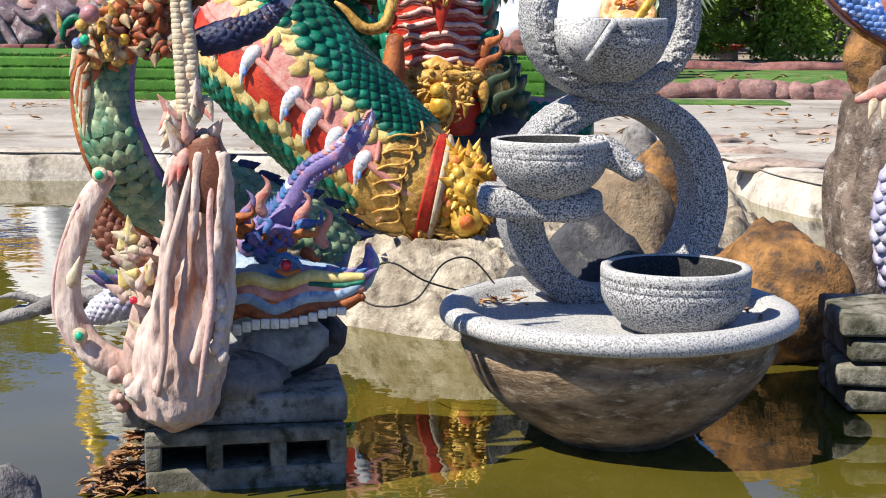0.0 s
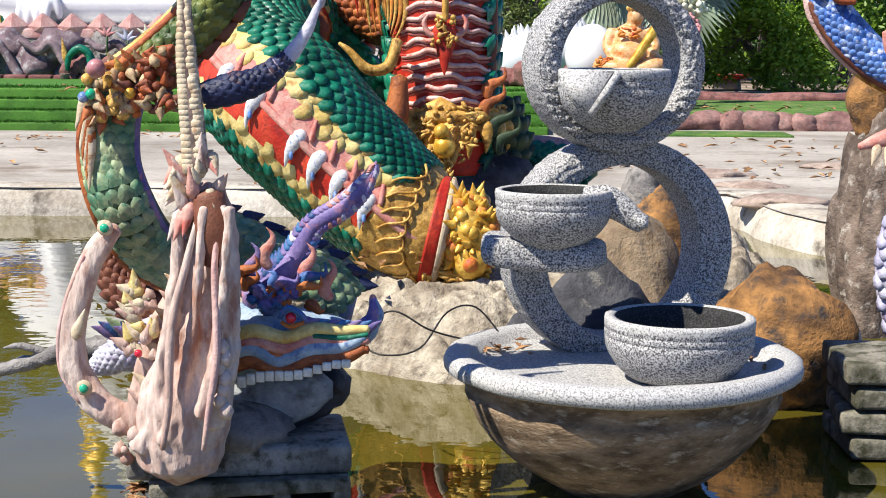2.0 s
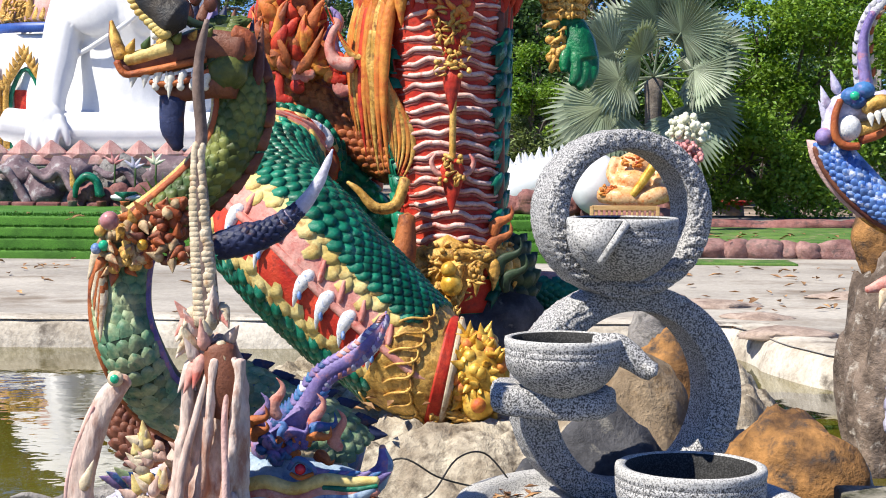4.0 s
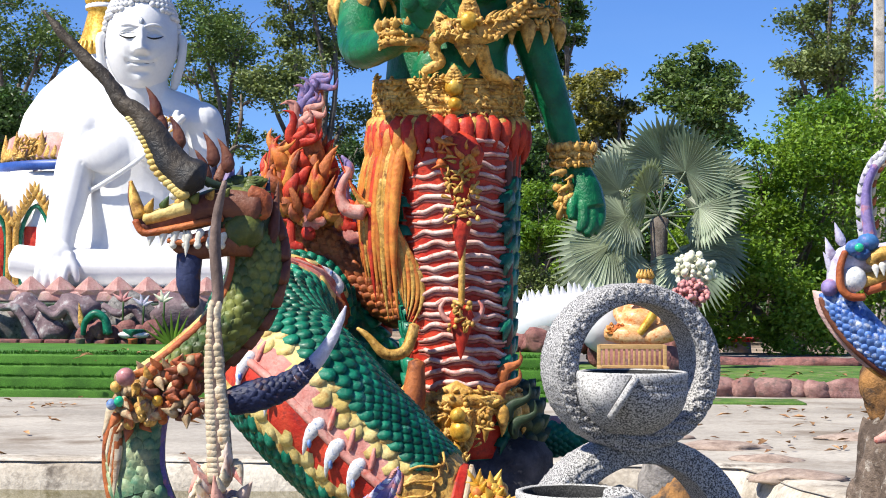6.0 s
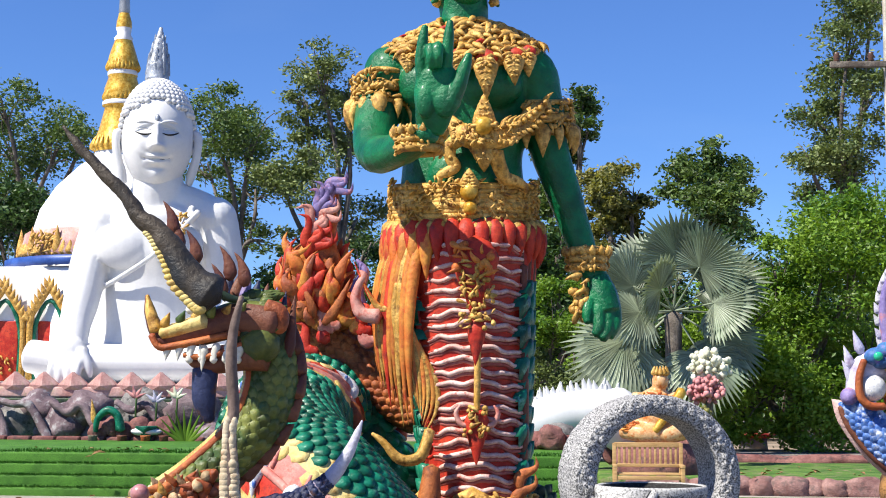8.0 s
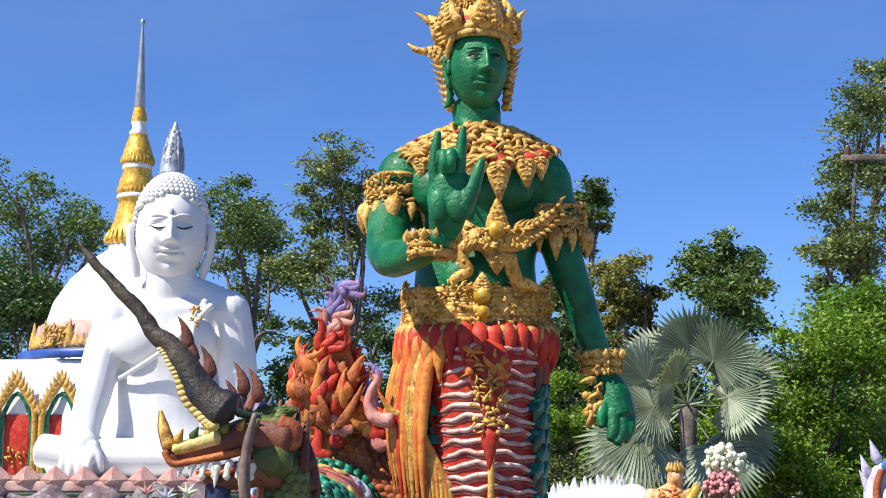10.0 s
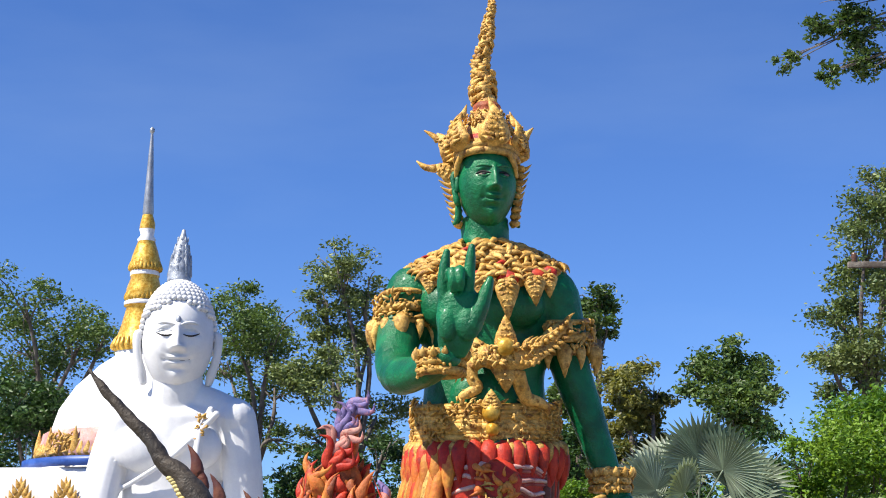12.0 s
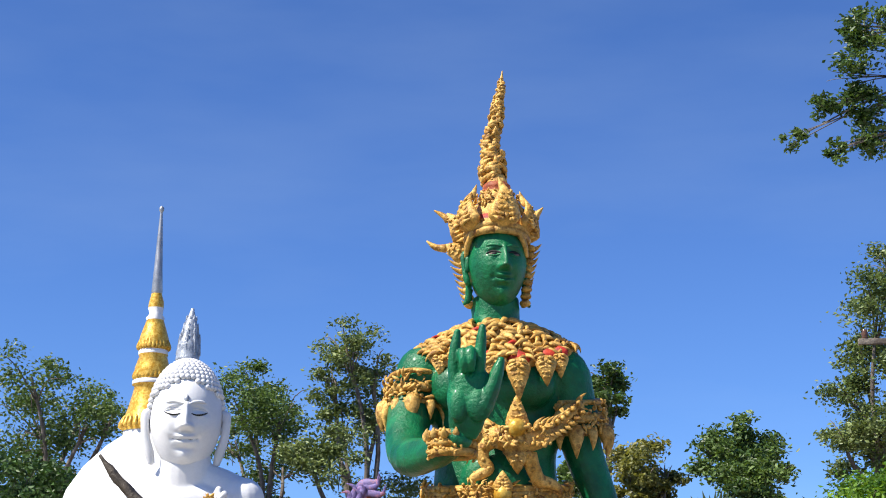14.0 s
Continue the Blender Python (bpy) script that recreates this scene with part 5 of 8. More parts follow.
    # crown: brow band, ring of tall scrolled plaques, dome, winding flame spire, side wings
    hz, cx0, cy0 = 2.815, -0.19, 5.44
    for dz, th in ((0.0, 0.016), (0.022, 0.015)):
        band(s, cx0, cy0, hz + dz, 0.116, 0.134, th, GOLD, tilt=0.012)
    for sx in (-1, 1):
        s.tube([(cx0 + sx * 0.09, 5.345, hz + 0.004, 0.012), (cx0 + sx * 0.108, 5.37, hz - 0.03, 0.012), (cx0 + sx * 0.116, 5.4, hz - 0.075, 0.008)], GOLD, 8, 3)
    s.lathe((cx0, cy0, hz), ((0.112, 0.0), (0.108, 0.05), (0.1, 0.07, RED), (0.096, 0.09), (0.09, 0.125), (0.072, 0.155), (0.075, 0.165), (0.062, 0.19), (0.05, 0.2, RUST), (0.056, 0.212, RUST), (0.054, 0.225, RUST), (0.043, 0.236), (0.04, 0.25)), GOLD, 28)
    relief(s, cx0, cy0, hz + 0.15, 0.082, 0.086, 0.035, GOLD, 60, 0.017, 92, -180, 180)
    relief(s, cx0, cy0, hz + 0.19, 0.062, 0.064, 0.012, GOLD, 30, 0.013, 93, -180, 180)
    for a, hh, w in ((-52, 0.15, 0.058), (17, 0.165, 0.05), (72, 0.13, 0.045), (-112, 0.13, 0.05), (125, 0.13, 0.045), (180, 0.15, 0.05)):
        p, nrm = around(cx0, cy0, hz + 0.03, 0.112, 0.128, a)
        s.leaf(p, p + nrm * 0.004 + Vector((0, 0, hh)), w, GOLD, nrm, 6)
        tip = p + nrm * 0.004 + Vector((0, 0, hh))
        s.flame(tip - Vector((0, 0, 0.03)), tip + Vector((-0.02 * math.copysign(1, a + 20), 0, 0.03)), 0.014, GOLD)
    for sg, x0, reach, up in ((-1, -0.3, 0.1, 0.11), (1, -0.085, 0.055, 0.11)):  # wings: tall upper leaf, lower scroll, spikes down the nape
        s.leaf((x0, 5.47, 2.83), (x0 + sg * reach * 0.85, 5.45, 2.83 + up), 0.042, GOLD, rows=6)
        s.tube([(x0 + sg * reach * 0.8, 5.45, 2.83 + up - 0.03, 0.016), (x0 + sg * reach * 1.0, 5.45, 2.83 + up - 0.01, 0.011), (x0 + sg * reach * 1.35, 5.45, 2.83 + up + 0.012, 0.003)], GOLD, 8, 3)
        if sg < 0:
            s.leaf((x0, 5.48, 2.77), (x0 - 0.105, 5.46, 2.81), 0.038, GOLD)
            s.tube([(x0 - 0.09, 5.46, 2.8, 0.018), (x0 - 0.13, 5.46, 2.805, 0.013), (x0 - 0.165, 5.46, 2.832, 0.003)], GOLD, 8, 3)
        for q in range(9):
            z = 2.79 - 0.027 * q
            ln = (0.085 if sg < 0 else 0.055) * (1 - 0.065 * q)
            xx = x0 - sg * 0.003 * q + sg * 0.012
            s.flame((xx, 5.47, z), (xx + sg * ln, 5.45, z + 0.016), 0.0145, GOLD, bend=(0, 0, -0.01), flat=0.8)
            s.ball((xx + sg * 0.012, 5.46, z), (0.022, 0.02, 0.015), GOLD, 8, 6)
    sp = [(-0.205, 5.45, 3.055, 0.044), (-0.207, 5.45, 3.1, 0.05), (-0.204, 5.45, 3.16, 0.042), (-0.216, 5.45, 3.215, 0.034), (-0.2, 5.45, 3.285, 0.032), (-0.187, 5.45, 3.35, 0.026), (-0.182, 5.45, 3.4, 0.02), (-0.172, 5.45, 3.45, 0.018), (-0.165, 5.45, 3.528, 0.003)]
    f2 = s.tube([(p[0], p[1], p[2], p[3] * 0.72) for p in sp], GOLD, 12, 6)
    rnd = random.Random(9)
    for i, (c, t, nn, bb, r) in enumerate(f2[:-3]):
        for q in range(5):
            a = rnd.uniform(0, 6.28)
            d = nn * math.cos(a) + bb * math.sin(a)
            side = d.cross(t)
            e = side * rnd.uniform(-0.9, 0.9) * r
            s.flame(c + d * r * 0.85 - e, c + d * r * rnd.uniform(1.1, 1.45) + t * r * rnd.uniform(0.2, 1.1) + e, r * 0.38 + 0.002, GOLD, flat=0.8, seg=6, steps=2, bend=d * r * 0.3)
    return s.thing("deity_statue", "tall green standing figure with gold crown and ribbed red body", "statue")


build_green_statue()


def build_serpent_tail():
    s = Shape(TEAL)
    # front coil, belly outwards
    pa = [(-0.656, 5.92, 0.716, 0.181), (-0.733, 5.57, 1.008, 0.196), (-0.806, 5.22, 0.997, 0.216), (-0.75, 4.92, 0.876, 0.223), (-0.603, 4.72, 0.759, 0.225), (-0.441, 4.67, 0.606, 0.216), (-0.273, 4.62, 0.469, 0.196), (-0.173, 4.6, 0.393, 0.174), (-0.084, 4.6, 0.367, 0.149)]
    fr = s.tube(pa, TEAL, 60, 8, 1.0, bands=((0, 30, RED), (-17, 0, PINK), (-34, -17, YELLOW), (30, 47, YELLOW)))
    n = len(fr)
    s.scales(fr[:-14], TEAL, -33, -170, 12, 1.1, 0.5)
    s.scales(fr[:-14], TEAL, 46, 130, 7, 1.1, 0.5)
    # angle grows towards the upper side of the coil
    s.scales(fr[4:-14], YELLOW, -34, -16, 1, 0.85, 0.05, rows=34, long=0.8)
    s.scales(fr[4:-14], YELLOW, 30, 47, 1, 0.85, 0.05, rows=34, long=0.8)
    for i in range(14):
        k = int((i + 0.5) / 14 * (n - 1) * 0.78)
        c, t, nn, bb, r = fr[k]
        def on(a, up=1.0):
            a = radians(a)
            return c + (nn * math.cos(a) + bb * math.sin(a)) * r * up
        s.flame(on(-4, 1.0), on(27, 1.05) + t * 0.03, 0.025, WHITEBLUE, bend=nn * 0.012 - t * 0.01, flat=0.6, seg=10, steps=3)
        s.ball(on(15, 1.075) + t * 0.022, (0.007, 0.006, 0.014), BRIGHTBLUE, 8, 6)
        s.tube([(*on(-18, 1.0), 0.006), (*(on(-10, 1.01) + t * 0.02), 0.01), (*(on(-3, 1.01) + t * 0.035), 0.007)], PINK, 8, 3)
    s.tube([(*(q[0] + (q[2] * math.cos(radians(3)) + q[3] * math.sin(radians(3))) * q[4] * 1.0), 0.014) for q in fr[::4]], PINK, 8, 3)
    # gold end collar with flower
    c, t, nn, bb, r = fr[-10]
    e = fr[-1]
    s.tube([(*(fr[-16][0]), fr[-16][4] * 1.03), (*(fr[-9][0]), fr[-9][4] * 1.06), (*(fr[-5][0]), fr[-5][4] * 1.1), (*(e[0]), e[4] * 1.12)], GOLD, 26, 5)
    s.tube([(*(fr[-6][0]), fr[-6][4] * 1.12), (*(fr[-4][0]), fr[-4][4] * 1.16), (*(fr[-3][0]), fr[-3][4] * 1.14)], RED, 26, 4)
    s.tube([(*(fr[-3][0]), fr[-3][4] * 1.2), (*(fr[-2][0]), fr[-2][4] * 1.22)], CREAM, 26, 3)
    fc = Vector((-0.015, 4.53, 0.38))
    for i in range(14):
        q = fr[-15 + i % 9]
        a0 = -60 + 13 * i
        pp = [(*(q[0] + (q[2] * math.cos(radians(a0 + 9 * j)) + q[3] * math.sin(radians(a0 + 9 * j))) * q[4] * 1.08 + q[1] * 0.03 * math.sin(j * 1.2)), 0.0045) for j in range(5)]
        s.tube(pp, GOLD, 6, 3)
    rnd = random.Random(5)
    s.ball(fc, (0.105, 0.1, 0.13), GOLD_SHINY, 16, 10)
    for i in range(150):
        a, b = rnd.uniform(-1.2, 1.7), rnd.uniform(-1.4, 1.4)
        d = Vector((math.sin(a) * math.cos(b), -math.cos(a) * math.cos(b), math.sin(b)))
        p = fc + Vector((d.x * 0.1, d.y * 0.09, d.z * 0.12))
        if i % 3 == 0:
            s.ball(p, 0.022, GOLD_SHINY if i % 6 else ORANGE, 8, 6)
        else:
            s.flame(p, p + d * 0.03 + Vector((rnd.uniform(-.03, .03), 0, rnd.uniform(-.03, .03))), 0.016, GOLD_SHINY, flat=0.8, seg=6, steps=2)
    s.ball((0.0, 4.45, 0.3), (0.05, 0.03, 0.05), GOLD_SHINY, 16, 8)
    s.ball((0.0, 4.43, 0.3), (0.025, 0.03, 0.025), ORANGE, 12, 8)
    s.curlies((-0.1, 4.47, 0.27), 0.08, 0.05, GOLD, 26, 0.03, seed=12)
    s.curlies((-0.2, 4.44, 0.38), 0.07, 0.06, GOLD, 10, 0.025, seed=13)
    # coils behind; the first has a dark green body to stand for shade
    fb = s.tube([(-0.856, 5.7, 1.132, 0.132), (-0.706, 5.6, 1.003, 0.133), (-0.574, 5.6, 0.855, 0.141), (-0.444, 5.6, 0.686, 0.149), (-0.373, 5.6, 0.583, 0.15), (-0.264, 5.6, 0.434, 0.15)], DARKGREEN, 26, 6)
    s.scales(fb, TEAL, 40, -178, 9, 1.15, 0.6)
    s.tube([(-0.731, 5.75, 1.132, 0.066), (-0.596, 5.75, 1.023, 0.075), (-0.462, 5.75, 0.936, 0.066)], RED, 14, 5)
    fc2 = s.tube([(-0.19, 6, 0.504, 0.092), (0.016, 6, 0.494, 0.091), (0.13, 6, 0.507, 0.087), (0.266, 6, 0.508, 0.08), (0.403, 6, 0.453, 0.08)], TEAL, 18, 5, bands=((-130, -70, RED), (-70, -40, PINK)))
    s.scales(fc2, TEAL, 60, -40, 5, 1.1, 0.4)
    s.flame((-0.66, 5.3, 0.92), (-0.78, 5.3, 1.12), 0.04, RUST, curl=0.2)
    s.flame((-0.6, 5.3, 0.95), (-0.7, 5.3, 1.18), 0.035, RUST, curl=-0.2)
    return s.thing("serpent_tail_statue", "thick green-scaled serpent tail with red belly, gold flower tip", "statue")


build_serpent_tail()


def build_orange_heads():
    s = Shape(RUST)
    fr = s.tube([(-0.36, 5.6, 1.027, 0.086), (-0.468, 5.6, 1.09, 0.086), (-0.577, 5.6, 1.175, 0.086), (-0.698, 5.6, 1.283, 0.086), (-0.797, 5.6, 1.38, 0.091), (-0.854, 5.6, 1.477, 0.087)], RUST, 20, 6, rough=0.01)
    s.scales(fr, RUST, -90, 110, 9, 1.1, 0.5)
    rnd = random.Random(3)
    # cluster of flame crests rising from the crest of the trunk
    for i in range(150):
        u = rnd.random()
        b = Vector((-0.87 + 0.2 * u, 5.5 + rnd.uniform(-0.08, 0.08), 1.47 + rnd.uniform(-0.1, 0.12) - 0.04 * u))
        hh = rnd.uniform(0.06, 0.17)
        tip = b + Vector((rnd.uniform(-0.05, 0.1), 0, hh))
        s.flame(b, tip, rnd.uniform(0.016, 0.034), rnd.choice((RUST, RUST, ORANGE, ORANGE, RED)), bend=(rnd.uniform(-.02, .02), -0.02, 0), flat=0.35, curl=rnd.uniform(-0.1, 0.1))
    s.tube([(-0.78, 5.5, 1.5, 0.07), (-0.74, 5.5, 1.62, 0.06), (-0.72, 5.5, 1.72, 0.04), (-0.7, 5.5, 1.82, 0.025), (-0.68, 5.5, 1.9, 0.008)], RUST, 12, 5)
    for i in range(22):
        z = 1.6 + 0.012 * i
        x = -0.76 + (z - 1.6) * 0.25
        s.flame((x, 5.45, z), (x + rnd.uniform(-0.1, 0.1), 5.42, z + rnd.uniform(0.05, 0.12)), 0.022, RED if z < 1.68 else (PURPLE if z > 1.75 else PINK), curl=0.2)
    s.tube([(-0.52, 5.5, 1.32, 0.035), (-0.58, 5.48, 1.4, 0.035), (-0.6, 5.48, 1.48, 0.03), (-0.57, 5.48, 1.55, 0.02), (-0.6, 5.48, 1.6, 0.006)], PURPLE, 10, 5)
    for i in range(14):
        b = Vector((-0.5 - 0.02 * i, 5.45, 1.3 + rnd.uniform(-0.05, 0.15)))
        s.flame(b, b + Vector((rnd.uniform(-0.1, 0.05), 0, rnd.uniform(0.05, 0.14))), 0.028, rnd.choice((RED, PINK, RED, ORANGE)), curl=0.2)
    s.tube([(-0.6, 5.6, 1.02, 0.05), (-0.68, 5.6, 1.1, 0.045), (-0.76, 5.6, 1.12, 0.04), (-0.84, 5.6, 1.2, 0.03), (-0.9, 5.6, 1.3, 0.02)], RUST, 10, 4)
    for x, z in ((-0.7, 1.1), (-0.77, 1.16), (-0.83, 1.22), (-0.66, 1.2)):
        s.flame((x, 5.55, z), (x + 0.1, 5.53, z + 0.03), 0.02, LILAC, bend=(0, 0, -0.04))
    return s.thing("flame_serpent_statue", "rust-orange serpent crest of carved flames turning red and violet", "statue")


build_orange_heads()


# ---- naga sculpture in the pond, near ----
BUD = mat("worn_bud_paint", (0.3, 0.2, 0.1), (0.56, 0.42, 0.25), 0.6, 30, 0.5, 90, stain=(0.3, 0.12, 0.06), amount=0.5, island=0.3)
BARKHORN = mat("dark_horn_paint", (0.02, 0.022, 0.025), (0.07, 0.055, 0.04), 0.5, 12, 0.6, 70)


def build_naga():
    s = Shape(SCALEGREEN)
    body = [(-0.5, 2.95, 0.499, 0.058), (-0.582, 2.93, 0.553, 0.06), (-0.613, 2.85, 0.649, 0.06), (-0.637, 2.85, 0.739, 0.058), (-0.628, 2.85, 0.839, 0.056), (-0.597, 2.85, 0.888, 0.051), (-0.544, 2.85, 0.932, 0.046), (-0.477, 2.85, 0.989, 0.047), (-0.425, 2.85, 1.051, 0.049), (-0.4, 2.85, 1.123, 0.05)]
    neck = [(-0.404, 2.85, 1.184, 0.049), (-0.427, 2.85, 1.229, 0.056)]
    pts = body + neck
    low, high = pts[:6], pts[5:]
    fr = s.tube(low, DARKGREEN, 22, 6)
    # belly plates lie on the outer side of the bend
    s.scales(fr, SCALEGREEN, -62, 66, 5, 1.15, 0.16)
    f2 = s.tube(high, DARKGREEN, 22, 6)
    s.scales(f2, OLIVE, 110, -44, 6, 1.15, 0.2)
    for f, ac, edge in ((fr, -95, -66), (f2, -80, -50)):
        for i in range(0, len(f) - 1):
            c, t, nn, bb, r = f[i]
            for q in range(2):
                cc = c.lerp(f[i + 1][0], q * 0.5)
                p = [cc + (nn * math.cos(radians(a)) + bb * math.sin(radians(a))) * r * 1.02 for a in (ac - 24, ac, ac + 24)]
                s.tube([(*p[0], 0.006), (*p[1], 0.008), (*p[2], 0.006)], YELLOW if f is f2 else CREAM, 6, 2, 0.7, front=t)
        s.tube([(*(q[0] + (q[2] * math.cos(radians(edge)) + q[3] * math.sin(radians(edge))) * q[4] * 1.01), 0.009) for q in f[::3]], RUST, 8, 3)
    s.tube([(*(q[0] + (q[2] * math.cos(radians(72)) + q[3] * math.sin(radians(72))) * q[4] * 1.0), 0.008) for q in fr[::3]], PURPLE, 8, 3)
    for i in range(2, len(f2) - 4, 3):  # dorsal fins on the neck
        c, t, nn, bb, r = f2[i]
        d = bb
        s.flame(c + d * r * 0.9, c + d * r * 1.25 + t * 0.05, 0.022, MAROON, flat=0.5)
    # collar of buds with a quartz boss
    rnd = random.Random(2)
    for i in range(170):
        u = rnd.random()
        x, z = -0.655 + 0.165 * u, 0.865 + rnd.uniform(-0.055, 0.05) + 0.04 * u
        y = 2.79 - rnd.uniform(0, 0.03)
        m2 = rnd.choice((GOLD, BUD, BUD, RUST)) if u < 0.5 else rnd.choice((RUST, BUD, MAROON, RUST))
        if rnd.random() < 0.4:
            s.ball((x, y, z), rnd.uniform(0.007, 0.014), m2, 8, 6)
        else:
            a = rnd.uniform(0, 6.28)
            s.flame((x, y, z), (x + 0.03 * math.cos(a), y - 0.015, z + 0.03 * math.sin(a)), 0.011, m2, flat=0.7, seg=6, steps=2)
    s.ball([(-0.623, 2.72, 0.917, 0.018)][0][:3], 0.0185, GEMPINK, 16, 10)
    for i in range(7):
        s.flame((-0.66, 2.79, 0.87 - 0.012 * i), (-0.685 + 0.004 * i, 2.78, 0.8 - 0.02 * i), 0.014, (CREAM, RUST)[i % 2], flat=0.6)
    for x, z, m2 in ((-0.66, 0.862, BRIGHTBLUE), (-0.645, 0.868, GEMGREEN), (-0.61, 0.9, GOLD), (-0.57, 0.87, GOLD_SHINY)):
        s.ball((x, 2.755, z), 0.011, m2, 10, 6)
    # head: open jaws, horn, spines
    k = Shape(MAROON)
    hc = Vector((-0.45, 2.83, 1.24))
    s.ball((-0.425, 2.83, 1.235), (0.065, 0.055, 0.07), DARKGREEN, 18, 12, rough=0.1)
    s.tube([(-0.383, 2.8, 1.24, 0.04), (-0.45, 2.8, 1.251, 0.037), (-0.517, 2.8, 1.234, 0.033), (-0.572, 2.8, 1.218, 0.026), (-0.606, 2.8, 1.209, 0.019), (-0.622, 2.8, 1.229, 0.014), (-0.634, 2.8, 1.26, 0.011), (-0.642, 2.8, 1.297, 0.003)], MAROON, 14, 5, 0.9, bands=((40, 140, OLIVE),))
    s.tube([(-0.404, 2.8, 1.185, 0.037), (-0.46, 2.8, 1.174, 0.026), (-0.504, 2.8, 1.163, 0.02), (-0.538, 2.8, 1.166, 0.013), (-0.558, 2.8, 1.176, 0.006)], MAROON, 14, 5)
    uj, lj = [(-0.383, 2.8, 1.24, 0.04), (-0.45, 2.8, 1.251, 0.037), (-0.517, 2.8, 1.234, 0.033), (-0.572, 2.8, 1.218, 0.026), (-0.606, 2.8, 1.209, 0.019), (-0.622, 2.8, 1.229, 0.014), (-0.634, 2.8, 1.26, 0.011), (-0.642, 2.8, 1.297, 0.003)], [(-0.404, 2.8, 1.185, 0.037), (-0.46, 2.8, 1.174, 0.026), (-0.504, 2.8, 1.163, 0.02), (-0.538, 2.8, 1.166, 0.013), (-0.558, 2.8, 1.176, 0.006)]
    s.tube([(p[0], p[1] - 0.03, p[2] - p[3] * 0.75, 0.007) for p in uj[1:6]], RUST, 8, 4)
    s.tube([(p[0], p[1] - 0.025, p[2] + p[3] * 0.8, 0.006) for p in lj], RUST, 8, 4)
    s.tube([(p[0], p[1] - 0.02, p[2] + 0.012, p[3] * 0.55) for p in uj[2:5]], YELLOW, 8, 4)
    s.tube([(p[0] + 0.005, p[1] - 0.01, p[2], p[3] * 1.05) for p in uj[5:]], GOLD, 8, 4)
    for i in range(7):
        x = -0.59 + i * 0.024
        s.flame((x, 2.775, 1.198 + 0.004 * (i % 3)), (x - 0.004, 2.77, 1.168 - 0.02 * (i in (3, 5))), 0.009, TOOTH, flat=0.7)
        if i > 1:
            s.flame((x - 0.005, 2.775, 1.165), (x - 0.008, 2.77, 1.192 + 0.01 * (i == 3)), 0.008, TOOTH, flat=0.7)
    s.tube([(-0.43, 2.8, 1.19, 0.016), (-0.48, 2.79, 1.188, 0.013), (-0.525, 2.785, 1.182, 0.008)], PINK, 8, 3)
    s.tube([(-0.521, 2.8, 1.152, 0.026), (-0.523, 2.8, 1.097, 0.024), (-0.511, 2.8, 1.053, 0.011)], NAVY, 10, 4, 0.7)
    s.ball((-0.527, 2.79, 1.272), (0.022, 0.016, 0.02), OLIVE, 12, 8)
    s.ball((-0.545, 2.775, 1.268), (0.012, 0.008, 0.01), TOOTH, 10, 6)
    s.ball((-0.527, 2.772, 1.276), (0.009, 0.006, 0.009), BLACKEYE, 10, 6)
    for i in range(46):
        a, b = rnd.uniform(-1.3, 1.3), rnd.uniform(-0.5, 1.3)
        d = Vector((math.sin(a) * math.cos(b), -math.cos(a) * math.cos(b), math.sin(b)))
        p = Vector((-0.425, 2.83, 1.235)) + Vector((d.x * 0.063, d.y * 0.053, d.z * 0.068))
        s.flame(p, p + Vector((0.022, 0, 0.004)) + d * 0.006, 0.011, OLIVE if d.z > 0.2 else rnd.choice((MAROON, DARKGREEN, OLIVE)), flat=0.5, seg=6, steps=2)
    s.tube([(-0.53, 2.775, 1.3, 0.006), (-0.505, 2.77, 1.305, 0.009), (-0.47, 2.775, 1.29, 0.008), (-0.44, 2.785, 1.285, 0.004)], DARKGREEN, 8, 4)
    for i in range(6):
        s.flame((-0.6 + 0.03 * i, 2.775, 1.235 + 0.006 * i), (-0.585 + 0.03 * i, 2.765, 1.262 + 0.004 * i), 0.011, (GOLD, OLIVE)[i % 2], flat=0.5, seg=6, steps=2)
    hf = s.tube([(*p[:3], p[3] * 1.1) for p in [(-0.493, 2.72, 1.29, 0.039), (-0.537, 2.72, 1.322, 0.032), (-0.571, 2.72, 1.376, 0.024), (-0.605, 2.72, 1.418, 0.019), (-0.637, 2.72, 1.442, 0.015), (-0.665, 2.72, 1.485, 0.013), (-0.701, 2.72, 1.521, 0.011), (-0.745, 2.72, 1.565, 0.009), (-0.793, 2.72, 1.62, 0.003)]], BARKHORN, 14, 6, rough=0.003, freq=40)
    for i in range(0, 20, 1):
        c, t, nn, bb, r = hf[i]
        s.ball(c + (nn * 0.6 - bb * 0.75) * r, (r * 0.34, r * 0.25, r * 0.22), YELLOW, 8, 6)
    for p in [(-0.558, 2.82, 1.391, 0.01), (-0.605, 2.82, 1.448, 0.01), (-0.49, 2.82, 1.358, 0.01), (-0.461, 2.82, 1.346, 0.012), (-0.506, 2.82, 1.324, 0.011), (-0.593, 2.82, 1.417, 0.01)]:
        s.flame((p[0] + 0.015, p[1] - 0.03, p[2] - 0.03), (p[0] - 0.005, p[1] - 0.03, p[2] + 0.035), 0.014, MAROON, flat=0.5, bend=(0.008, 0, 0))
    for i in range(8):
        x = -0.49 + 0.018 * i
        s.flame((x, 2.82, 1.29 + 0.005 * i - 0.003 * i * i), (x + 0.012, 2.83, 1.355 - 0.008 * i), 0.014, (NAVY, MAROON, PURPLE)[i % 3], flat=0.6)
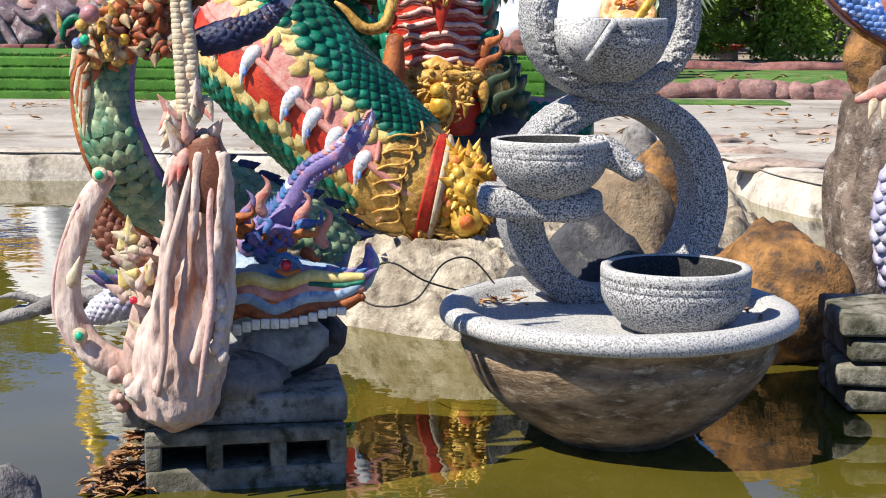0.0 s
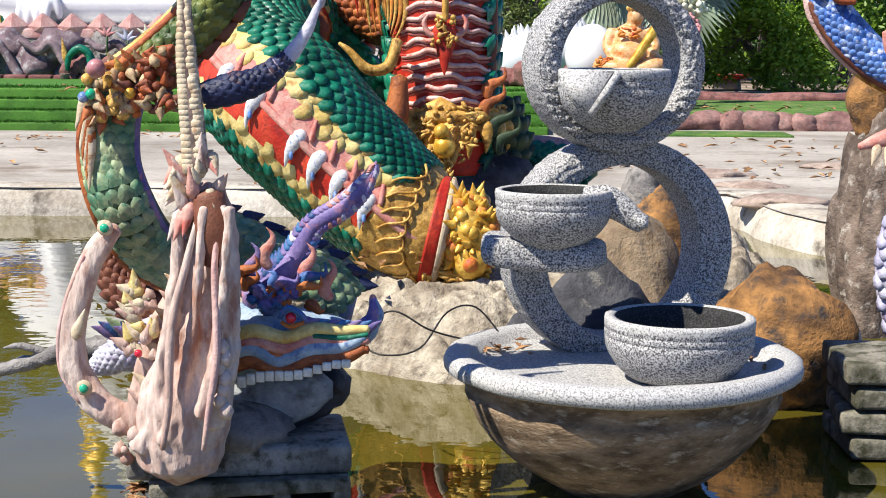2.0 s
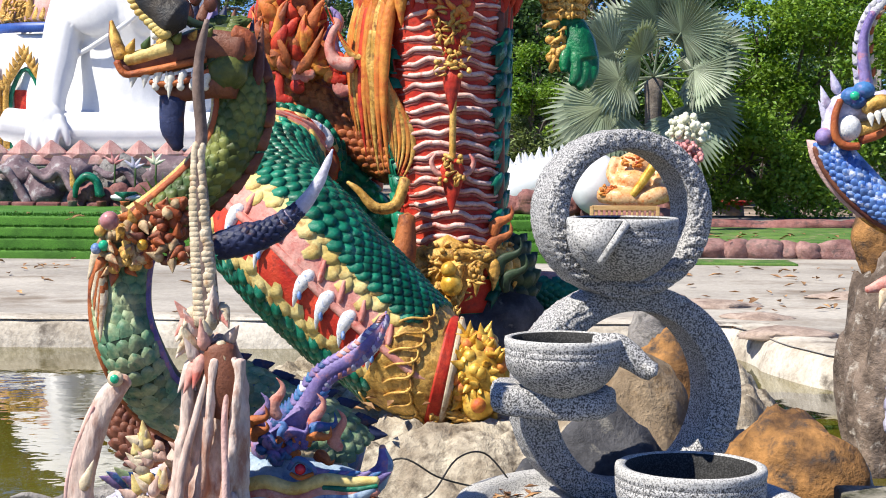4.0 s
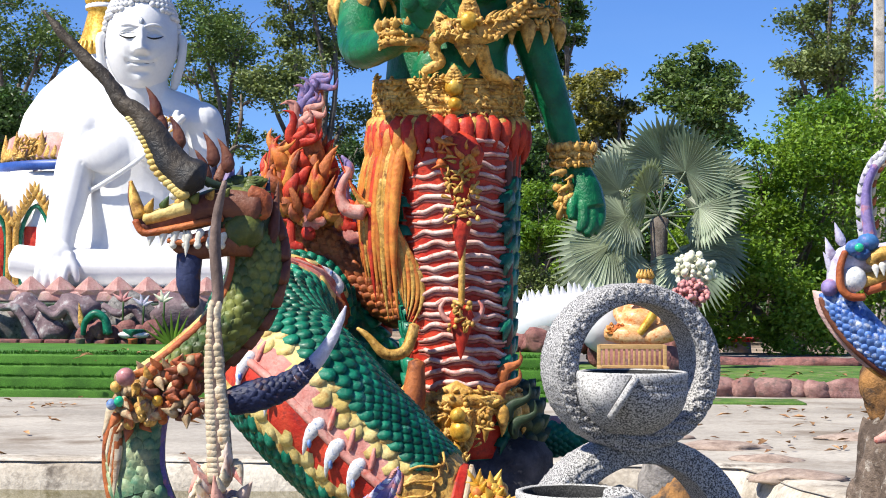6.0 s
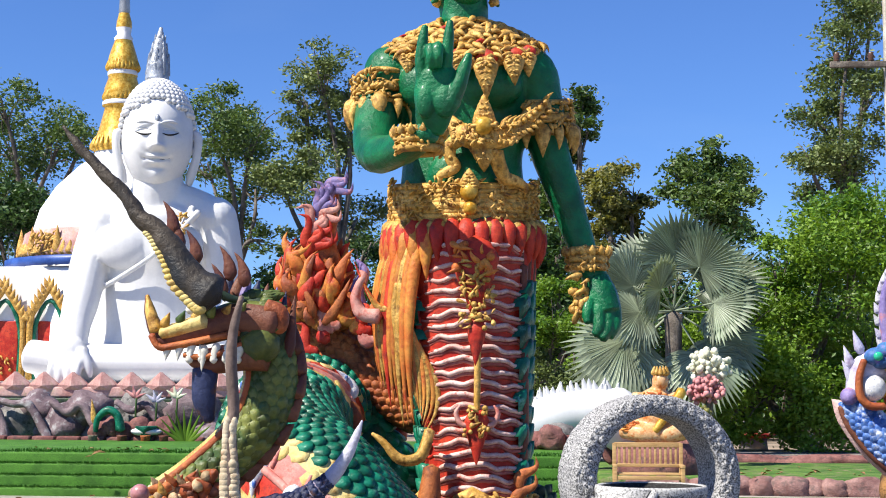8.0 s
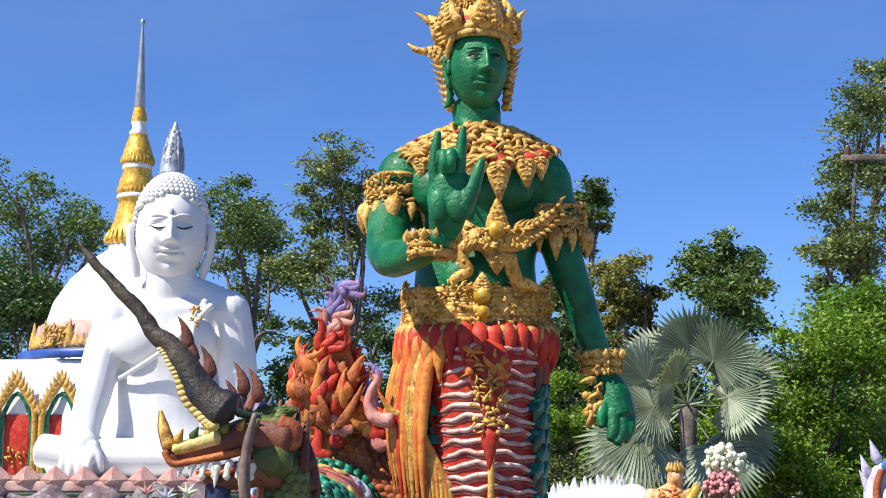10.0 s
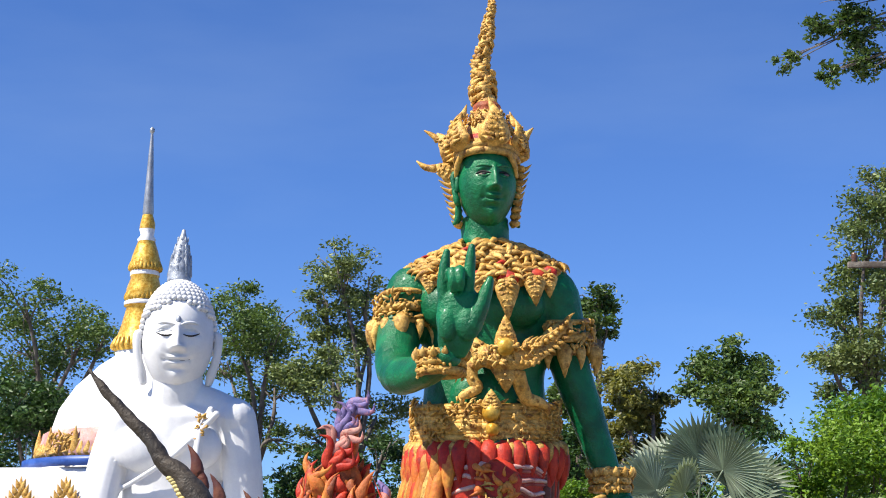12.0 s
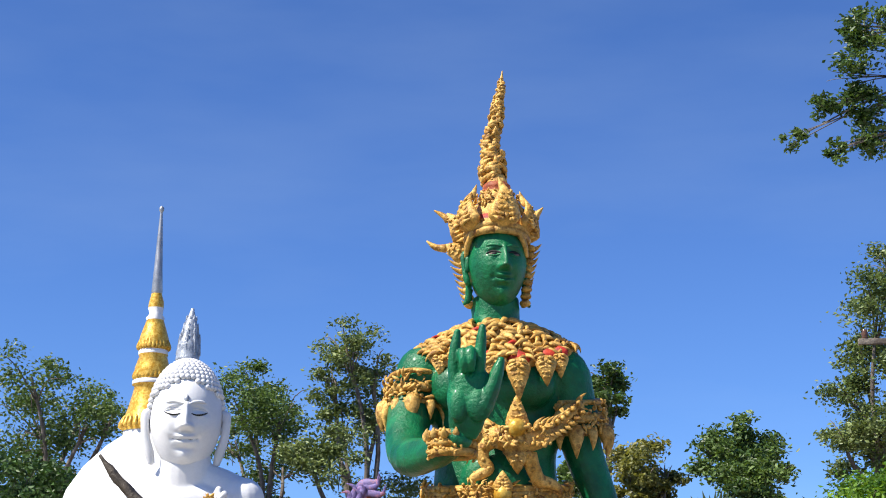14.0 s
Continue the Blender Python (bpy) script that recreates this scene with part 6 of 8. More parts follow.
    s.tube([(-0.4, 2.79, 1.27, 0.02), (-0.375, 2.79, 1.262, 0.018), (-0.372, 2.79, 1.235, 0.013), (-0.39, 2.785, 1.225, 0.006)], RUST, 10, 4)
    s.ball((-0.41, 2.785, 1.2), (0.04, 0.03, 0.035), OLIVE, 14, 8, rough=0.15)
    # long stem with beads running down in front
    td = [(-0.422, 2.66, 1.286, 0.005), (-0.436, 2.66, 1.223, 0.009), (-0.439, 2.66, 1.16, 0.011), (-0.433, 2.66, 1.077, 0.011), (-0.439, 2.66, 1.036, 0.012), (-0.436, 2.66, 0.934, 0.018), (-0.429, 2.66, 0.841, 0.021), (-0.422, 2.66, 0.737, 0.023)]
    ft = s.tube(td, BROWNGREY, 10, 5)
    for i, (c, t, nn, bb, r) in enumerate(ft):
        if c.z < 1.06:
            for q in (0.0, 0.5):
                cc = c + (ft[min(i + 1, len(ft) - 1)][0] - c) * q
                for a in (-38 + 6 * math.sin(i * 3.1), 36):
                    d = nn * math.cos(radians(a)) + bb * math.sin(radians(a))
                    s.ball(cc + d * r * 0.75, (r * 0.66, r * 0.5, 0.0115 + 0.002 * math.sin(i * 1.7 + a)), CREAM, 8, 5)
    # flared bracket at the foot of the stem
    for i in range(26):
        a = rnd.uniform(-1.5, 1.5)
        b = Vector((-0.42 + 0.035 * math.sin(a), 2.68 - 0.03 * math.cos(a), rnd.uniform(0.66, 0.78)))
        s.flame(b, b + Vector((0.03 * math.sin(a), -0.02, rnd.choice((-1, 1)) * rnd.uniform(0.03, 0.06))), 0.014, rnd.choice((CREAM, PINK, PALEPINK)), flat=0.7, seg=6, steps=2)
    # faded pink stem, folds and the open loop
    g = Shape(PALEPINK)
    for q, rr in (([(-0.416, 2.7, 0.695, 0.036), (-0.409, 2.7, 0.632, 0.048), (-0.407, 2.7, 0.526, 0.055), (-0.427, 2.7, 0.396, 0.07), (-0.46, 2.7, 0.286, 0.091), (-0.475, 2.7, 0.198, 0.086), (-0.478, 2.7, 0.159, 0.076)], 0.006), ([(-0.432, 2.75, 0.616, 0.021), (-0.475, 2.75, 0.496, 0.03), (-0.527, 2.75, 0.385, 0.033), (-0.558, 2.75, 0.251, 0.029), (-0.549, 2.75, 0.172, 0.018)], 0.005), ([(-0.379, 2.65, 0.669, 0.014), (-0.361, 2.65, 0.513, 0.017), (-0.367, 2.65, 0.407, 0.021), (-0.38, 2.65, 0.342, 0.025), (-0.395, 2.65, 0.256, 0.019)], 0.006), ([(-0.606, 2.76, 0.613, 0.017), (-0.646, 2.76, 0.563, 0.024), (-0.676, 2.76, 0.492, 0.026), (-0.697, 2.76, 0.414, 0.028), (-0.693, 2.76, 0.336, 0.031), (-0.657, 2.76, 0.275, 0.031), (-0.606, 2.76, 0.242, 0.031), (-0.556, 2.76, 0.224, 0.029)], 0.002)):
        g.tube(q, PALEPINK, 24, 8, 0.75, rough=rr, freq=30)
    g.tube([(p[0] + 0.05, p[1] - 0.01, p[2], p[3]) for p in [(-0.406, 2.64, 0.669, 0.01), (-0.422, 2.64, 0.503, 0.01), (-0.44, 2.64, 0.386, 0.013), (-0.464, 2.64, 0.278, 0.013), (-0.492, 2.64, 0.224, 0.015)][:4]], PALEPINK, 12, 6, rough=0.004, freq=40)
    g.tube([(p[0] - 0.05, p[1] + 0.02, p[2] - 0.02, p[3] * 1.4) for p in [(-0.406, 2.64, 0.669, 0.01), (-0.422, 2.64, 0.503, 0.01), (-0.44, 2.64, 0.386, 0.013), (-0.464, 2.64, 0.278, 0.013), (-0.492, 2.64, 0.224, 0.015)]], PALEPINK, 12, 6, rough=0.005, freq=40)
    g.tube([(-0.406, 2.64, 0.669, 0.01), (-0.422, 2.64, 0.503, 0.01), (-0.44, 2.64, 0.386, 0.013), (-0.464, 2.64, 0.278, 0.013), (-0.492, 2.64, 0.224, 0.015)], PALEPINK, 12, 6, rough=0.004, freq=40)
    v, f = g.fused(0.004, 2)
    v = [p + Vector((0, -0.004 * noise.fractal(Vector((p.x * 45, p.y * 45, p.z * 9)), 0.8, 2, 3) + 0.004 * (0.5 - abs(noise.noise(Vector((p.x * 38 + p.z * 9, 3, p.z * 5)))) * 2) * max(0.0, min(1.0, (p.x + 0.6) * 20)), 0)) for p in v]
    s.add(v, f, PALEPINK)
    # cords and rust-lined seams down the folds, fins on the outer edge, a cream ruff at the foot
    for x0, x1, m2, r in ((-0.375, -0.4, ROSE, 0.006), (-0.43, -0.49, PALEPINK, 0.007)):
        s.tube([(x0 + (x1 - x0) * u + 0.008 * math.sin(u * 7 + x0 * 40), 2.645 - 0.035 * u - 0.01 * math.sin(u * 3.1), 0.64 - 0.42 * u, r * (0.7 + 0.6 * math.sin(u * 3.1))) for u in (0, 0.2, 0.4, 0.6, 0.8, 1.0)], m2, 8, 4)
    for i in range(11):
        z = 0.6 - 0.032 * i
        x = -0.445 - 0.011 * i
        s.flame((x + 0.012, 2.72, z), (x - 0.022, 2.71, z + 0.03), 0.013, (PALEPINK, CREAM)[i % 2], flat=0.6, seg=6, steps=2)
    s.tube([(-0.4, 2.655, 0.69, 0.03), (-0.395, 2.65, 0.63, 0.034), (-0.392, 2.655, 0.56, 0.02)], MAROON, 12, 4, 0.6)
    for i in range(7):
        s.ball((-0.374 + 0.007 * math.sin(i * 2.3), 2.63, 0.41 - 0.02 * i), (0.014, 0.012, 0.017), PALEPINK, 10, 6, rough=0.35)
    lp = [(-0.606, 2.76, 0.613, 0.017), (-0.646, 2.76, 0.563, 0.024), (-0.676, 2.76, 0.492, 0.026), (-0.697, 2.76, 0.414, 0.028), (-0.693, 2.76, 0.336, 0.031), (-0.657, 2.76, 0.275, 0.031), (-0.606, 2.76, 0.242, 0.031), (-0.556, 2.76, 0.224, 0.029)]
    s.tube([(p[0] - p[3] * 0.75, p[1] - 0.012, p[2] - 0.004, 0.005) for p in lp[1:6]], ROSE, 6, 5)
    s.flame((-0.685, 2.74, 0.4), (-0.66, 2.73, 0.46), 0.012, CREAM)
    for x, z, m2, y in ((-0.665, 0.305, GEMGREEN, 2.728), (-0.62, 0.615, GEMGREEN, 2.74)):
        s.ball((x, y, z), (0.016, 0.006, 0.016), CREAM, 12, 6)
        s.ball((x, y - 0.006, z), (0.009, 0.006, 0.009), m2, 12, 6)
    for i in range(26):
        b = Vector((-0.55 + rnd.uniform(-0.02, 0.03), 2.7, rnd.uniform(0.38, 0.5)))
        s.flame(b, b + Vector((rnd.uniform(-0.04, 0.02), -0.01, rnd.uniform(-0.02, 0.05))), 0.014, rnd.choice((CREAM, YELLOW, PALEPINK)), flat=0.7, seg=6, steps=2)
    s.ball((-0.545, 2.68, 0.385), 0.008, GEMRED, 8, 6)
    for i in range(40):
        b = Vector((-0.48 + rnd.gauss(0, 0.05), 2.64 + rnd.uniform(0, 0.04), 0.17 + rnd.uniform(0, 0.07)))
        s.ball(b + Vector((0, 0.03, 0)), rnd.uniform(0.008, 0.018), PALEPINK, 8, 6, rough=0.3)
    fg = s.tube([(-0.55, 2.98, 0.401, 0.045), (-0.638, 2.98, 0.436, 0.042), (-0.678, 2.98, 0.506, 0.035), (-0.664, 2.98, 0.565, 0.026)], DARKGREEN, 16, 5)
    s.scales(fg, MAROON, -80, 80, 5, 1.1, 0.4)
    fg = s.tube([(-0.536, 2.92, 0.377, 0.046), (-0.607, 2.92, 0.352, 0.042), (-0.666, 2.92, 0.322, 0.03), (-0.702, 2.92, 0.303, 0.016)], ROCK_GREY, 16, 5)
    s.scales(fg, LILAC, -80, 80, 6, 1.1, 0.4)
    for i in range(8):
        s.flame((-0.64 + 0.01 * i, 2.88, 0.38), (-0.69 + 0.015 * i, 2.86, 0.4 + 0.01 * (i % 3)), 0.016, (PURPLE, BLUE, SCALEGREEN)[i % 3])
    # dark blue tusk fin
    tf = s.tube([(-0.445, 2.85, 0.863, 0.027), (-0.394, 2.85, 0.877, 0.031), (-0.338, 2.85, 0.895, 0.026), (-0.283, 2.85, 0.939, 0.016), (-0.249, 2.85, 0.985, 0.012), (-0.231, 2.85, 1.023, 0.008), (-0.219, 2.85, 1.054, 0.002)][:4], NAVY, 12, 5, 0.6)
    s.scales(tf, NAVY, -70, 70, 4, 1.0, 0.1)
    s.tube([(-0.445, 2.85, 0.863, 0.027), (-0.394, 2.85, 0.877, 0.031), (-0.338, 2.85, 0.895, 0.026), (-0.283, 2.85, 0.939, 0.016), (-0.249, 2.85, 0.985, 0.012), (-0.231, 2.85, 1.023, 0.008), (-0.219, 2.85, 1.054, 0.002)][2:], LILAC, 12, 5, 0.7)
    return s.thing("naga_statue", "weathered naga sculpture, green scales, long horn, faded pink stem", "statue")


build_naga()


JAW = mat("pale_grey_jaw_paint", (0.2, 0.22, 0.24), (0.4, 0.42, 0.42), 0.6, 8, 0.4, 70, stain=(0.12, 0.11, 0.11), amount=0.4)


def build_blue_dragon():
    s = Shape(BLUE)
    fn = s.tube([(-0.515, 3, 0.565, 0.064), (-0.433, 3, 0.542, 0.073), (-0.351, 3, 0.496, 0.077), (-0.269, 3, 0.462, 0.082), (-0.21, 3, 0.415, 0.073)], BLUE, 22, 5)
    s.scales(fn, SCALEGREEN, 0, -120, 6, 1.1, 0.25)
    s.scales(fn, CREAM, 60, 0, 4, 1.1, 0.25)
    for i in range(3, len(fn), 2):
        c, t, nn, bb, r = fn[i]
        s.flame(c - bb * r * 0.9, c - bb * r * 1.3 + t * 0.04, 0.018, NAVY, flat=0.5)
    s.tube([(-0.411, 2.88, 0.363, 0.085), (-0.342, 2.88, 0.376, 0.079), (-0.274, 2.88, 0.382, 0.059), (-0.211, 2.88, 0.383, 0.045), (-0.148, 2.88, 0.39, 0.027), (-0.12, 2.88, 0.425, 0.017), (-0.123, 2.88, 0.464, 0.007)], SKYPAINT, 20, 6, 0.85, rough=0.004, freq=20)
    s.ball([(-0.411, 2.88, 0.363, 0.085), (-0.342, 2.88, 0.376, 0.079), (-0.274, 2.88, 0.382, 0.059), (-0.211, 2.88, 0.383, 0.045), (-0.148, 2.88, 0.39, 0.027), (-0.12, 2.88, 0.425, 0.017), (-0.123, 2.88, 0.464, 0.007)][6][:3], 0.007, PINK, 10, 8)
    s.tube([(-0.411, 2.88, 0.363, 0.085), (-0.342, 2.88, 0.376, 0.079), (-0.274, 2.88, 0.382, 0.059), (-0.211, 2.88, 0.383, 0.045), (-0.148, 2.88, 0.39, 0.027), (-0.12, 2.88, 0.425, 0.017), (-0.123, 2.88, 0.464, 0.007)][4:], PURPLE, 12, 5)
    for q, m2, dz in (([(-0.401, 2.8, 0.333, 0.02), (-0.35, 2.8, 0.351, 0.024), (-0.295, 2.8, 0.335, 0.022), (-0.233, 2.8, 0.353, 0.024), (-0.172, 2.8, 0.359, 0.02), (-0.128, 2.8, 0.383, 0.013)], RUST, 0), ([(-0.401, 2.8, 0.333, 0.02), (-0.35, 2.8, 0.351, 0.024), (-0.295, 2.8, 0.335, 0.022), (-0.233, 2.8, 0.353, 0.024), (-0.172, 2.8, 0.359, 0.02), (-0.128, 2.8, 0.383, 0.013)], SKYPAINT, 0.022), ([(-0.4, 2.8, 0.372, 0.018), (-0.344, 2.8, 0.385, 0.02), (-0.283, 2.8, 0.38, 0.018), (-0.227, 2.8, 0.394, 0.018), (-0.172, 2.8, 0.391, 0.015), (-0.122, 2.8, 0.399, 0.011)], PINK, 0), ([(-0.4, 2.8, 0.372, 0.018), (-0.344, 2.8, 0.385, 0.02), (-0.283, 2.8, 0.38, 0.018), (-0.227, 2.8, 0.394, 0.018), (-0.172, 2.8, 0.391, 0.015), (-0.122, 2.8, 0.399, 0.011)], YELLOW, 0.022), ([(-0.4, 2.8, 0.372, 0.018), (-0.344, 2.8, 0.385, 0.02), (-0.283, 2.8, 0.38, 0.018), (-0.227, 2.8, 0.394, 0.018), (-0.172, 2.8, 0.391, 0.015), (-0.122, 2.8, 0.399, 0.011)], RUST, -0.018)):
        s.tube([(p[0], p[1] - 0.012, p[2] + dz + 0.004 * math.sin(p[0] * 70), p[3] * 0.75) for p in q], m2, 12, 6)
    s.tube([(p[0], p[1] - 0.018, p[2] + 0.01, p[3] * 0.4) for p in [(-0.4, 2.8, 0.372, 0.018), (-0.344, 2.8, 0.385, 0.02), (-0.283, 2.8, 0.38, 0.018), (-0.227, 2.8, 0.394, 0.018), (-0.172, 2.8, 0.391, 0.015), (-0.122, 2.8, 0.399, 0.011)][3:]], TEAL, 10, 6)
    a, b = (Vector(p[:3]) for p in [(-0.367, 2.77, 0.317, 0.01), (-0.135, 2.77, 0.36, 0.008)])
    for i in range(12):
        p = a.lerp(b, i / 11 * 0.88) + Vector((0, 0, -0.004 + 0.004 * math.sin(i * 0.8)))
        s.box(p, (0.0175, 0.012, 0.022 - 0.0006 * i), TOOTH, bev=0.003)
    s.tube([(-0.417, 2.9, 0.242, 0.069), (-0.348, 2.9, 0.237, 0.064), (-0.278, 2.9, 0.256, 0.048), (-0.22, 2.9, 0.281, 0.03)], JAW, 18, 5, 0.8, rough=0.004)
    s.tube([(-0.351, 2.98, 0.189, 0.047), (-0.268, 2.98, 0.239, 0.052), (-0.196, 2.98, 0.27, 0.038)], ROCK_DARK, 14, 5, rough=0.02, freq=18)
    s.ball((-0.4, 2.86, 0.2), (0.12, 0.1, 0.06), ROCK_GREY, 16, 10, rough=0.2)
    s.ball([(-0.268, 2.76, 0.443, 0.01)][0][:3], 0.011, GEMRED, 12, 8)
    e = Vector([(-0.268, 2.76, 0.443, 0.01)][0][:3])
    s.tube([(*(e + Vector((-0.022, -0.002, 0.0))), 0.005), (*(e + Vector((-0.005, -0.004, 0.02))), 0.007), (*(e + Vector((0.02, -0.002, 0.008))), 0.006), (*(e + Vector((0.03, 0, -0.006))), 0.004)], BLUE, 8, 4)
    s.tube([(*(e + Vector((-0.018, -0.002, -0.008))), 0.004), (*(e + Vector((0.0, -0.004, -0.016))), 0.005), (*(e + Vector((0.025, -0.002, -0.008))), 0.004)], ORANGE, 8, 4)
    cr = s.tube([(p[0], p[1], p[2], p[3] * 0.72) for p in [(-0.371, 2.86, 0.458, 0.034), (-0.314, 2.86, 0.493, 0.038), (-0.274, 2.86, 0.55, 0.027), (-0.24, 2.86, 0.607, 0.021), (-0.19, 2.86, 0.64, 0.021), (-0.15, 2.86, 0.674, 0.018), (-0.123, 2.86, 0.713, 0.01), (-0.114, 2.86, 0.738, 0.002)]], PURPLE, 14, 6, 0.7)
    rnd = random.Random(8)
    for i in range(0, len(cr) - 3):
        c, t, nn, bb, r = cr[i]
        for sg in (-1, 1):
            s.flame(c + bb * r * 0.7 * sg, c + bb * r * sg * 1.7 + t * r * 0.9, 0.011 + r * 0.15, rnd.choice((PURPLE, PURPLE, LILAC, PINK if i > 20 else BLUE)), flat=0.6, seg=6, steps=2)
    for i in range(22):
        b = Vector((rnd.uniform(-0.38, -0.24), 2.82, rnd.uniform(0.45, 0.5)))
        s.flame(b, b + Vector((rnd.uniform(-0.03, 0.05), -0.015, rnd.uniform(-0.01, 0.06))), 0.014, rnd.choice((BLUE, BLUE, PURPLE, BRIGHTBLUE, RUST)), flat=0.7, curl=0.2, seg=6, steps=2)
    for x, z in ((-0.35, 0.5), (-0.32, 0.53), (-0.24, 0.5), (-0.2, 0.47)):
        s.flame((x, 2.83, z), (x - 0.005, 2.82, z + 0.08), 0.014, (PINK, PURPLE)[int(x * 100) % 2], curl=0.15)
    for i in range(7):
        s.flame((-0.25 + 0.018 * i, 2.8, 0.425 - 0.003 * i), (-0.215 + 0.02 * i, 2.79, 0.435), 0.012, (PURPLE, BLUE)[i % 2], flat=0.6)
    return s.thing("dragon_head_statue", "blue and purple dragon head sculpture with white teeth", "statue")


build_blue_dragon()


# cement plinth on a hollow block under the naga
def build_blocks():
    blk = empty("hollow_block", (-0.37, 2.84, 0), "old grey hollow concrete block lying in the water", "block")
    s = Shape(CONCRETE_OLD)
    x0, x1, yf, yb, z0, z1 = -0.195, 0.195, -0.085, 0.1, -0.06, 0.118
    W = 0.02
    s.box((0, 0, z1 - 0.014), (x1 - x0, yb - yf, 0.03), CONCRETE_OLD, bev=0.006)
    s.part("top_face", blk)
    s = Shape(CONCRETE_OLD)
    s.box((0, 0.0, z0 + 0.045), (x1 - x0, yb - yf, 0.17 - 0.055), CONCRETE_OLD, bev=0.006)
    for x in (-0.18, -0.062, 0.062, 0.18):
        w = Shape(CONCRETE_OLD)
        w.box((x, 0, 0.075), (0.032, yb - yf - 0.004, 0.07), CONCRETE_OLD, bev=0.004)
        w.part("web", blk)
    w = Shape(CONCRETE_OLD)
    w.box((0, 0.07, 0.075), (0.36, 0.03, 0.07), CONCRETE_OLD, bev=0.002)
    w.part("back_wall", blk)
    s.part("lower_wall", blk)
    blk.rotation_euler = (0, 0, radians(14))
    s = Shape(CONCRETE)
    s.box((-0.4, 2.9, 0.15), (0.44, 0.26, 0.06), CONCRETE, rz=12, bev=0.012)
    s.box((-0.52, 2.84, 0.165), (0.16, 0.18, 0.1), CONCRETE_OLD, rz=20, bev=0.02)
    s.thing("cement_plinth", "rough cement slab under the naga sculpture", "plinth")


build_blocks()
leaf_litter("dry_leaves", [(-0.6, 2.73, 0.005, 0.03, 120), (-0.59, 2.75, 0.03, 0.025, 90), (-0.58, 2.76, 0.06, 0.02, 60), (-0.57, 2.77, 0.09, 0.015, 40)], "clump of brown leaves caught against the block", 0.02)


# ---- naga at the other side of the pond ----
CREST = mat("worn_grey_crest", (0.3, 0.3, 0.33), (0.52, 0.52, 0.52), 0.6, 10, 0.5, 90, stain=(0.3, 0.25, 0.42), amount=0.4, island=0.15)


def build_right_naga():
    s = Shape(BRIGHTBLUE)
    fr = s.tube([(1.178, 4, 0.847, 0.045), (1.103, 4, 0.884, 0.045), (1.043, 4, 0.925, 0.051), (0.983, 4, 0.981, 0.053), (0.935, 4, 1.04, 0.05), (0.914, 4, 1.085, 0.045)], BRIGHTBLUE, 20, 6, bands=())
    s.scales(fr, BRIGHTBLUE, -70, 40, 5, 1.15, 0.4)
    for i in range(0, len(fr) - 1):
        c, t, nn, bb, r = fr[i]
        a = radians(-95)
        d = nn * math.cos(a) + bb * math.sin(a)
        s.flame(c + d * r * 0.8 - t * 0.01, c + d * r * 1.25 + t * 0.03, 0.022, ROSE if i > 12 else GOLD, flat=0.6)
    s.tube([(*(q[0] + (q[2] * math.cos(radians(-70)) + q[3] * math.sin(radians(-70))) * q[4] * 1.03), 0.01) for q in fr[::3]], MAROON, 8, 3)
    s.tube([(0.915, 3.98, 1.085, 0.033), (0.932, 3.98, 1.153, 0.042), (0.961, 3.98, 1.175, 0.045), (1.005, 3.98, 1.175, 0.036), (1.056, 3.98, 1.205, 0.018)], LILAC, 16, 5)
    s.ball([(0.949, 3.95, 1.118, 0.036)][0][:3], (0.036, 0.03, 0.036), WHITEBLUE, 14, 10)
    s.tube([(0.925, 3.93, 1.19, 0.009), (0.912, 3.93, 1.15, 0.01), (0.913, 3.93, 1.1, 0.011), (0.935, 3.93, 1.072, 0.011), (0.975, 3.93, 1.07, 0.01)], RUST, 8, 4)
    s.tube([(0.973, 3.96, 1.108, 0.021), (1.017, 3.96, 1.123, 0.021), (1.053, 3.96, 1.145, 0.015)], GOLD, 12, 4)
    s.tube([(p[0] + 0.01, p[1] - 0.01, p[2] - 0.022, p[3] * 0.6) for p in [(0.973, 3.96, 1.108, 0.021), (1.017, 3.96, 1.123, 0.021), (1.053, 3.96, 1.145, 0.015)]], RUST, 10, 4)
    s.tube([(0.99, 3.94, 1.165, 0.02), (1.02, 3.93, 1.185, 0.02), (1.06, 3.93, 1.19, 0.016), (1.09, 3.93, 1.215, 0.012)], GOLD, 10, 4)
    for i in range(5):
        x = 1.0 + 0.018 * i
        s.flame((x, 3.92, 1.155 + 0.006 * i), (x + 0.004, 3.915, 1.12 + 0.006 * i), 0.01, TOOTH)
    for x, z, m2, q in ((0.955, 1.2, BLUE, 0.03), (0.985, 1.215, BLUE, 0.03), (0.97, 1.185, BLUE, 0.024)):
        s.ball((x, 3.935, z), (q, 0.025, q * 0.8), m2, 12, 8)
    s.ball((0.958, 3.912, 1.2), (0.013, 0.008, 0.012), GEMGREEN, 10, 6)
    for x, z, dx in ((0.905, 1.13, -0.03), (0.9, 1.17, -0.02), (0.925, 1.21, -0.02)):
        s.flame((x, 3.97, z), (x + dx, 3.97, z + 0.06), 0.014, LILAC, flat=0.6)
    s.ball((0.89, 3.96, 1.095), 0.024, PURPLE, 12, 8)
    cr = s.tube([(*p[:3], p[3] * 0.75) for p in [(1.005, 4, 1.228, 0.027), (0.995, 4, 1.303, 0.024), (0.998, 4, 1.37, 0.018), (1.019, 4, 1.422, 0.018), (1.048, 4, 1.455, 0.013), (1.065, 4, 1.511, 0.009), (1.061, 4, 1.653, 0.008)]], CREST, 12, 5, 0.7)
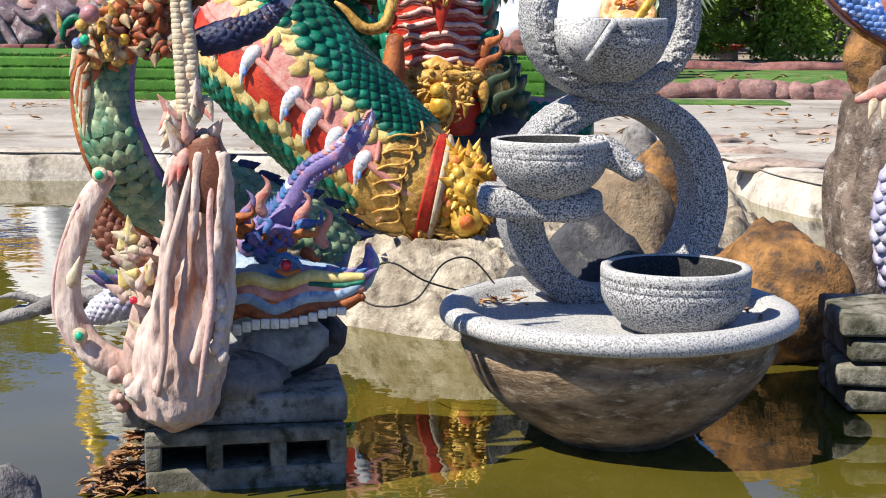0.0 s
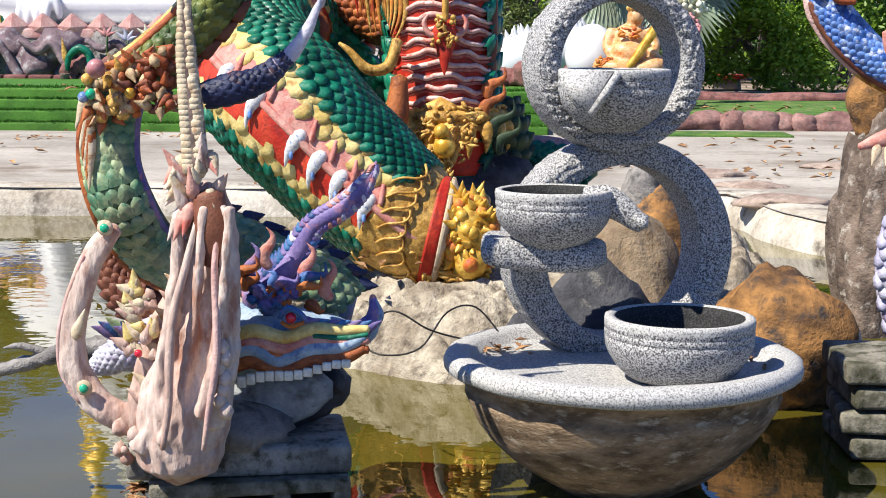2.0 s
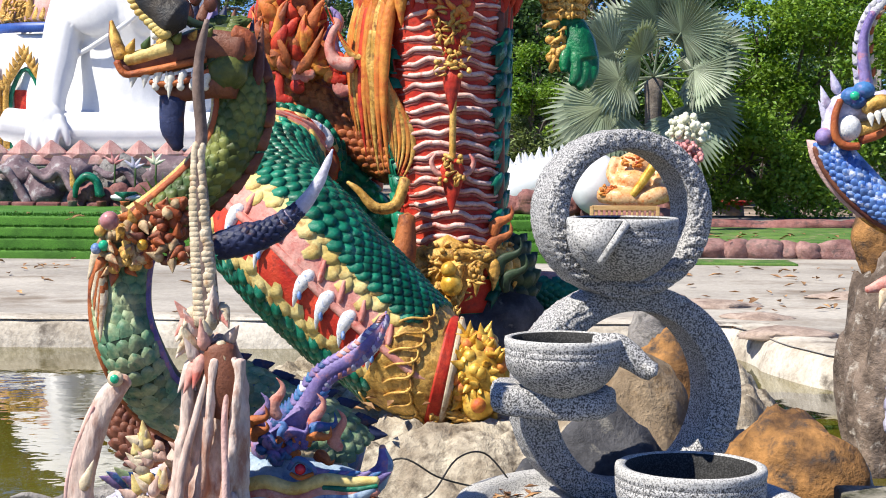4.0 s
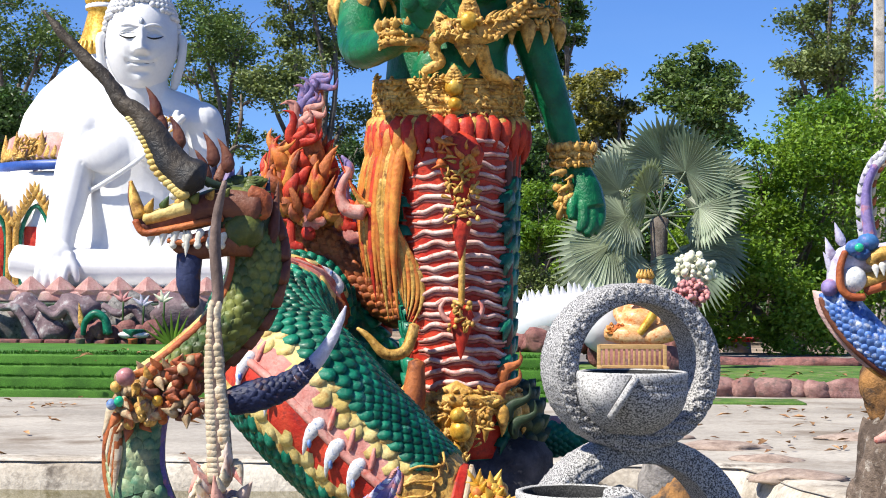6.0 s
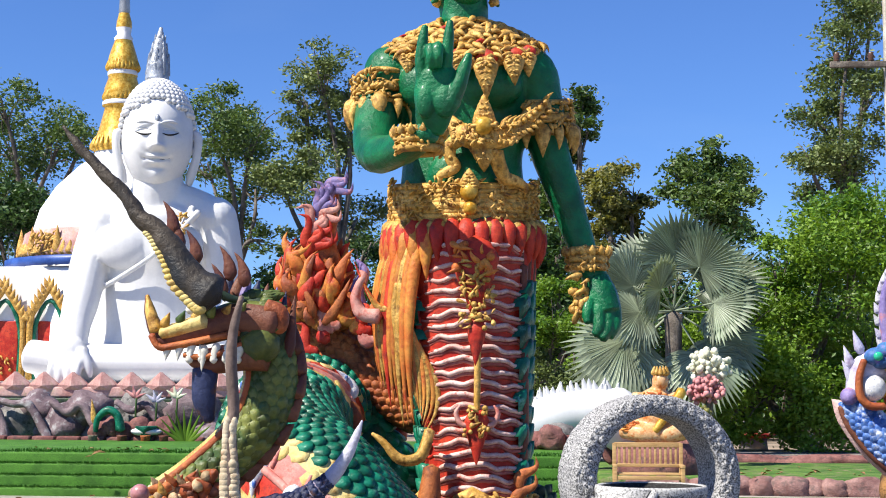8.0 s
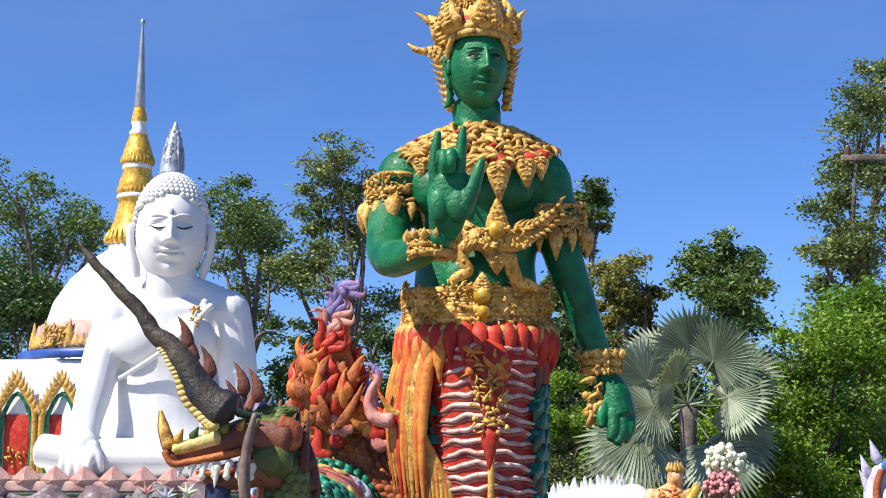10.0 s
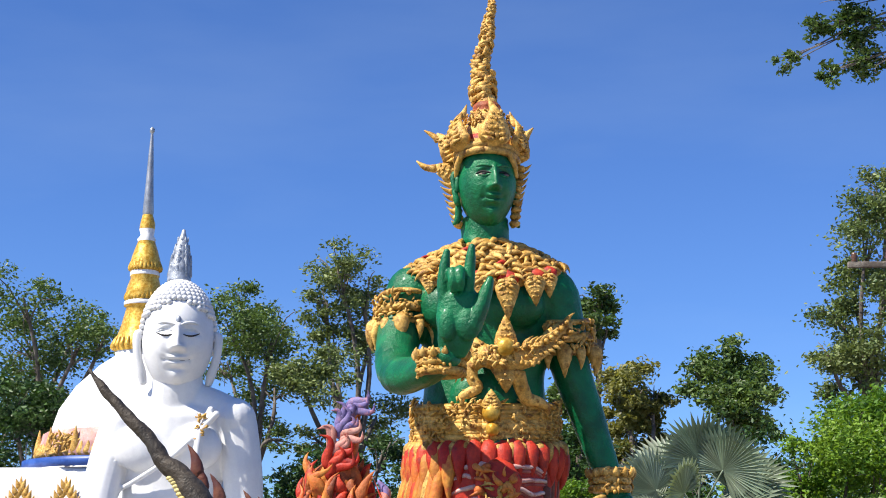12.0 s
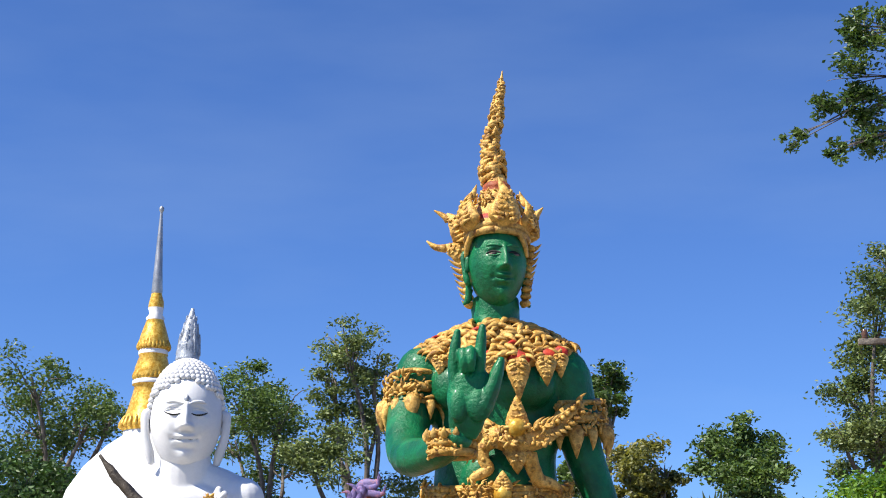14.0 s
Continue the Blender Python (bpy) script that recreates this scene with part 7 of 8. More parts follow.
    s.tube([(p[0] - 0.003, p[1] - 0.01, p[2], p[3] * 0.6) for p in [(1.005, 4, 1.228, 0.027), (0.995, 4, 1.303, 0.024), (0.998, 4, 1.37, 0.018), (1.019, 4, 1.422, 0.018), (1.048, 4, 1.455, 0.013), (1.065, 4, 1.511, 0.009), (1.061, 4, 1.653, 0.008)][:4]], PURPLE, 10, 5)
    for i in range(0, len(cr) - 6, 2):
        c, t, nn, bb, r = cr[i]
        s.flame(c - bb * r * 0.8, c - bb * r * 1.5 + t * 0.03, 0.012, (CREST, LILAC)[i % 4 // 2], flat=0.6, seg=6)
        s.flame(c + bb * r * 0.8, c + bb * r * 1.6 + t * 0.025, 0.01, (CREAM, RUST)[i % 4 // 2], flat=0.6, seg=6)
    s.tube([(1.064, 3.95, 0.992, 0.013), (1.07, 3.95, 0.952, 0.013), (1.099, 3.95, 0.886, 0.013)], PINK, 12, 5)
    lo = s.tube([(1.162, 3.85, 0.59, 0.043), (1.11, 3.85, 0.488, 0.058), (1.102, 3.85, 0.355, 0.061), (1.138, 3.85, 0.207, 0.059)], LILAC, 18, 5)
    s.scales(lo, LILAC, -110, 60, 6, 1.3, 0.7)
    s.tube([(1.16, 3.86, 0.62, 0.05), (1.17, 3.9, 0.75, 0.055), (1.18, 4.0, 0.86, 0.05)], ROSE, 14, 4)
    s.tube([(0.995, 3.9, 0.696, 0.009), (1.052, 3.9, 0.716, 0.021), (1.123, 3.9, 0.746, 0.029)], PINK, 12, 5, 0.7)
    for i in range(3):
        s.flame((1.04 + 0.03 * i, 3.88, 0.7), (1.02 + 0.035 * i, 3.86, 0.65), 0.014, CREAM)
    s.v = [(x + 0.036, y, z + 0.008) for x, y, z in s.v]
    return s.thing("naga_statue", "naga sculpture with bright blue scales and lilac crest beside the pond", "statue")


build_right_naga()
wall = empty("block_stack", (1.08, 3.55, 0), "stack of dark mossy concrete bricks in the water", "block")
for i in range(5):
    s = Shape(CONCRETE_OLD)
    s.box((0.02 * math.sin(i * 3), 0.01 * (i % 2), -0.03 + 0.06 * i), (0.3, 0.3, 0.05), CONCRETE_OLD, rz=4 * math.sin(i * 2.3), bev=0.01)
    s.part("brick", wall)
# branch and cable
s = Shape(ROCK_GREY)
s.tube([(-0.95, 2.95, 0.28, 0.012), (-0.86, 2.95, 0.3, 0.016), (-0.78, 2.95, 0.325, 0.02), (-0.7, 2.95, 0.34, 0.026), (-0.62, 2.95, 0.36, 0.03)], ROCK_GREY, 10, 5, rough=0.008, freq=40)
s.tube([(-0.8, 2.95, 0.32, 0.01), (-0.86, 2.94, 0.34, 0.008), (-0.9, 2.94, 0.335, 0.0022)], ROCK_GREY, 8, 3)
s.thing("driftwood_branch", "bleached grey branch over the water", "branch")
s = Shape(CABLE)
s.tube([(-0.2, 3.3, 0.32, 0.0022), (-0.12, 3.25, 0.37, 0.0022), (-0.04, 3.25, 0.33, 0.0022), (0.03, 3.3, 0.3, 0.0022), (0.1, 3.35, 0.28, 0.0022)], CABLE, 8, 6)
s.tube([(-0.22, 3.3, 0.3, 0.0022), (-0.15, 3.25, 0.27, 0.0022), (-0.06, 3.25, 0.285, 0.0022), (0.0, 3.3, 0.36, 0.0022), (0.06, 3.4, 0.355, 0.0022), (0.12, 3.4, 0.29, 0.0022)], CABLE, 8, 6)
s.thing("power_cable", "thin black pump cable looping to the fountain", "cable")

# ---- white seated statue, stupa and shrine behind ----
def build_white_statue():
    k = Shape(WHITE)
    k.tube([(-7.19, 26.3, 1.607, 0.92), (-7.19, 26.3, 2.215, 0.84), (-7.18, 26.3, 2.928, 0.88), (-7.13, 26.3, 3.643, 1.03), (-7.1, 26.3, 4.155, 1.02), (-7.1, 26.3, 4.5, 0.62)], WHITE, 28, 5, 0.66)
    k.tube([(-8.05, 26.25, 4.08, 0.42), (-7.6, 26.25, 4.3, 0.42), (-7.1, 26.25, 4.42, 0.46), (-6.6, 26.25, 4.32, 0.43), (-6.1, 26.25, 4.1, 0.42)], WHITE, 18, 5, 0.9, front=(0, -1, 0))
    k.ball((-8.08, 26.2, 4.08), (0.4, 0.42, 0.42), WHITE, 18, 12)
    k.ball((-6.06, 26.2, 4.12), (0.4, 0.42, 0.42), WHITE, 18, 12)
    k.ball((-7.62, 25.75, 3.62), (0.5, 0.24, 0.42), WHITE, 18, 12)
    k.ball((-6.65, 25.75, 3.62), (0.5, 0.24, 0.42), WHITE, 18, 12)
    k.tube([(-7.1, 26.2, 4.4, 0.52), (-7.1, 26.12, 4.62, 0.46), (-7.09, 26.08, 4.95, 0.44)], WHITE, 20, 4)
    k.tube([(-8.12, 26.15, 4.0, 0.37), (-8.26, 26, 3.4, 0.35), (-8.307, 25.7, 2.686, 0.315), (-8.326, 25.4, 2.175, 0.276), (-8.286, 25.1, 1.773, 0.262), (-8.269, 24.9, 1.431, 0.205)], WHITE, 16, 5)
    k.tube([(-6.02, 26.2, 4.05, 0.38), (-5.89, 26.2, 3.3, 0.36), (-5.85, 26.2, 2.5, 0.34), (-5.98, 25.7, 1.9, 0.29), (-6.463, 25.4, 1.72, 0.235)], WHITE, 16, 5)
    k.tube([(-9.083, 25.3, 1.659, 0.294), (-8.528, 25.3, 1.582, 0.314), (-7.527, 25.3, 1.537, 0.332), (-6.534, 25.3, 1.541, 0.331), (-5.546, 25.3, 1.545, 0.33), (-4.859, 25.3, 1.596, 0.329)], WHITE, 18, 5, 1.2)
    k.tube([(-9.0, 25.6, 1.5, 0.36), (-8.0, 25.9, 1.5, 0.4), (-7.0, 26, 1.5, 0.45), (-5.5, 25.8, 1.5, 0.4), (-4.9, 25.5, 1.5, 0.34)], WHITE, 16, 4)
    k.ball((-8.27, 24.95, 1.72), (0.32, 0.2, 0.3), WHITE, 16, 10)
    for i in range(4):
        x = -8.48 + i * 0.15
        k.tube([(x + 0.02, 24.82, 1.65, 0.085), (x, 24.7, 1.4, 0.08), (x - 0.01, 24.72, 1.12, 0.06)], WHITE, 8, 3)
    k.tube([(-8.02, 24.85, 1.75, 0.09), (-7.88, 24.8, 1.5, 0.08), (-7.84, 24.82, 1.3, 0.06)], WHITE, 8, 3)
    # robe edge across the chest
    k.tube([(-6.2, 25.55, 4.2, 0.07), (-6.9, 25.5, 3.5, 0.05), (-7.6, 25.6, 3.05, 0.05), (-8.0, 25.9, 2.9, 0.05)], WHITE, 8, 5)
    k.tube([(-6.35, 25.7, 4.3, 0.07), (-6.5, 25.5, 3.8, 0.06), (-6.55, 25.5, 3.0, 0.06)], WHITE, 8, 5)
    v, f = k.fused(0.028, 5)
    s = Shape(WHITE)
    s.add(v, f, WHITE)
    # calm face with closed lids, long ears
    hc, yaw = Vector((-7.1, 26.0, 5.51)), 15
    face = s.head(hc, (0.63, 0.7, 0.87), yaw, WHITE, CALM_FACE + [(0, -0.43, 0.5, 0.05, 0.03, 0.5)], 0.2)
    turn = Matrix.Rotation(radians(yaw), 3, "Z")
    for sx in (-1, 1):
        s.tube([(*face(sx * (0.15 + 0.09 * q), 0.06 - 0.05 * math.sin(q * 0.63) + 0.01 * q, 0.006), (0.006, 0.014, 0.017, 0.017, 0.014, 0.006)[q]) for q in range(6)], BLACKEYE, 6, 3)
        s.tube([(*face(sx * (0.08 + 0.12 * q), 0.23 + 0.09 * math.sin(0.3 + q * 0.5), 0.0), (0.012, 0.03, 0.032, 0.028, 0.01)[q]) for q in range(5)], WHITE, 8, 3)
        s.tube([(*face(sx * (0.16 + 0.1 * q), 0.13 + 0.05 * math.sin(0.2 + q * 0.7), 0.0), 0.012) for q in range(5)], WHITE, 6, 3)
        e = [hc + turn @ Vector((sx * w, y, z)) for w, y, z in ((0.64, 0.05, 0.18), (0.72, 0.0, 0.12), (0.7, -0.02, -0.25), (0.62, 0.0, -0.55), (0.57, 0.02, -0.75))]
        s.tube([(*p, r) for p, r in zip(e, (0.06, 0.08, 0.075, 0.085, 0.06))], WHITE, 10, 4)
    s.tube([(*face(x, -0.462 + 0.3 * x * x, 0.002), r) for x, r in ((-0.36, 0.005), (-0.18, 0.01), (0, 0.009), (0.18, 0.01), (0.36, 0.005))], ROCK_GREY, 6, 3)
    s.ball(face(0, 0.36, 0.005), (0.05, 0.03, 0.08), SILVER, 10, 6)
    # rows of hair curls over a domed cap
    s.ball(hc + Vector((0, 0.06, 0.13)), (0.63, 0.66, 0.98), WHITE, 28, 18)
    for row in range(19):
        th = 0.09 + row * 0.102
        n = max(6, int(42 * math.sin(th) + 3))
        for i in range(n):
            ph = 2 * math.pi * (i + 0.5 * (row % 2)) / n
            d = Vector((math.sin(th) * math.cos(ph), math.sin(th) * math.sin(ph), math.cos(th)))
            if d.y < -0.1 and d.z < 0.6 - 0.32 * abs(d.x) or d.z < -0.3:
                continue
            s.ball(hc + turn @ Vector((d.x * 0.655, d.y * 0.69 + 0.06, d.z * 1.0 + 0.13)), (0.06, 0.06, 0.055), WHITE, 8, 5)
    fl = s.tube([(-7.187, 26.2, 6.67, 0.225), (-7.172, 26.2, 6.93, 0.205), (-7.158, 26.2, 7.242, 0.144), (-7.135, 26.2, 7.659, 0.031)], SILVER, 12, 5)
    for i in range(2, 14, 2):
        c, t, nn, bb, r = fl[i]
        for a in (-90, -45, 0, 45, 90):
            d = nn * math.cos(radians(a)) + bb * math.sin(radians(a))
            s.flame(c + d * r * 0.8, c + d * r * 0.95 + t * r, r * 0.25, SILVER)
    s.curlies((-6.48, 25.5, 3.95), 0.07, 0.22, GOLD, 20, 0.07, seed=5)
    s.thing("seated_statue", "huge white seated stone figure with curled hair and silver flame finial", "statue")


build_white_statue()


def build_lotus_base():
    base = empty("lotus_plinth", (-7.0, 25.6, 0.15), "pink lotus-petal plinth under the white statue", "plinth")
    s = Shape(WHITE_WALL)
    s.box((-7.0, 25.9, 0.65), (6.0, 2.6, 1.0), WHITE_WALL, bev=0.06)
    hang(s.part("plinth_body", base), base)
    s = Shape(ROSE)
    s.box((-7.0, 24.62, 1.04), (6.4, 0.16, 0.18), ROSE, bev=0.03)
    hang(s.part("ledge", base, "faded pink ledge"), base)
    petal = Shape(ROSE)
    w, h = 0.5, 0.36
    vs = [(-w / 2, 0, 0), (w / 2, 0, 0), (w / 2, -0.04, h * 0.4), (w * 0.22, -0.06, h * 0.75), (0, -0.07, h), (-w * 0.22, -0.06, h * 0.75), (-w / 2, -0.04, h * 0.4), (0, -0.14, h * 0.35)]
    fs = [(i, (i + 1) % 7, 7) for i in range(7)]
    petal.add(vs + [(x, y + 0.14, z) for x, y, z in vs[:7]], fs + [(i, i + 8, (i + 1) % 7 + 8, (i + 1) % 7) for i in range(7)], ROSE)
    me = petal.mesh("petal", False)
    for i in range(13):
        ob = new("petal", me)
        ob.location = (-10.05 + 0.5 * i, 24.6, 1.02)
        hang(ob, base)
    s = Shape(DARKGREEN)
    s.box((-7.0, 24.5, 0.9), (6.6, 0.2, 0.08), DARKGREEN, bev=0.02)
    hang(s.part("green_band", base, "dark green band"), base)


build_lotus_base()


def build_stupa():
    st = empty("stupa", (-10.2, 34, 0.15), "white domed stupa with tall gilded spire", "stupa")
    ax = [(-10.146, 34, 12.142, 0.041), (-10.135, 34, 10.934, 0.082), (-10.145, 34, 9.881, 0.136), (-10.15, 34, 9.672, 0.19), (-10.173, 34, 9.255, 0.23), (-10.154, 34, 8.812, 0.378), (-10.192, 34, 8.427, 0.35), (-10.19, 34, 8.084, 0.444), (-10.216, 34, 7.742, 0.403), (-10.227, 34, 7.062, 0.535), (-10.239, 34, 6.724, 0.641)]
    c = (-10.2, 34, 0)
    s = Shape(WHITE_WALL)
    s.lathe(c, ((2.7, 0.1), (2.7, 0.8), (2.5, 0.85), (2.45, 3.7), (2.1, 3.8), (2.06, 4.1), (1.95, 4.7), (1.8, 5.2), (1.45, 5.75), (0.95, 6.25), (0.6, 6.5), (0.6, 6.7)), WHITE_WALL, 48)
    hang(s.part("dome", st, "whitewashed dome"), st)
    s = Shape(GOLD_SHINY)
    prof = [(0.62, 6.6), (0.66, 6.72), (0.6, 6.9), (0.5, 7.2), (0.42, 7.5), (0.4, 7.68), (0.46, 7.72, WHITE_WALL), (0.46, 7.8, WHITE_WALL), (0.4, 7.84), (0.44, 7.95), (0.4, 8.15), (0.32, 8.4), (0.35, 8.45, WHITE_WALL), (0.35, 8.52, WHITE_WALL), (0.33, 8.56), (0.37, 8.7), (0.33, 8.9), (0.25, 9.15), (0.2, 9.3, WHITE_WALL), (0.22, 9.35, WHITE_WALL), (0.15, 9.45, WHITE_WALL), (0.18, 9.6), (0.17, 9.75), (0.12, 9.95)]
    s.lathe(c, prof, GOLD_SHINY, 32, rough=0.02, freq=10)
    for z, r in ((6.68, 0.68), (7.86, 0.42), (8.58, 0.36)):
        for i in range(28):
            a = i / 28 * 6.283
            s.flame((c[0] + r * math.cos(a), c[1] + r * math.sin(a), z), (c[0] + r * 0.9 * math.cos(a), c[1] + r * 0.9 * math.sin(a), z + 0.28), 0.07, GOLD_SHINY, seg=6, steps=2)
    hang(s.part("spire_base", st, "gilded ringed spire base"), st)
    s = Shape(METAL_GREY)
    s.lathe(c, ((0.12, 9.95), (0.135, 10.0), (0.1, 10.6), (0.07, 11.3), (0.035, 11.95), (0.03, 12.0), (0.06, 12.05), (0.06, 12.12), (0.0, 12.18)), METAL_GREY, 20)
    hang(s.part("finial", st, "pale silver tapering finial"), st)
    s = Shape(ROSE)
    s.lathe((c[0], c[1], 0), ((2.2, 4.02), (2.25, 4.1), (2.12, 4.6), (2.05, 4.65)), ROSE, 48)
    hang(s.part("panel_band", st, "faded pink relief band"), st)
    s = Shape(TILE_BLUE)
    s.lathe((c[0], c[1], 0), ((2.5, 3.78), (2.55, 3.82), (2.55, 3.98), (2.3, 4.02)), TILE_BLUE, 48)
    hang(s.part("blue_band", st, "deep blue band"), st)
    s = Shape(GOLD)
    for i in range(40):
        a = 3.2 + i / 40 * 3.1
        p = Vector((c[0] + 2.2 * math.cos(a), c[1] + 2.2 * math.sin(a), 4.05))
        s.flame(p, p + Vector((0, 0, 0.3 + 0.35 * (i % 5 == 0))), 0.12, GOLD, seg=6, steps=2)
    s.curlies((-11.2, 32.0, 4.3), 0.35, 0.25, GOLD, 40, 0.12, seed=8)
    hang(s.part("relief", st, "gold scroll relief"), st)


build_stupa()


def build_shrine():
    sh = empty("shrine_hall", (-12, 32, 0.15), "white shrine wall with gilded green gables", "shrine")
    s = Shape(WHITE_WALL)
    s.box((-12.5, 32.4, 1.9), (5.5, 1.4, 3.7), WHITE_WALL, bev=0.05)
    hang(s.part("wall", sh), sh)
    for gx in (-10.95, -11.95, -12.95):
        s = Shape(GOLD)
        for sx in (-1, 1):
            s.tube([(gx + sx * 0.42, 31.55, 1.3, 0.07), (gx + sx * 0.42, 31.55, 2.5, 0.07), (gx + sx * 0.28, 31.55, 2.85, 0.07), (gx, 31.55, 3.25, 0.06)], GOLD, 8, 4)
            for i in range(7):
                u = i / 6
                p = Vector((gx + sx * (0.45 - 0.42 * u), 31.5, 2.55 + 0.72 * u))
                s.flame(p, p + Vector((sx * 0.08, -0.02, 0.22)), 0.07, GOLD, seg=6, steps=2)
        s.flame((gx, 31.5, 3.2), (gx, 31.5, 3.55), 0.07, GOLD)
        hang(s.part("gable", sh, "gilded flame gable"), sh)
        s = Shape(DARKGREEN)
        s.tube([(gx - 0.33, 31.6, 1.3, 0.05), (gx - 0.33, 31.6, 2.4, 0.05), (gx, 31.6, 3.0, 0.05), (gx + 0.33, 31.6, 2.4, 0.05), (gx + 0.33, 31.6, 1.3, 0.05)], TEAL, 8, 4)
        hang(s.part("arch", sh, "green arch moulding"), sh)
        s = Shape(RED)
        s.box((gx, 31.68, 1.9), (0.56, 0.06, 1.3), RED, bev=0.02)
        hang(s.part("door_panel", sh, "dark red door panel"), sh)
        s = Shape(GOLD)
        s.curlies((gx, 31.62, 1.6), 0.2, 0.2, GOLD, 12, 0.08, seed=3)
        hang(s.part("carving", sh), sh)
    s = Shape(WHITE_WALL)
    s.box((-9.0, 31.2, 1.1), (3.2, 0.6, 1.9), WHITE_WALL, bev=0.05)
    hang(s.part("low_wall", sh), sh)


build_shrine()

# ---- grotto rocks, white serpent wall, small figures ----
rnd = random.Random(21)
for i in range(17):
    x = -7.4 + 0.22 * i + rnd.uniform(-0.05, 0.05)
    q = rnd.uniform(0.16, 0.27)
    rock((x, 17.95 + rnd.uniform(-0.1, 0.2), 0.5 + 0.22 * (i % 3) * 0.8), (q * 1.25, 0.22, q), rnd.choice((ROCK_PURPLE, ROCK_PURPLE, ROCK_GREY)), "grotto_rock", "grey-purple painted cement grotto rock", seed=60 + i, rough=0.35, cuts=3)
for i in range(4):
    x = -6.95 + 0.62 * i + 0.17 * math.sin(i * 5.1)
    s = Shape(ROCK_PURPLE)
    s.tube([(x - 0.2, 17.7, 0.95, 0.04), (x + 0.02, 17.68, 0.86 + 0.06 * math.sin(i * 2), 0.05), (x + 0.18, 17.68, 0.9, 0.055), (x + 0.33, 17.66, 0.72, 0.05), (x + 0.4 + 0.1 * math.sin(i), 17.64, 0.45, 0.07)], ROCK_PURPLE, 10, 5, rough=0.02, freq=9)
    s.thing("root_arch", "painted cement root arching over the grotto", "rock")
for i in range(9):
    s = Shape(ROCK_RED)
    s.box((-6.6 + 0.3 * i, 17.45, 0.49), (0.28, 0.14, 0.1), ROCK_RED, bev=0.025)
    s.thing("edging_brick", "dull red edging brick before the grotto", "brick", group="edging bricks")
for i in range(6):
    rock((-5.35 + 0.16 * i, 17.5, 0.58 + 0.06 * (i % 2)), (0.13, 0.12, 0.13), ROCK_RED, "grotto_rock", "reddish brown rock in the grotto", seed=80 + i, rough=0.3, cuts=3)
s = Shape(BRIGHTBLUE)
s.ball((-4.75, 17.4, 0.6), (0.2, 0.1, 0.05), WHITEBLUE, 14, 8, rough=0.2)
s.lathe((-4.75, 17.4, 0.5), ((0.06, 0), (0.1, 0.1), (0.14, 0.16), (0.12, 0.17), (0.0, 0.12)), TEAL, 16)
s.thing("lotus_pot", "pale blue and teal lotus pot", "pot")
for x, m2 in ((-5.0, MAROON), (-4.5, MAROON), (-5.35, SOIL), (-4.72, RUST)):
    s = Shape(m2)
    s.lathe((x, 17.25, 0.42), ((0.0, 0), (0.05, 0), (0.055, 0.12), (0.065, 0.14), (0.05, 0.14), (0, 0.1)), m2, 14)
    s.thing("flower_pot", "small brown clay pot on the turf", "pot", group="clay pots")
s = Shape(GEMGREEN)
s.tube([(-5.35, 17.35, 0.6, 0.03), (-5.32, 17.33, 0.75, 0.04), (-5.2, 17.33, 0.85, 0.05), (-5.08, 17.33, 0.78, 0.05), (-5.05, 17.35, 0.62, 0.06)], TEAL, 12, 5)
s.flame((-5.36, 17.33, 0.7), (-5.4, 17.33, 0.98), 0.04, GOLD)
s.thing("serpent_figure", "small green serpent figure with gold crest in the grotto", "statue")
for x, z, m2 in ((-4.95, 1.0, BLOOM_PINK), (-4.45, 1.0, BLOOM_WHITE), (-4.7, 0.95, LILAC)):
    s = Shape(m2)
    s.tube([(x, 17.6, 0.55, 0.012), (x + 0.01, 17.6, z, 0.012)], LEAF_DARK, 6, 3)
    for i in range(14):
        a = i * 0.9
        s.flame((x, 17.6, z), (x + 0.13 * math.cos(a), 17.58, z + 0.05 + 0.09 * abs(math.sin(a))), 0.03, m2, seg=6, steps=2)
    s.thing("lotus_flower", "pale cement lotus flower on a stalk", "flower", group="grotto flowers")
s = Shape(LEAF_BRIGHT)
for i in range(9):
    a = -1.3 + i * 0.32
    s.flame((-4.25, 17.3, 0.45), (-4.25 + 0.35 * math.sin(a), 17.2, 0.6 + 0.3 * math.cos(a)), 0.025, LEAF_BRIGHT, flat=0.2)
s.thing("agave_plant", "green spiky leaf plant beside the turf", "plant")


def build_white_wall():
    s = Shape(WHITE)
    fr = s.tube([(-0.7, 17.4, 0.5, 0.3), (-0.3, 17.3, 0.62, 0.3), (0.05, 17.3, 0.78, 0.28), (0.35, 17.3, 0.85, 0.26), (0.7, 17.3, 0.85, 0.26), (1.0, 17.4, 0.6, 0.25)], WHITE, 18, 5)
    for i in range(1, len(fr) - 1):
        c, t, nn, bb, r = fr[i]
        for q in range(2):
            s.flame(c + Vector((random.uniform(-.04, .04), 0, r * 0.7)), c + Vector((random.uniform(-0.06, 0.06), -0.05, r + random.uniform(0.06, 0.15))), 0.06, WHITE, flat=0.5, seg=6, steps=2)
    s.thing("white_serpent_statue", "white plaster serpent body with a flame crest", "statue")


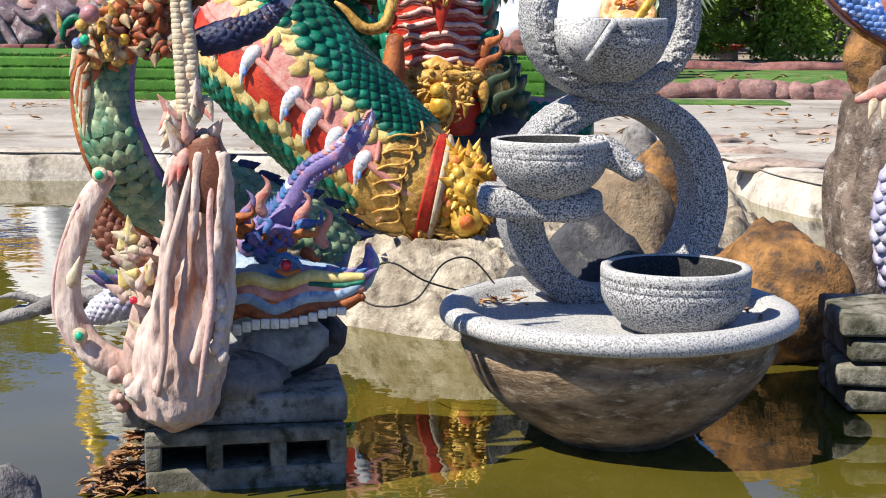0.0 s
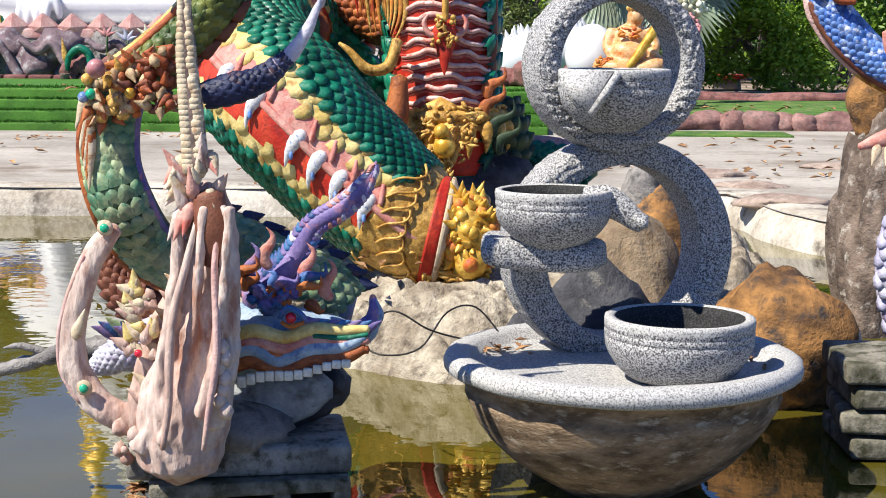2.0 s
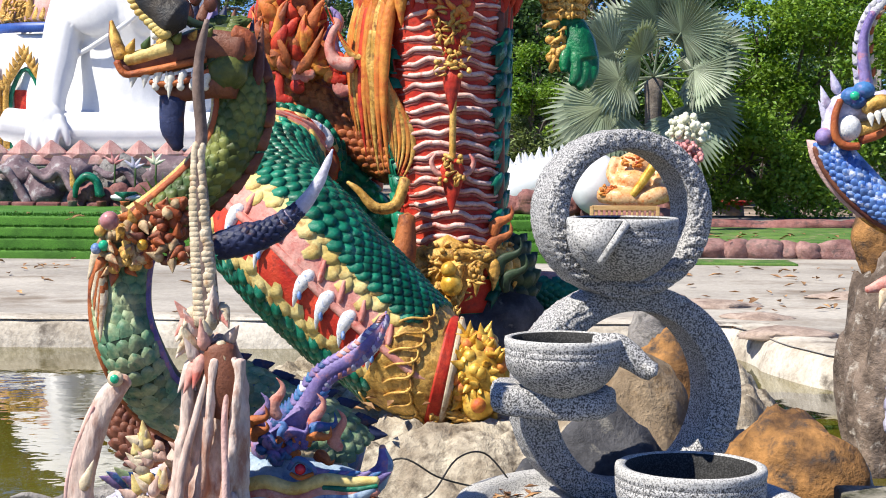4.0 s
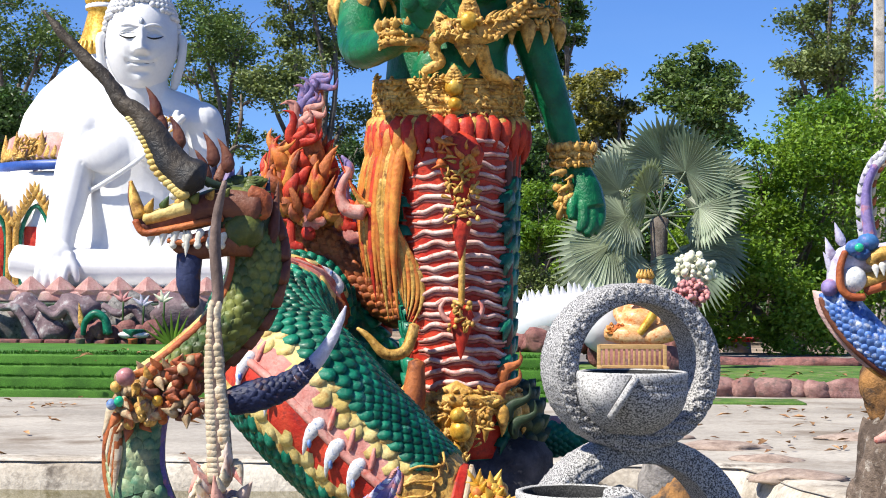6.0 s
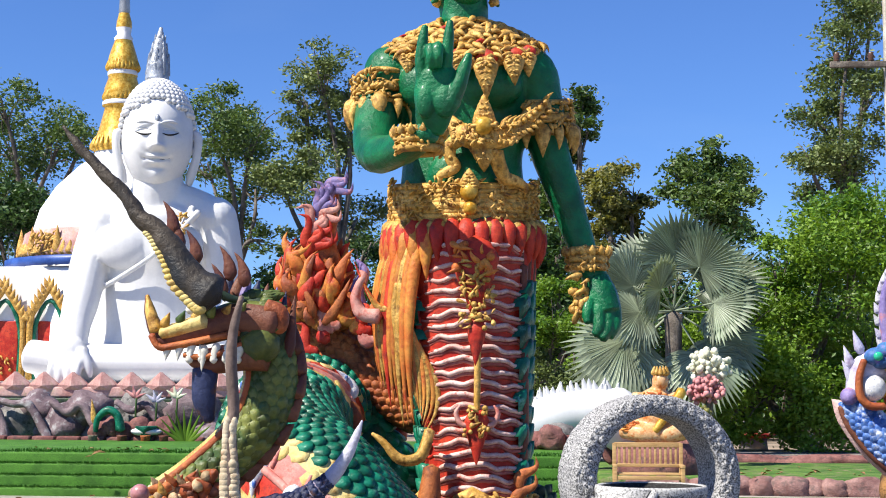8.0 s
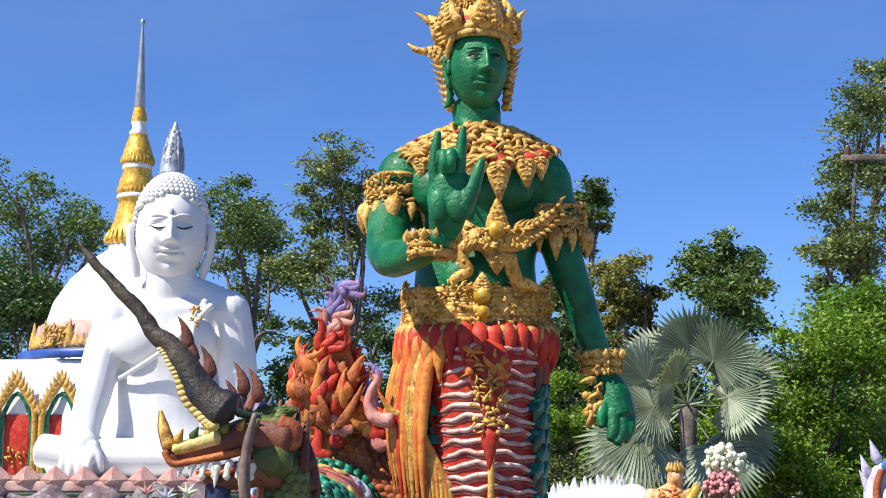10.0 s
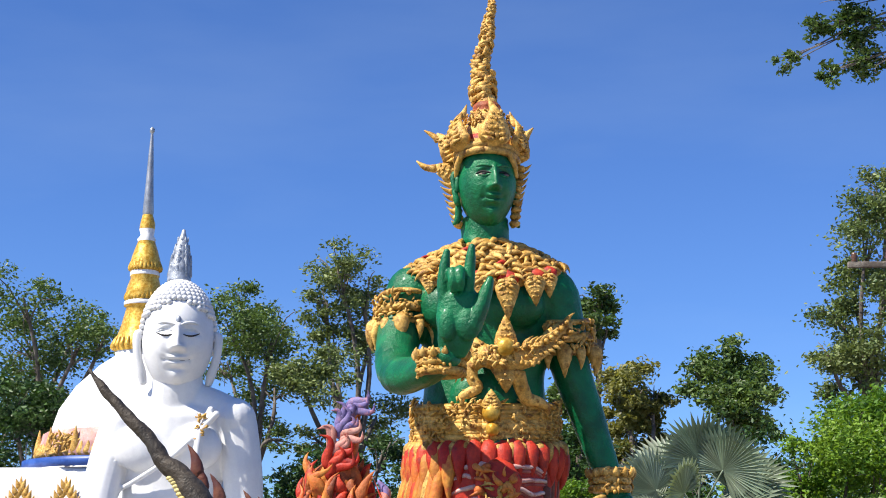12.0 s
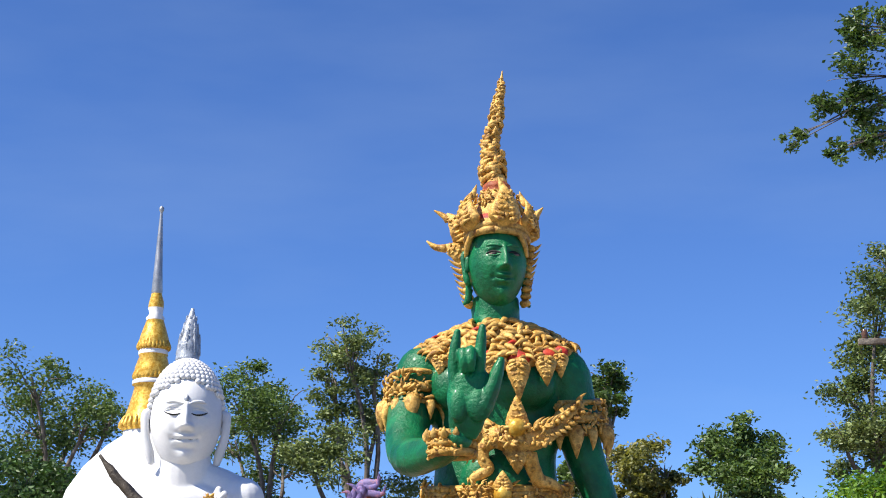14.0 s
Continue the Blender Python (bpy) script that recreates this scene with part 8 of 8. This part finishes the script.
build_white_wall()
for i in range(12):
    rock((-0.3 + 0.17 * i, 15.7 + 0.15 * (i % 2), 0.5 + 0.06 * (i % 3)), (0.15, 0.14, 0.13), ROCK_RED, "red_rock", "dark red lava rock heap", seed=100 + i, rough=0.4, cuts=3)
rock((0.13, 16.4, 0.62), (0.22, 0.1, 0.14), ROCK_GREY, "slate_rock", "flat grey slate rock", seed=130, rough=0.2, cuts=3)
s = Shape(WHITE)
s.ball((0.73, 15.5, 0.82), (0.27, 0.25, 0.32), WHITE, 20, 14, rough=0.05)
s.thing("white_dome", "white rounded plaster mound over red rocks", "mound")


def build_amber_figure():
    k = Shape(FLESH_GOLD)
    k.ball((1.08, 15.0, 0.95), (0.19, 0.15, 0.2), FLESH_GOLD, 18, 12)
    k.ball((1.07, 14.93, 0.85), (0.2, 0.18, 0.15), FLESH_GOLD, 18, 12)
    k.ball((1.13, 14.98, 1.21), (0.085, 0.09, 0.1), FLESH_GOLD, 16, 10)
    k.tube([(0.92, 15, 1.07, 0.07), (0.86, 14.95, 0.92, 0.06), (0.95, 14.85, 0.8, 0.05), (1.06, 14.8, 0.77, 0.045)], FLESH_GOLD, 12, 4)
    k.tube([(1.24, 15, 1.07, 0.07), (1.32, 14.95, 0.93, 0.06), (1.28, 14.85, 0.84, 0.05)], FLESH_GOLD, 12, 4)
    k.tube([(0.75, 14.9, 0.72, 0.08), (0.95, 14.8, 0.7, 0.1), (1.15, 14.8, 0.68, 0.09)], FLESH_GOLD, 12, 4)
    k.tube([(1.38, 14.9, 0.74, 0.1), (1.3, 14.8, 0.72, 0.1), (1.15, 14.78, 0.68, 0.09)], FLESH_GOLD, 12, 4)
    v, f = k.fused(0.018, 3)
    s = Shape(FLESH_GOLD)
    s.add(v, f, FLESH_GOLD)
    s.tube([(1.06, 14.72, 0.72, 0.035), (1.2, 14.74, 0.92, 0.045), (1.33, 14.76, 1.12, 0.05)], GOLD_SHINY, 12, 4)
    s.curlies((0.83, 14.8, 0.75), 0.08, 0.06, ORANGE, 24, 0.05, seed=31)
    s.curlies((1.05, 14.83, 1.05), 0.1, 0.04, ORANGE, 18, 0.045, seed=32)
    for i in range(12):
        a = i * 0.52
        s.flame((1.13 + 0.07 * math.cos(a), 14.97 + 0.07 * math.sin(a), 1.27), (1.13 + 0.06 * math.cos(a), 14.97 + 0.06 * math.sin(a), 1.36), 0.03, GOLD, seg=6, steps=2)
    s.lathe((1.1, 15.05, 0.15), ((0.0, 0), (0.45, 0), (0.45, 0.25), (0.4, 0.4), (0.3, 0.44), (0, 0.45)), ROCK_RED, 18, rough=0.05)
    s.thing("seated_figure", "amber lacquered seated figure holding a golden club", "statue")


build_amber_figure()


def build_bench():
    b = empty("garden_bench", (0.93, 13.62, 0.15), "small varnished wooden garden bench on the yard", "bench")
    def bar(name, c, size):
        q = Shape(WOOD)
        q.box(c, size, WOOD, bev=0.004)
        return q.part(name, b)
    W = 0.6
    for x in (-W / 2, W / 2):
        bar("leg", (x, 0.1, 0.24), (0.035, 0.035, 0.5))
        bar("leg", (x, -0.15, 0.14), (0.035, 0.035, 0.28))
        bar("armrest", (x, -0.03, 0.29), (0.04, 0.28, 0.025))
    bar("top_rail", (0, 0.1, 0.475), (W, 0.03, 0.045))
    bar("lower_rail", (0, 0.1, 0.29), (W, 0.025, 0.03))
    bar("front_rail", (0, -0.15, 0.19), (W, 0.025, 0.035))
    for i in range(12):
        bar("slat", (-W / 2 + 0.045 + i * (W - 0.09) / 11, 0.1, 0.38), (0.022, 0.014, 0.17))
    for i in range(4):
        bar("seat_slat", (0, -0.13 + 0.065 * i, 0.22), (W + 0.02, 0.05, 0.015))


build_bench()


def blossoms(name, c, r, m, count, size, label):
    s, rnd = Shape(m), random.Random(int(c[0] * 100))
    for i in range(count):
        d = Vector((rnd.gauss(0, 1), rnd.gauss(0, 1), rnd.gauss(0, 1))).normalized() * rnd.uniform(0.5, 1)
        p = Vector(c) + Vector((d.x * r[0], d.y * r[1], d.z * r[2]))
        s.ball(p, size * rnd.uniform(0.6, 1.2), m, 6, 4)
    s.tube([(c[0], c[1], 0.15, 0.03), (c[0] + 0.02, c[1], c[2], 0.02)], BARK, 8, 3)
    return s.thing(name, label, "flowers")


blossoms("flowering_bush", (1.78, 16.7, 1.38), (0.24, 0.2, 0.2), BLOOM_WHITE, 160, 0.04, "bush of cream white blossoms")
blossoms("flowering_bush", (1.72, 16.5, 1.12), (0.2, 0.18, 0.17), BLOOM_PINK, 160, 0.032, "bush of dusty pink blossoms")
blossoms("flowering_bush", (1.62, 15.6, 0.75), (0.1, 0.1, 0.22), LEAF_GOLD, 120, 0.03, "small yellow-green bush behind the bench")
t = empty("low_table", (3.0, 22.8, 0.22), "low table with a red tray top", "table")
s = Shape(RED)
s.lathe((0, 0, 0.2), ((0.0, 0), (0.3, 0), (0.34, 0.03), (0.33, 0.06), (0.0, 0.05)), RED, 24)
s.part("tabletop", t, "red round tray top")
s = Shape(SOIL_GREY)
s.lathe((0, 0, 0), ((0.0, 0), (0.22, 0), (0.2, 0.2), (0, 0.2)), SOIL_GREY, 20)
s.part("foot", t)

# ---- trees ----


def leaves(s, blobs, count, size, m, rnd, shell=0.55, droop=0.0):
    """Many small folded leaves through a set of uneven clumps."""
    vol = [b[3] ** 2 for b in blobs]
    for b, v in zip(blobs, vol):
        r = b[3]
        subs = []
        for i in range(max(4, int(7 + r * 5))):
            d = Vector((rnd.gauss(0, 1), rnd.gauss(0, 1), rnd.gauss(0, 0.8))).normalized() * r * rnd.uniform(0.45, 1.0)
            subs.append((Vector(b[:3]) + d, r * rnd.uniform(0.25, 0.45)))
        for i in range(int(count * 1.9 * v / sum(vol))):
            c, q = rnd.choice(subs)
            d = Vector((rnd.gauss(0, 1), rnd.gauss(0, 1), rnd.gauss(0, 0.6)))
            p = c + d * q * 0.66
            a = Vector((rnd.gauss(0, 1), rnd.gauss(0, 1), rnd.gauss(0, 0.6) - droop)).normalized()
            w = a.cross(Vector((rnd.gauss(0, 1), rnd.gauss(0, 1), rnd.gauss(0, 1)))).normalized()
            l = size * 0.78 * rnd.uniform(0.6, 1.3)
            n = a.cross(w) * l * 0.12
            vs = [p - a * l * 0.5, p + w * l * 0.26 + n, p + a * l * 0.5, p - w * l * 0.26 + n]
            s.add(vs, [(0, 1, 2), (0, 2, 3)], m)


def tree(name, label, base, blobs, count, size, m, seed, trunk=0.18, spread=1.0, depth=1.6, droop=0.0, split=None):
    rnd = random.Random(seed)
    t = empty(name, base, label, "tree")
    blobs = [(b[0], b[1] + rnd.uniform(-depth, depth), b[2], b[3] * spread) for b in blobs]
    s = Shape(BARK)
    top = sorted(blobs, key=lambda b: b[2])
    B = Vector(base)
    mx = sum(b[0] for b in blobs) / len(blobs)
    mz = top[0][2] - 0.3
    fork = Vector((mx * 0.7 + B.x * 0.3, B.y, max(B.z + 0.4, mz - 0.5)))
    fork = Vector(split) if split else fork
    s.tube([(*(B - Vector((0, 0, 0.1))), trunk * 1.3), (*(B.lerp(fork, 0.4) + Vector((rnd.uniform(-.1, .1), 0, 0))), trunk), (*fork, trunk * 0.85)], BARK, 10, 5, rough=trunk * 0.15, freq=4)
    for b in blobs:
        e = Vector(b[:3])
        m1 = fork.lerp(e, 0.5) + Vector((rnd.uniform(-.3, .3), rnd.uniform(-.3, .3), rnd.uniform(-0.1, 0.3)))
        s.tube([(*fork, trunk * 0.6), (*m1, trunk * 0.4), (*e, trunk * 0.2)], BARK, 7, 4)
        for q in range(4):
            d = Vector((rnd.gauss(0, 1), rnd.gauss(0, 1), rnd.gauss(0, 1))).normalized() * b[3] * 0.9
            s.tube([(*m1.lerp(e, 0.6), trunk * 0.18), (*(e + d * 0.5), trunk * 0.12), (*(e + d), trunk * 0.05)], BARK, 5, 2)
    hang(s.part("trunk", t), t)
    s = Shape(m)
    leaves(s, blobs, count, size, m, rnd, droop=droop)
    hang(s.part("crown", t), t)
    return t


tree("tree", "tall green tree against the sky", (-15.5, 42, 0.15), [(-15.828, 42, 9.318, 1.001), (-14.943, 42, 8.8, 0.83), (-16.464, 42, 8.479, 0.998), (-14.217, 42, 7.953, 0.909), (-15.72, 42, 7.465, 0.992), (-13.649, 42, 8.45, 0.529), (-16.32, 42, 6.14, 1.153), (-15.134, 42, 6.134, 0.985), (-17.945, 42, 7.483, 1.496)], 8500, 0.17, LEAF, 1, 0.17, 1.15)
tree("tree", "tall branching green tree behind the white statue", (-8.6, 41, 0.15), [(-9.825, 41, 9.385, 0.725), (-8.824, 41, 8.719, 0.801), (-9.461, 41, 8.238, 0.801), (-8.311, 41, 7.742, 0.717), (-10.091, 41, 7.596, 0.719), (-8.607, 41, 6.78, 0.715), (-9.228, 41, 5.987, 0.792), (-8.083, 41, 5.19, 0.394)], 6500, 0.16, LEAF, 2, 0.15, 1.15)
tree("tree", "tall open-crowned tree beside the green statue", (-5.0, 40, 0.15), [(-6.414, 40, 9.624, 0.704), (-6.875, 40, 8.992, 0.624), (-5.775, 40, 9.137, 0.623), (-5.601, 40, 8.03, 0.775), (-6.692, 40, 7.726, 0.698), (-7.299, 40, 6.792, 0.696), (-6.355, 40, 6.474, 0.771), (-5.569, 40, 5.851, 0.92), (-6.95, 40, 5.089, 0.46)], 8500, 0.16, LEAF_GREY, 3, 0.17, 1.15)
tree("tree", "dark green tree behind the green statue", (0.2, 41, 0.15), [(0.586, 41, 8.852, 0.566), (0.654, 41, 8.135, 0.47), (0.023, 41, 7.507, 0.626), (-0.223, 41, 6.251, 0.622), (-0.082, 41, 5.006, 0.773), (-0.405, 41, 3.472, 0.768), (-5.06, 41, 4.399, 0.935)][:6], 7000, 0.2, LEAF, 4, 0.2, 1.1)
tree("tree", "round tree with golden sunlight put into its leaf colour", (1.3, 36, 0.15), [(1.324, 36, 6.037, 0.614), (1.857, 36, 5.622, 0.544), (1.042, 36, 5.354, 0.68), (1.843, 36, 4.941, 0.474), (1.297, 36, 4.537, 0.541), (0.746, 36, 3.729, 0.54)], 6500, 0.17, LEAF_GOLD, 5, 0.15, 1.05)
tree("tree", "slender green tree above the palm", (3.8, 38, 0.15), [(3.684, 38, 7.013, 0.604), (4.096, 38, 6.575, 0.716), (3.238, 38, 6.293, 0.645), (4.495, 38, 5.853, 0.642), (3.779, 38, 5.427, 0.713), (4.757, 38, 5.28, 0.426)], 6500, 0.18, LEAF, 6, 0.15, 1.05)
tree("tree", "tall pale-leaved tree behind the power pole", (5.8, 28, 0.15), [(5.916, 28, 8.486, 0.535), (5.461, 28, 7.725, 0.64), (5.217, 28, 6.965, 0.531), (5.83, 28, 6.741, 0.635), (4.872, 28, 6.214, 0.476), (5.468, 28, 5.673, 0.631), (4.629, 28, 5.361, 0.368), (5.131, 28, 5.039, 0.629)], 8500, 0.12, LEAF_GREY, 7, 0.1, 1.15, 0.8)
tree("tree", "broad bright green leafy tree", (4.1, 22, 0.15), [(2.556, 21, 1.899, 0.551), (3.413, 21, 2.216, 0.707), (4.266, 21, 2.688, 0.785), (2.281, 21, 1.347, 0.394), (3.019, 21, 1.193, 0.55), (3.87, 21, 1.197, 0.626), (4.566, 21, 1.669, 0.704), (3.807, 21, 3.32, 0.472), (4.582, 21, 3.554, 0.628), (3.105, 21, 2.768, 0.433), (2.481, 21, 2.61, 0.316), (2.63, 21, 0.877, 0.393), (3.481, 21, 0.726, 0.392), (2.244, 21, 1.898, 0.355), (2.164, 21, 1.11, 0.354)], 30000, 0.1, LEAF_BRIGHT, 8, 0.07, 1.3, 0.6)
tree("tree", "dark tree low behind the shrine", (-13.5, 37, 0.15), [(-13.97, 36, 5.434, 0.988), (-13.09, 36, 5.288, 0.845), (-6.497, 36, 3.739, 0.687), (-5.669, 36, 4.011, 0.687), (-4.707, 36, 4.557, 0.55), (-4.005, 36, 3.464, 0.546)][:2] + [(-15, 37, 4.0, 1.1), (-12.8, 37, 3.6, 1.0), (-14.5, 36, 2.4, 1.1)], 7000, 0.2, LEAF_DARK, 9, 0.18, 1.2)
tree("tree", "dark green tree low behind the orange serpent", (-5.4, 36, 0.15), [(-13.97, 36, 5.434, 0.988), (-13.09, 36, 5.288, 0.845), (-6.497, 36, 3.739, 0.687), (-5.669, 36, 4.011, 0.687), (-4.707, 36, 4.557, 0.55), (-4.005, 36, 3.464, 0.546)][2:] + [(-5.2, 36, 2.6, 0.9), (-4.2, 36, 2.2, 0.9), (-6.3, 36, 2.4, 0.9), (-3.2, 36, 3.0, 0.8), (-2.2, 36, 2.8, 0.9)], 9000, 0.18, LEAF_DARK, 10, 0.16, 1.2)
tree("tree", "dense dark tree behind the statue", (-1.2, 34, 0.15), [(-1.6, 34, 2.2, 0.9), (-0.6, 34, 2.6, 0.9), (0.3, 34, 2.2, 0.8), (0.8, 34, 3.0, 0.7), (-1.2, 34, 3.6, 0.9), (0.0, 34, 4.2, 0.8), (1.2, 34, 1.6, 0.7)], 9000, 0.18, LEAF_DARK, 11, 0.16, 1.2)
tree("shrub", "rounded olive green shrub", (0.05, 22, 0.15), [(0.035, 22, 1.349, 0.416), (0.367, 22, 1.184, 0.374), (-0.214, 22, 1.182, 0.291), (0.034, 22, 2.098, 0.375), (0.033, 22, 2.515, 0.333), (0.449, 22, 1.932, 0.333)][:3] + [(0.1, 22, 0.8, 0.4), (0.5, 22, 0.75, 0.35), (-0.3, 22, 0.8, 0.35)], 9000, 0.07, LEAF_GREY, 12, 0.05, 1.1, 0.3)
tree("shrub", "bright shrub behind the rounded shrub", (0.2, 23, 0.15), [(0.035, 22, 1.349, 0.416), (0.367, 22, 1.184, 0.374), (-0.214, 22, 1.182, 0.291), (0.034, 22, 2.098, 0.375), (0.033, 22, 2.515, 0.333), (0.449, 22, 1.932, 0.333)][3:] + [(0.6, 23, 1.4, 0.4)], 6000, 0.09, LEAF_BRIGHT, 13, 0.05, 1.1, 0.3)
for i, x in enumerate((2.0, 3.2, 4.4, 5.6, 6.6)):
    tree("tree", "shaded dark green thicket tree", (x, 29 + (i % 2), 0.15), [(x - 0.5, 29, 1.2, 0.6), (x + 0.4, 29, 1.5, 0.7), (x, 29, 2.4, 0.8), (x + 0.3, 29, 3.4, 0.7), (x - 0.4, 29, 0.7, 0.5), (x + 0.5, 29, 0.6, 0.5)], 4500, 0.15, LEAF_DARK, 20 + i, 0.1, 1.2)
for i in range(9):
    x = -24 + 6.0 * i
    tree("tree", "distant dark green tree", (x, 60, 0.15), [(x, 60, 3, 1.8), (x + 1.8, 60, 4, 1.8), (x - 1.8, 60, 3.6, 1.8), (x, 60, 1.4, 1.6), (x + 2.6, 60, 1.8, 1.7), (x - 2.6, 60, 1.7, 1.7)], 2600, 0.4, LEAF_DARK, 40 + i, 0.25, 1.2)
tree("tree", "leafy branch of a tree overhanging the yard", (4.6, 13, 0.15), [(2.799, 13, 6.855, 0.219), (2.572, 13, 6.527, 0.197), (2.324, 13, 6.23, 0.135), (2.78, 13, 6.242, 0.206), (2.049, 13, 5.882, 0.093), (2.419, 13, 5.762, 0.113), (2.833, 13, 5.938, 0.185), (2.709, 13, 7.029, 0.131)] + [(3.3, 13, 6.5, 0.4), (3.6, 13, 7.2, 0.5), (4.4, 13, 7.0, 0.8)], 15000, 0.07, LEAF, 14, 0.028, 1.15, 0.15, split=(5.2, 13.2, 6.6))
for i in range(12):
    x = 3.6 + 0.16 * i
    s = Shape(BARK)
    s.tube([(x, 24 + 0.3 * (i % 3), 0.15, 0.03), (x + 0.04 * math.sin(i), 24, 0.6, 0.026), (x + 0.1 * math.sin(i * 2), 23.5, 1.3, 0.02)], BARK, 7, 4)
    s.thing("sapling", "thin bare brown sapling under the trees", "sapling", group="saplings")
s = Shape(BARK)
s.tube([(3.9, 23.9, 0.1, 0.12), (3.9, 23.9, 0.35, 0.09), (3.87, 23.9, 0.55, 0.07)], BARK, 10, 4, rough=0.02)
s.tube([(3.9, 23.9, 0.4, 0.05), (4.0, 23.9, 0.55, 0.03), (4.02, 23.9, 0.68, 0.02)], BARK, 8, 3)
s.thing("tree_stump", "old grey tree stump", "stump")


def build_palm():
    p = empty("fan_palm", (1.6, 19.6, 0.15), "silvery blue-green fan palm", "palm")
    s = Shape(BARK)
    s.tube([(1.6, 19.6, 0.1, 0.14), (1.6, 19.6, 1.0, 0.11), (1.6, 19.6, 2.1, 0.12)], BARK, 12, 5, rough=0.02)
    hang(s.part("trunk", p), p)
    rnd = random.Random(6)
    crown = Vector((1.6, 19.6, 2.15))
    fans = [(-75, -0.1, 0.75), (-50, 0.4, 0.8), (-25, 0.75, 0.8), (5, 0.95, 0.85), (30, 0.8, 0.85), (55, 0.45, 0.8), (80, 0.0, 0.7), (-85, -0.55, 0.95), (-65, -0.75, 1.0), (-35, -0.5, 0.85), (20, -0.55, 0.8), (60, -0.5, 0.75), (-10, 0.2, 0.7), (40, 0.1, 0.7), (-45, -0.05, 0.7)]
    for a, el, ln in fans:
        d = Vector((math.sin(radians(a)), -rnd.uniform(0.2, 0.6) * (1 if rnd.random() < 0.7 else -1), el * 1.1)).normalized()
        s = Shape(PALMLEAF)
        hub = crown + d * ln * 0.85
        s.tube([(*crown, 0.02), (*crown.lerp(hub, 0.5), 0.014), (*hub, 0.012)], PALMLEAF, 6, 3)
        side = d.cross(Vector((0, -1, 0.3))).normalized()
        nrm = side.cross(d).normalized()
        n = 44
        for i in range(n):
            b = radians(-125 + 250 * i / (n - 1))
            w = d * math.cos(b) + side * math.sin(b)
            L = ln * 0.95 * (0.75 + 0.25 * math.cos(b)) * rnd.uniform(0.9, 1.05)
            e = hub + w * L - Vector((0, 0, L * 0.16)) + nrm * 0.02 * (i % 2)
            q = side * math.cos(b) - d * math.sin(b)
            m1 = hub + w * L * 0.62 - Vector((0, 0, L * 0.05))
            s.add([hub, m1 + q * 0.036 + nrm * 0.016, e, m1 - q * 0.036 + nrm * 0.016, m1 - nrm * 0.012], [(0, 1, 4), (1, 2, 4), (2, 3, 4), (3, 0, 4)], PALMLEAF)
        hang(s.part("fan_leaf", p), p)


build_palm()


def build_pole():
    p = empty("power_pole", (5.45, 25.1, 0.15), "grey concrete power pole with a crossarm", "pole")
    s = Shape(METAL_GREY)
    s.box((5.62, 25.1, 4.0), (0.16, 0.16, 7.7), BANK, bev=0.02)
    hang(s.part("post", p), p)
    s = Shape(BARK)
    s.box((5.3, 25.0, 6.56), (1.35, 0.09, 0.1), BARK, bev=0.01)
    hang(s.part("crossarm", p, "dark timber crossarm"), p)
    for x in (4.74, 5.3):
        s = Shape(PORCELAIN)
        s.lathe((x, 25.0, 6.6), ((0.03, 0), (0.06, 0.03), (0.04, 0.06), (0.07, 0.09), (0.04, 0.13), (0.05, 0.16), (0.0, 0.18)), PORCELAIN, 14)
        hang(s.part("insulator", p, "brown porcelain insulator"), p)


build_pole()
for x in (-13.6, -13.2, -12.7):
    s = Shape(METAL_GREY)
    s.tube([(x, 36, 0.15, 0.03), (x, 36, 3, 0.025), (x, 36, 5.6 + 0.2 * math.sin(x * 9), 0.015)], METAL_GREY, 8, 2)
    s.thing("flag_pole", "thin grey flag pole behind the shrine", "pole", group="flag poles")
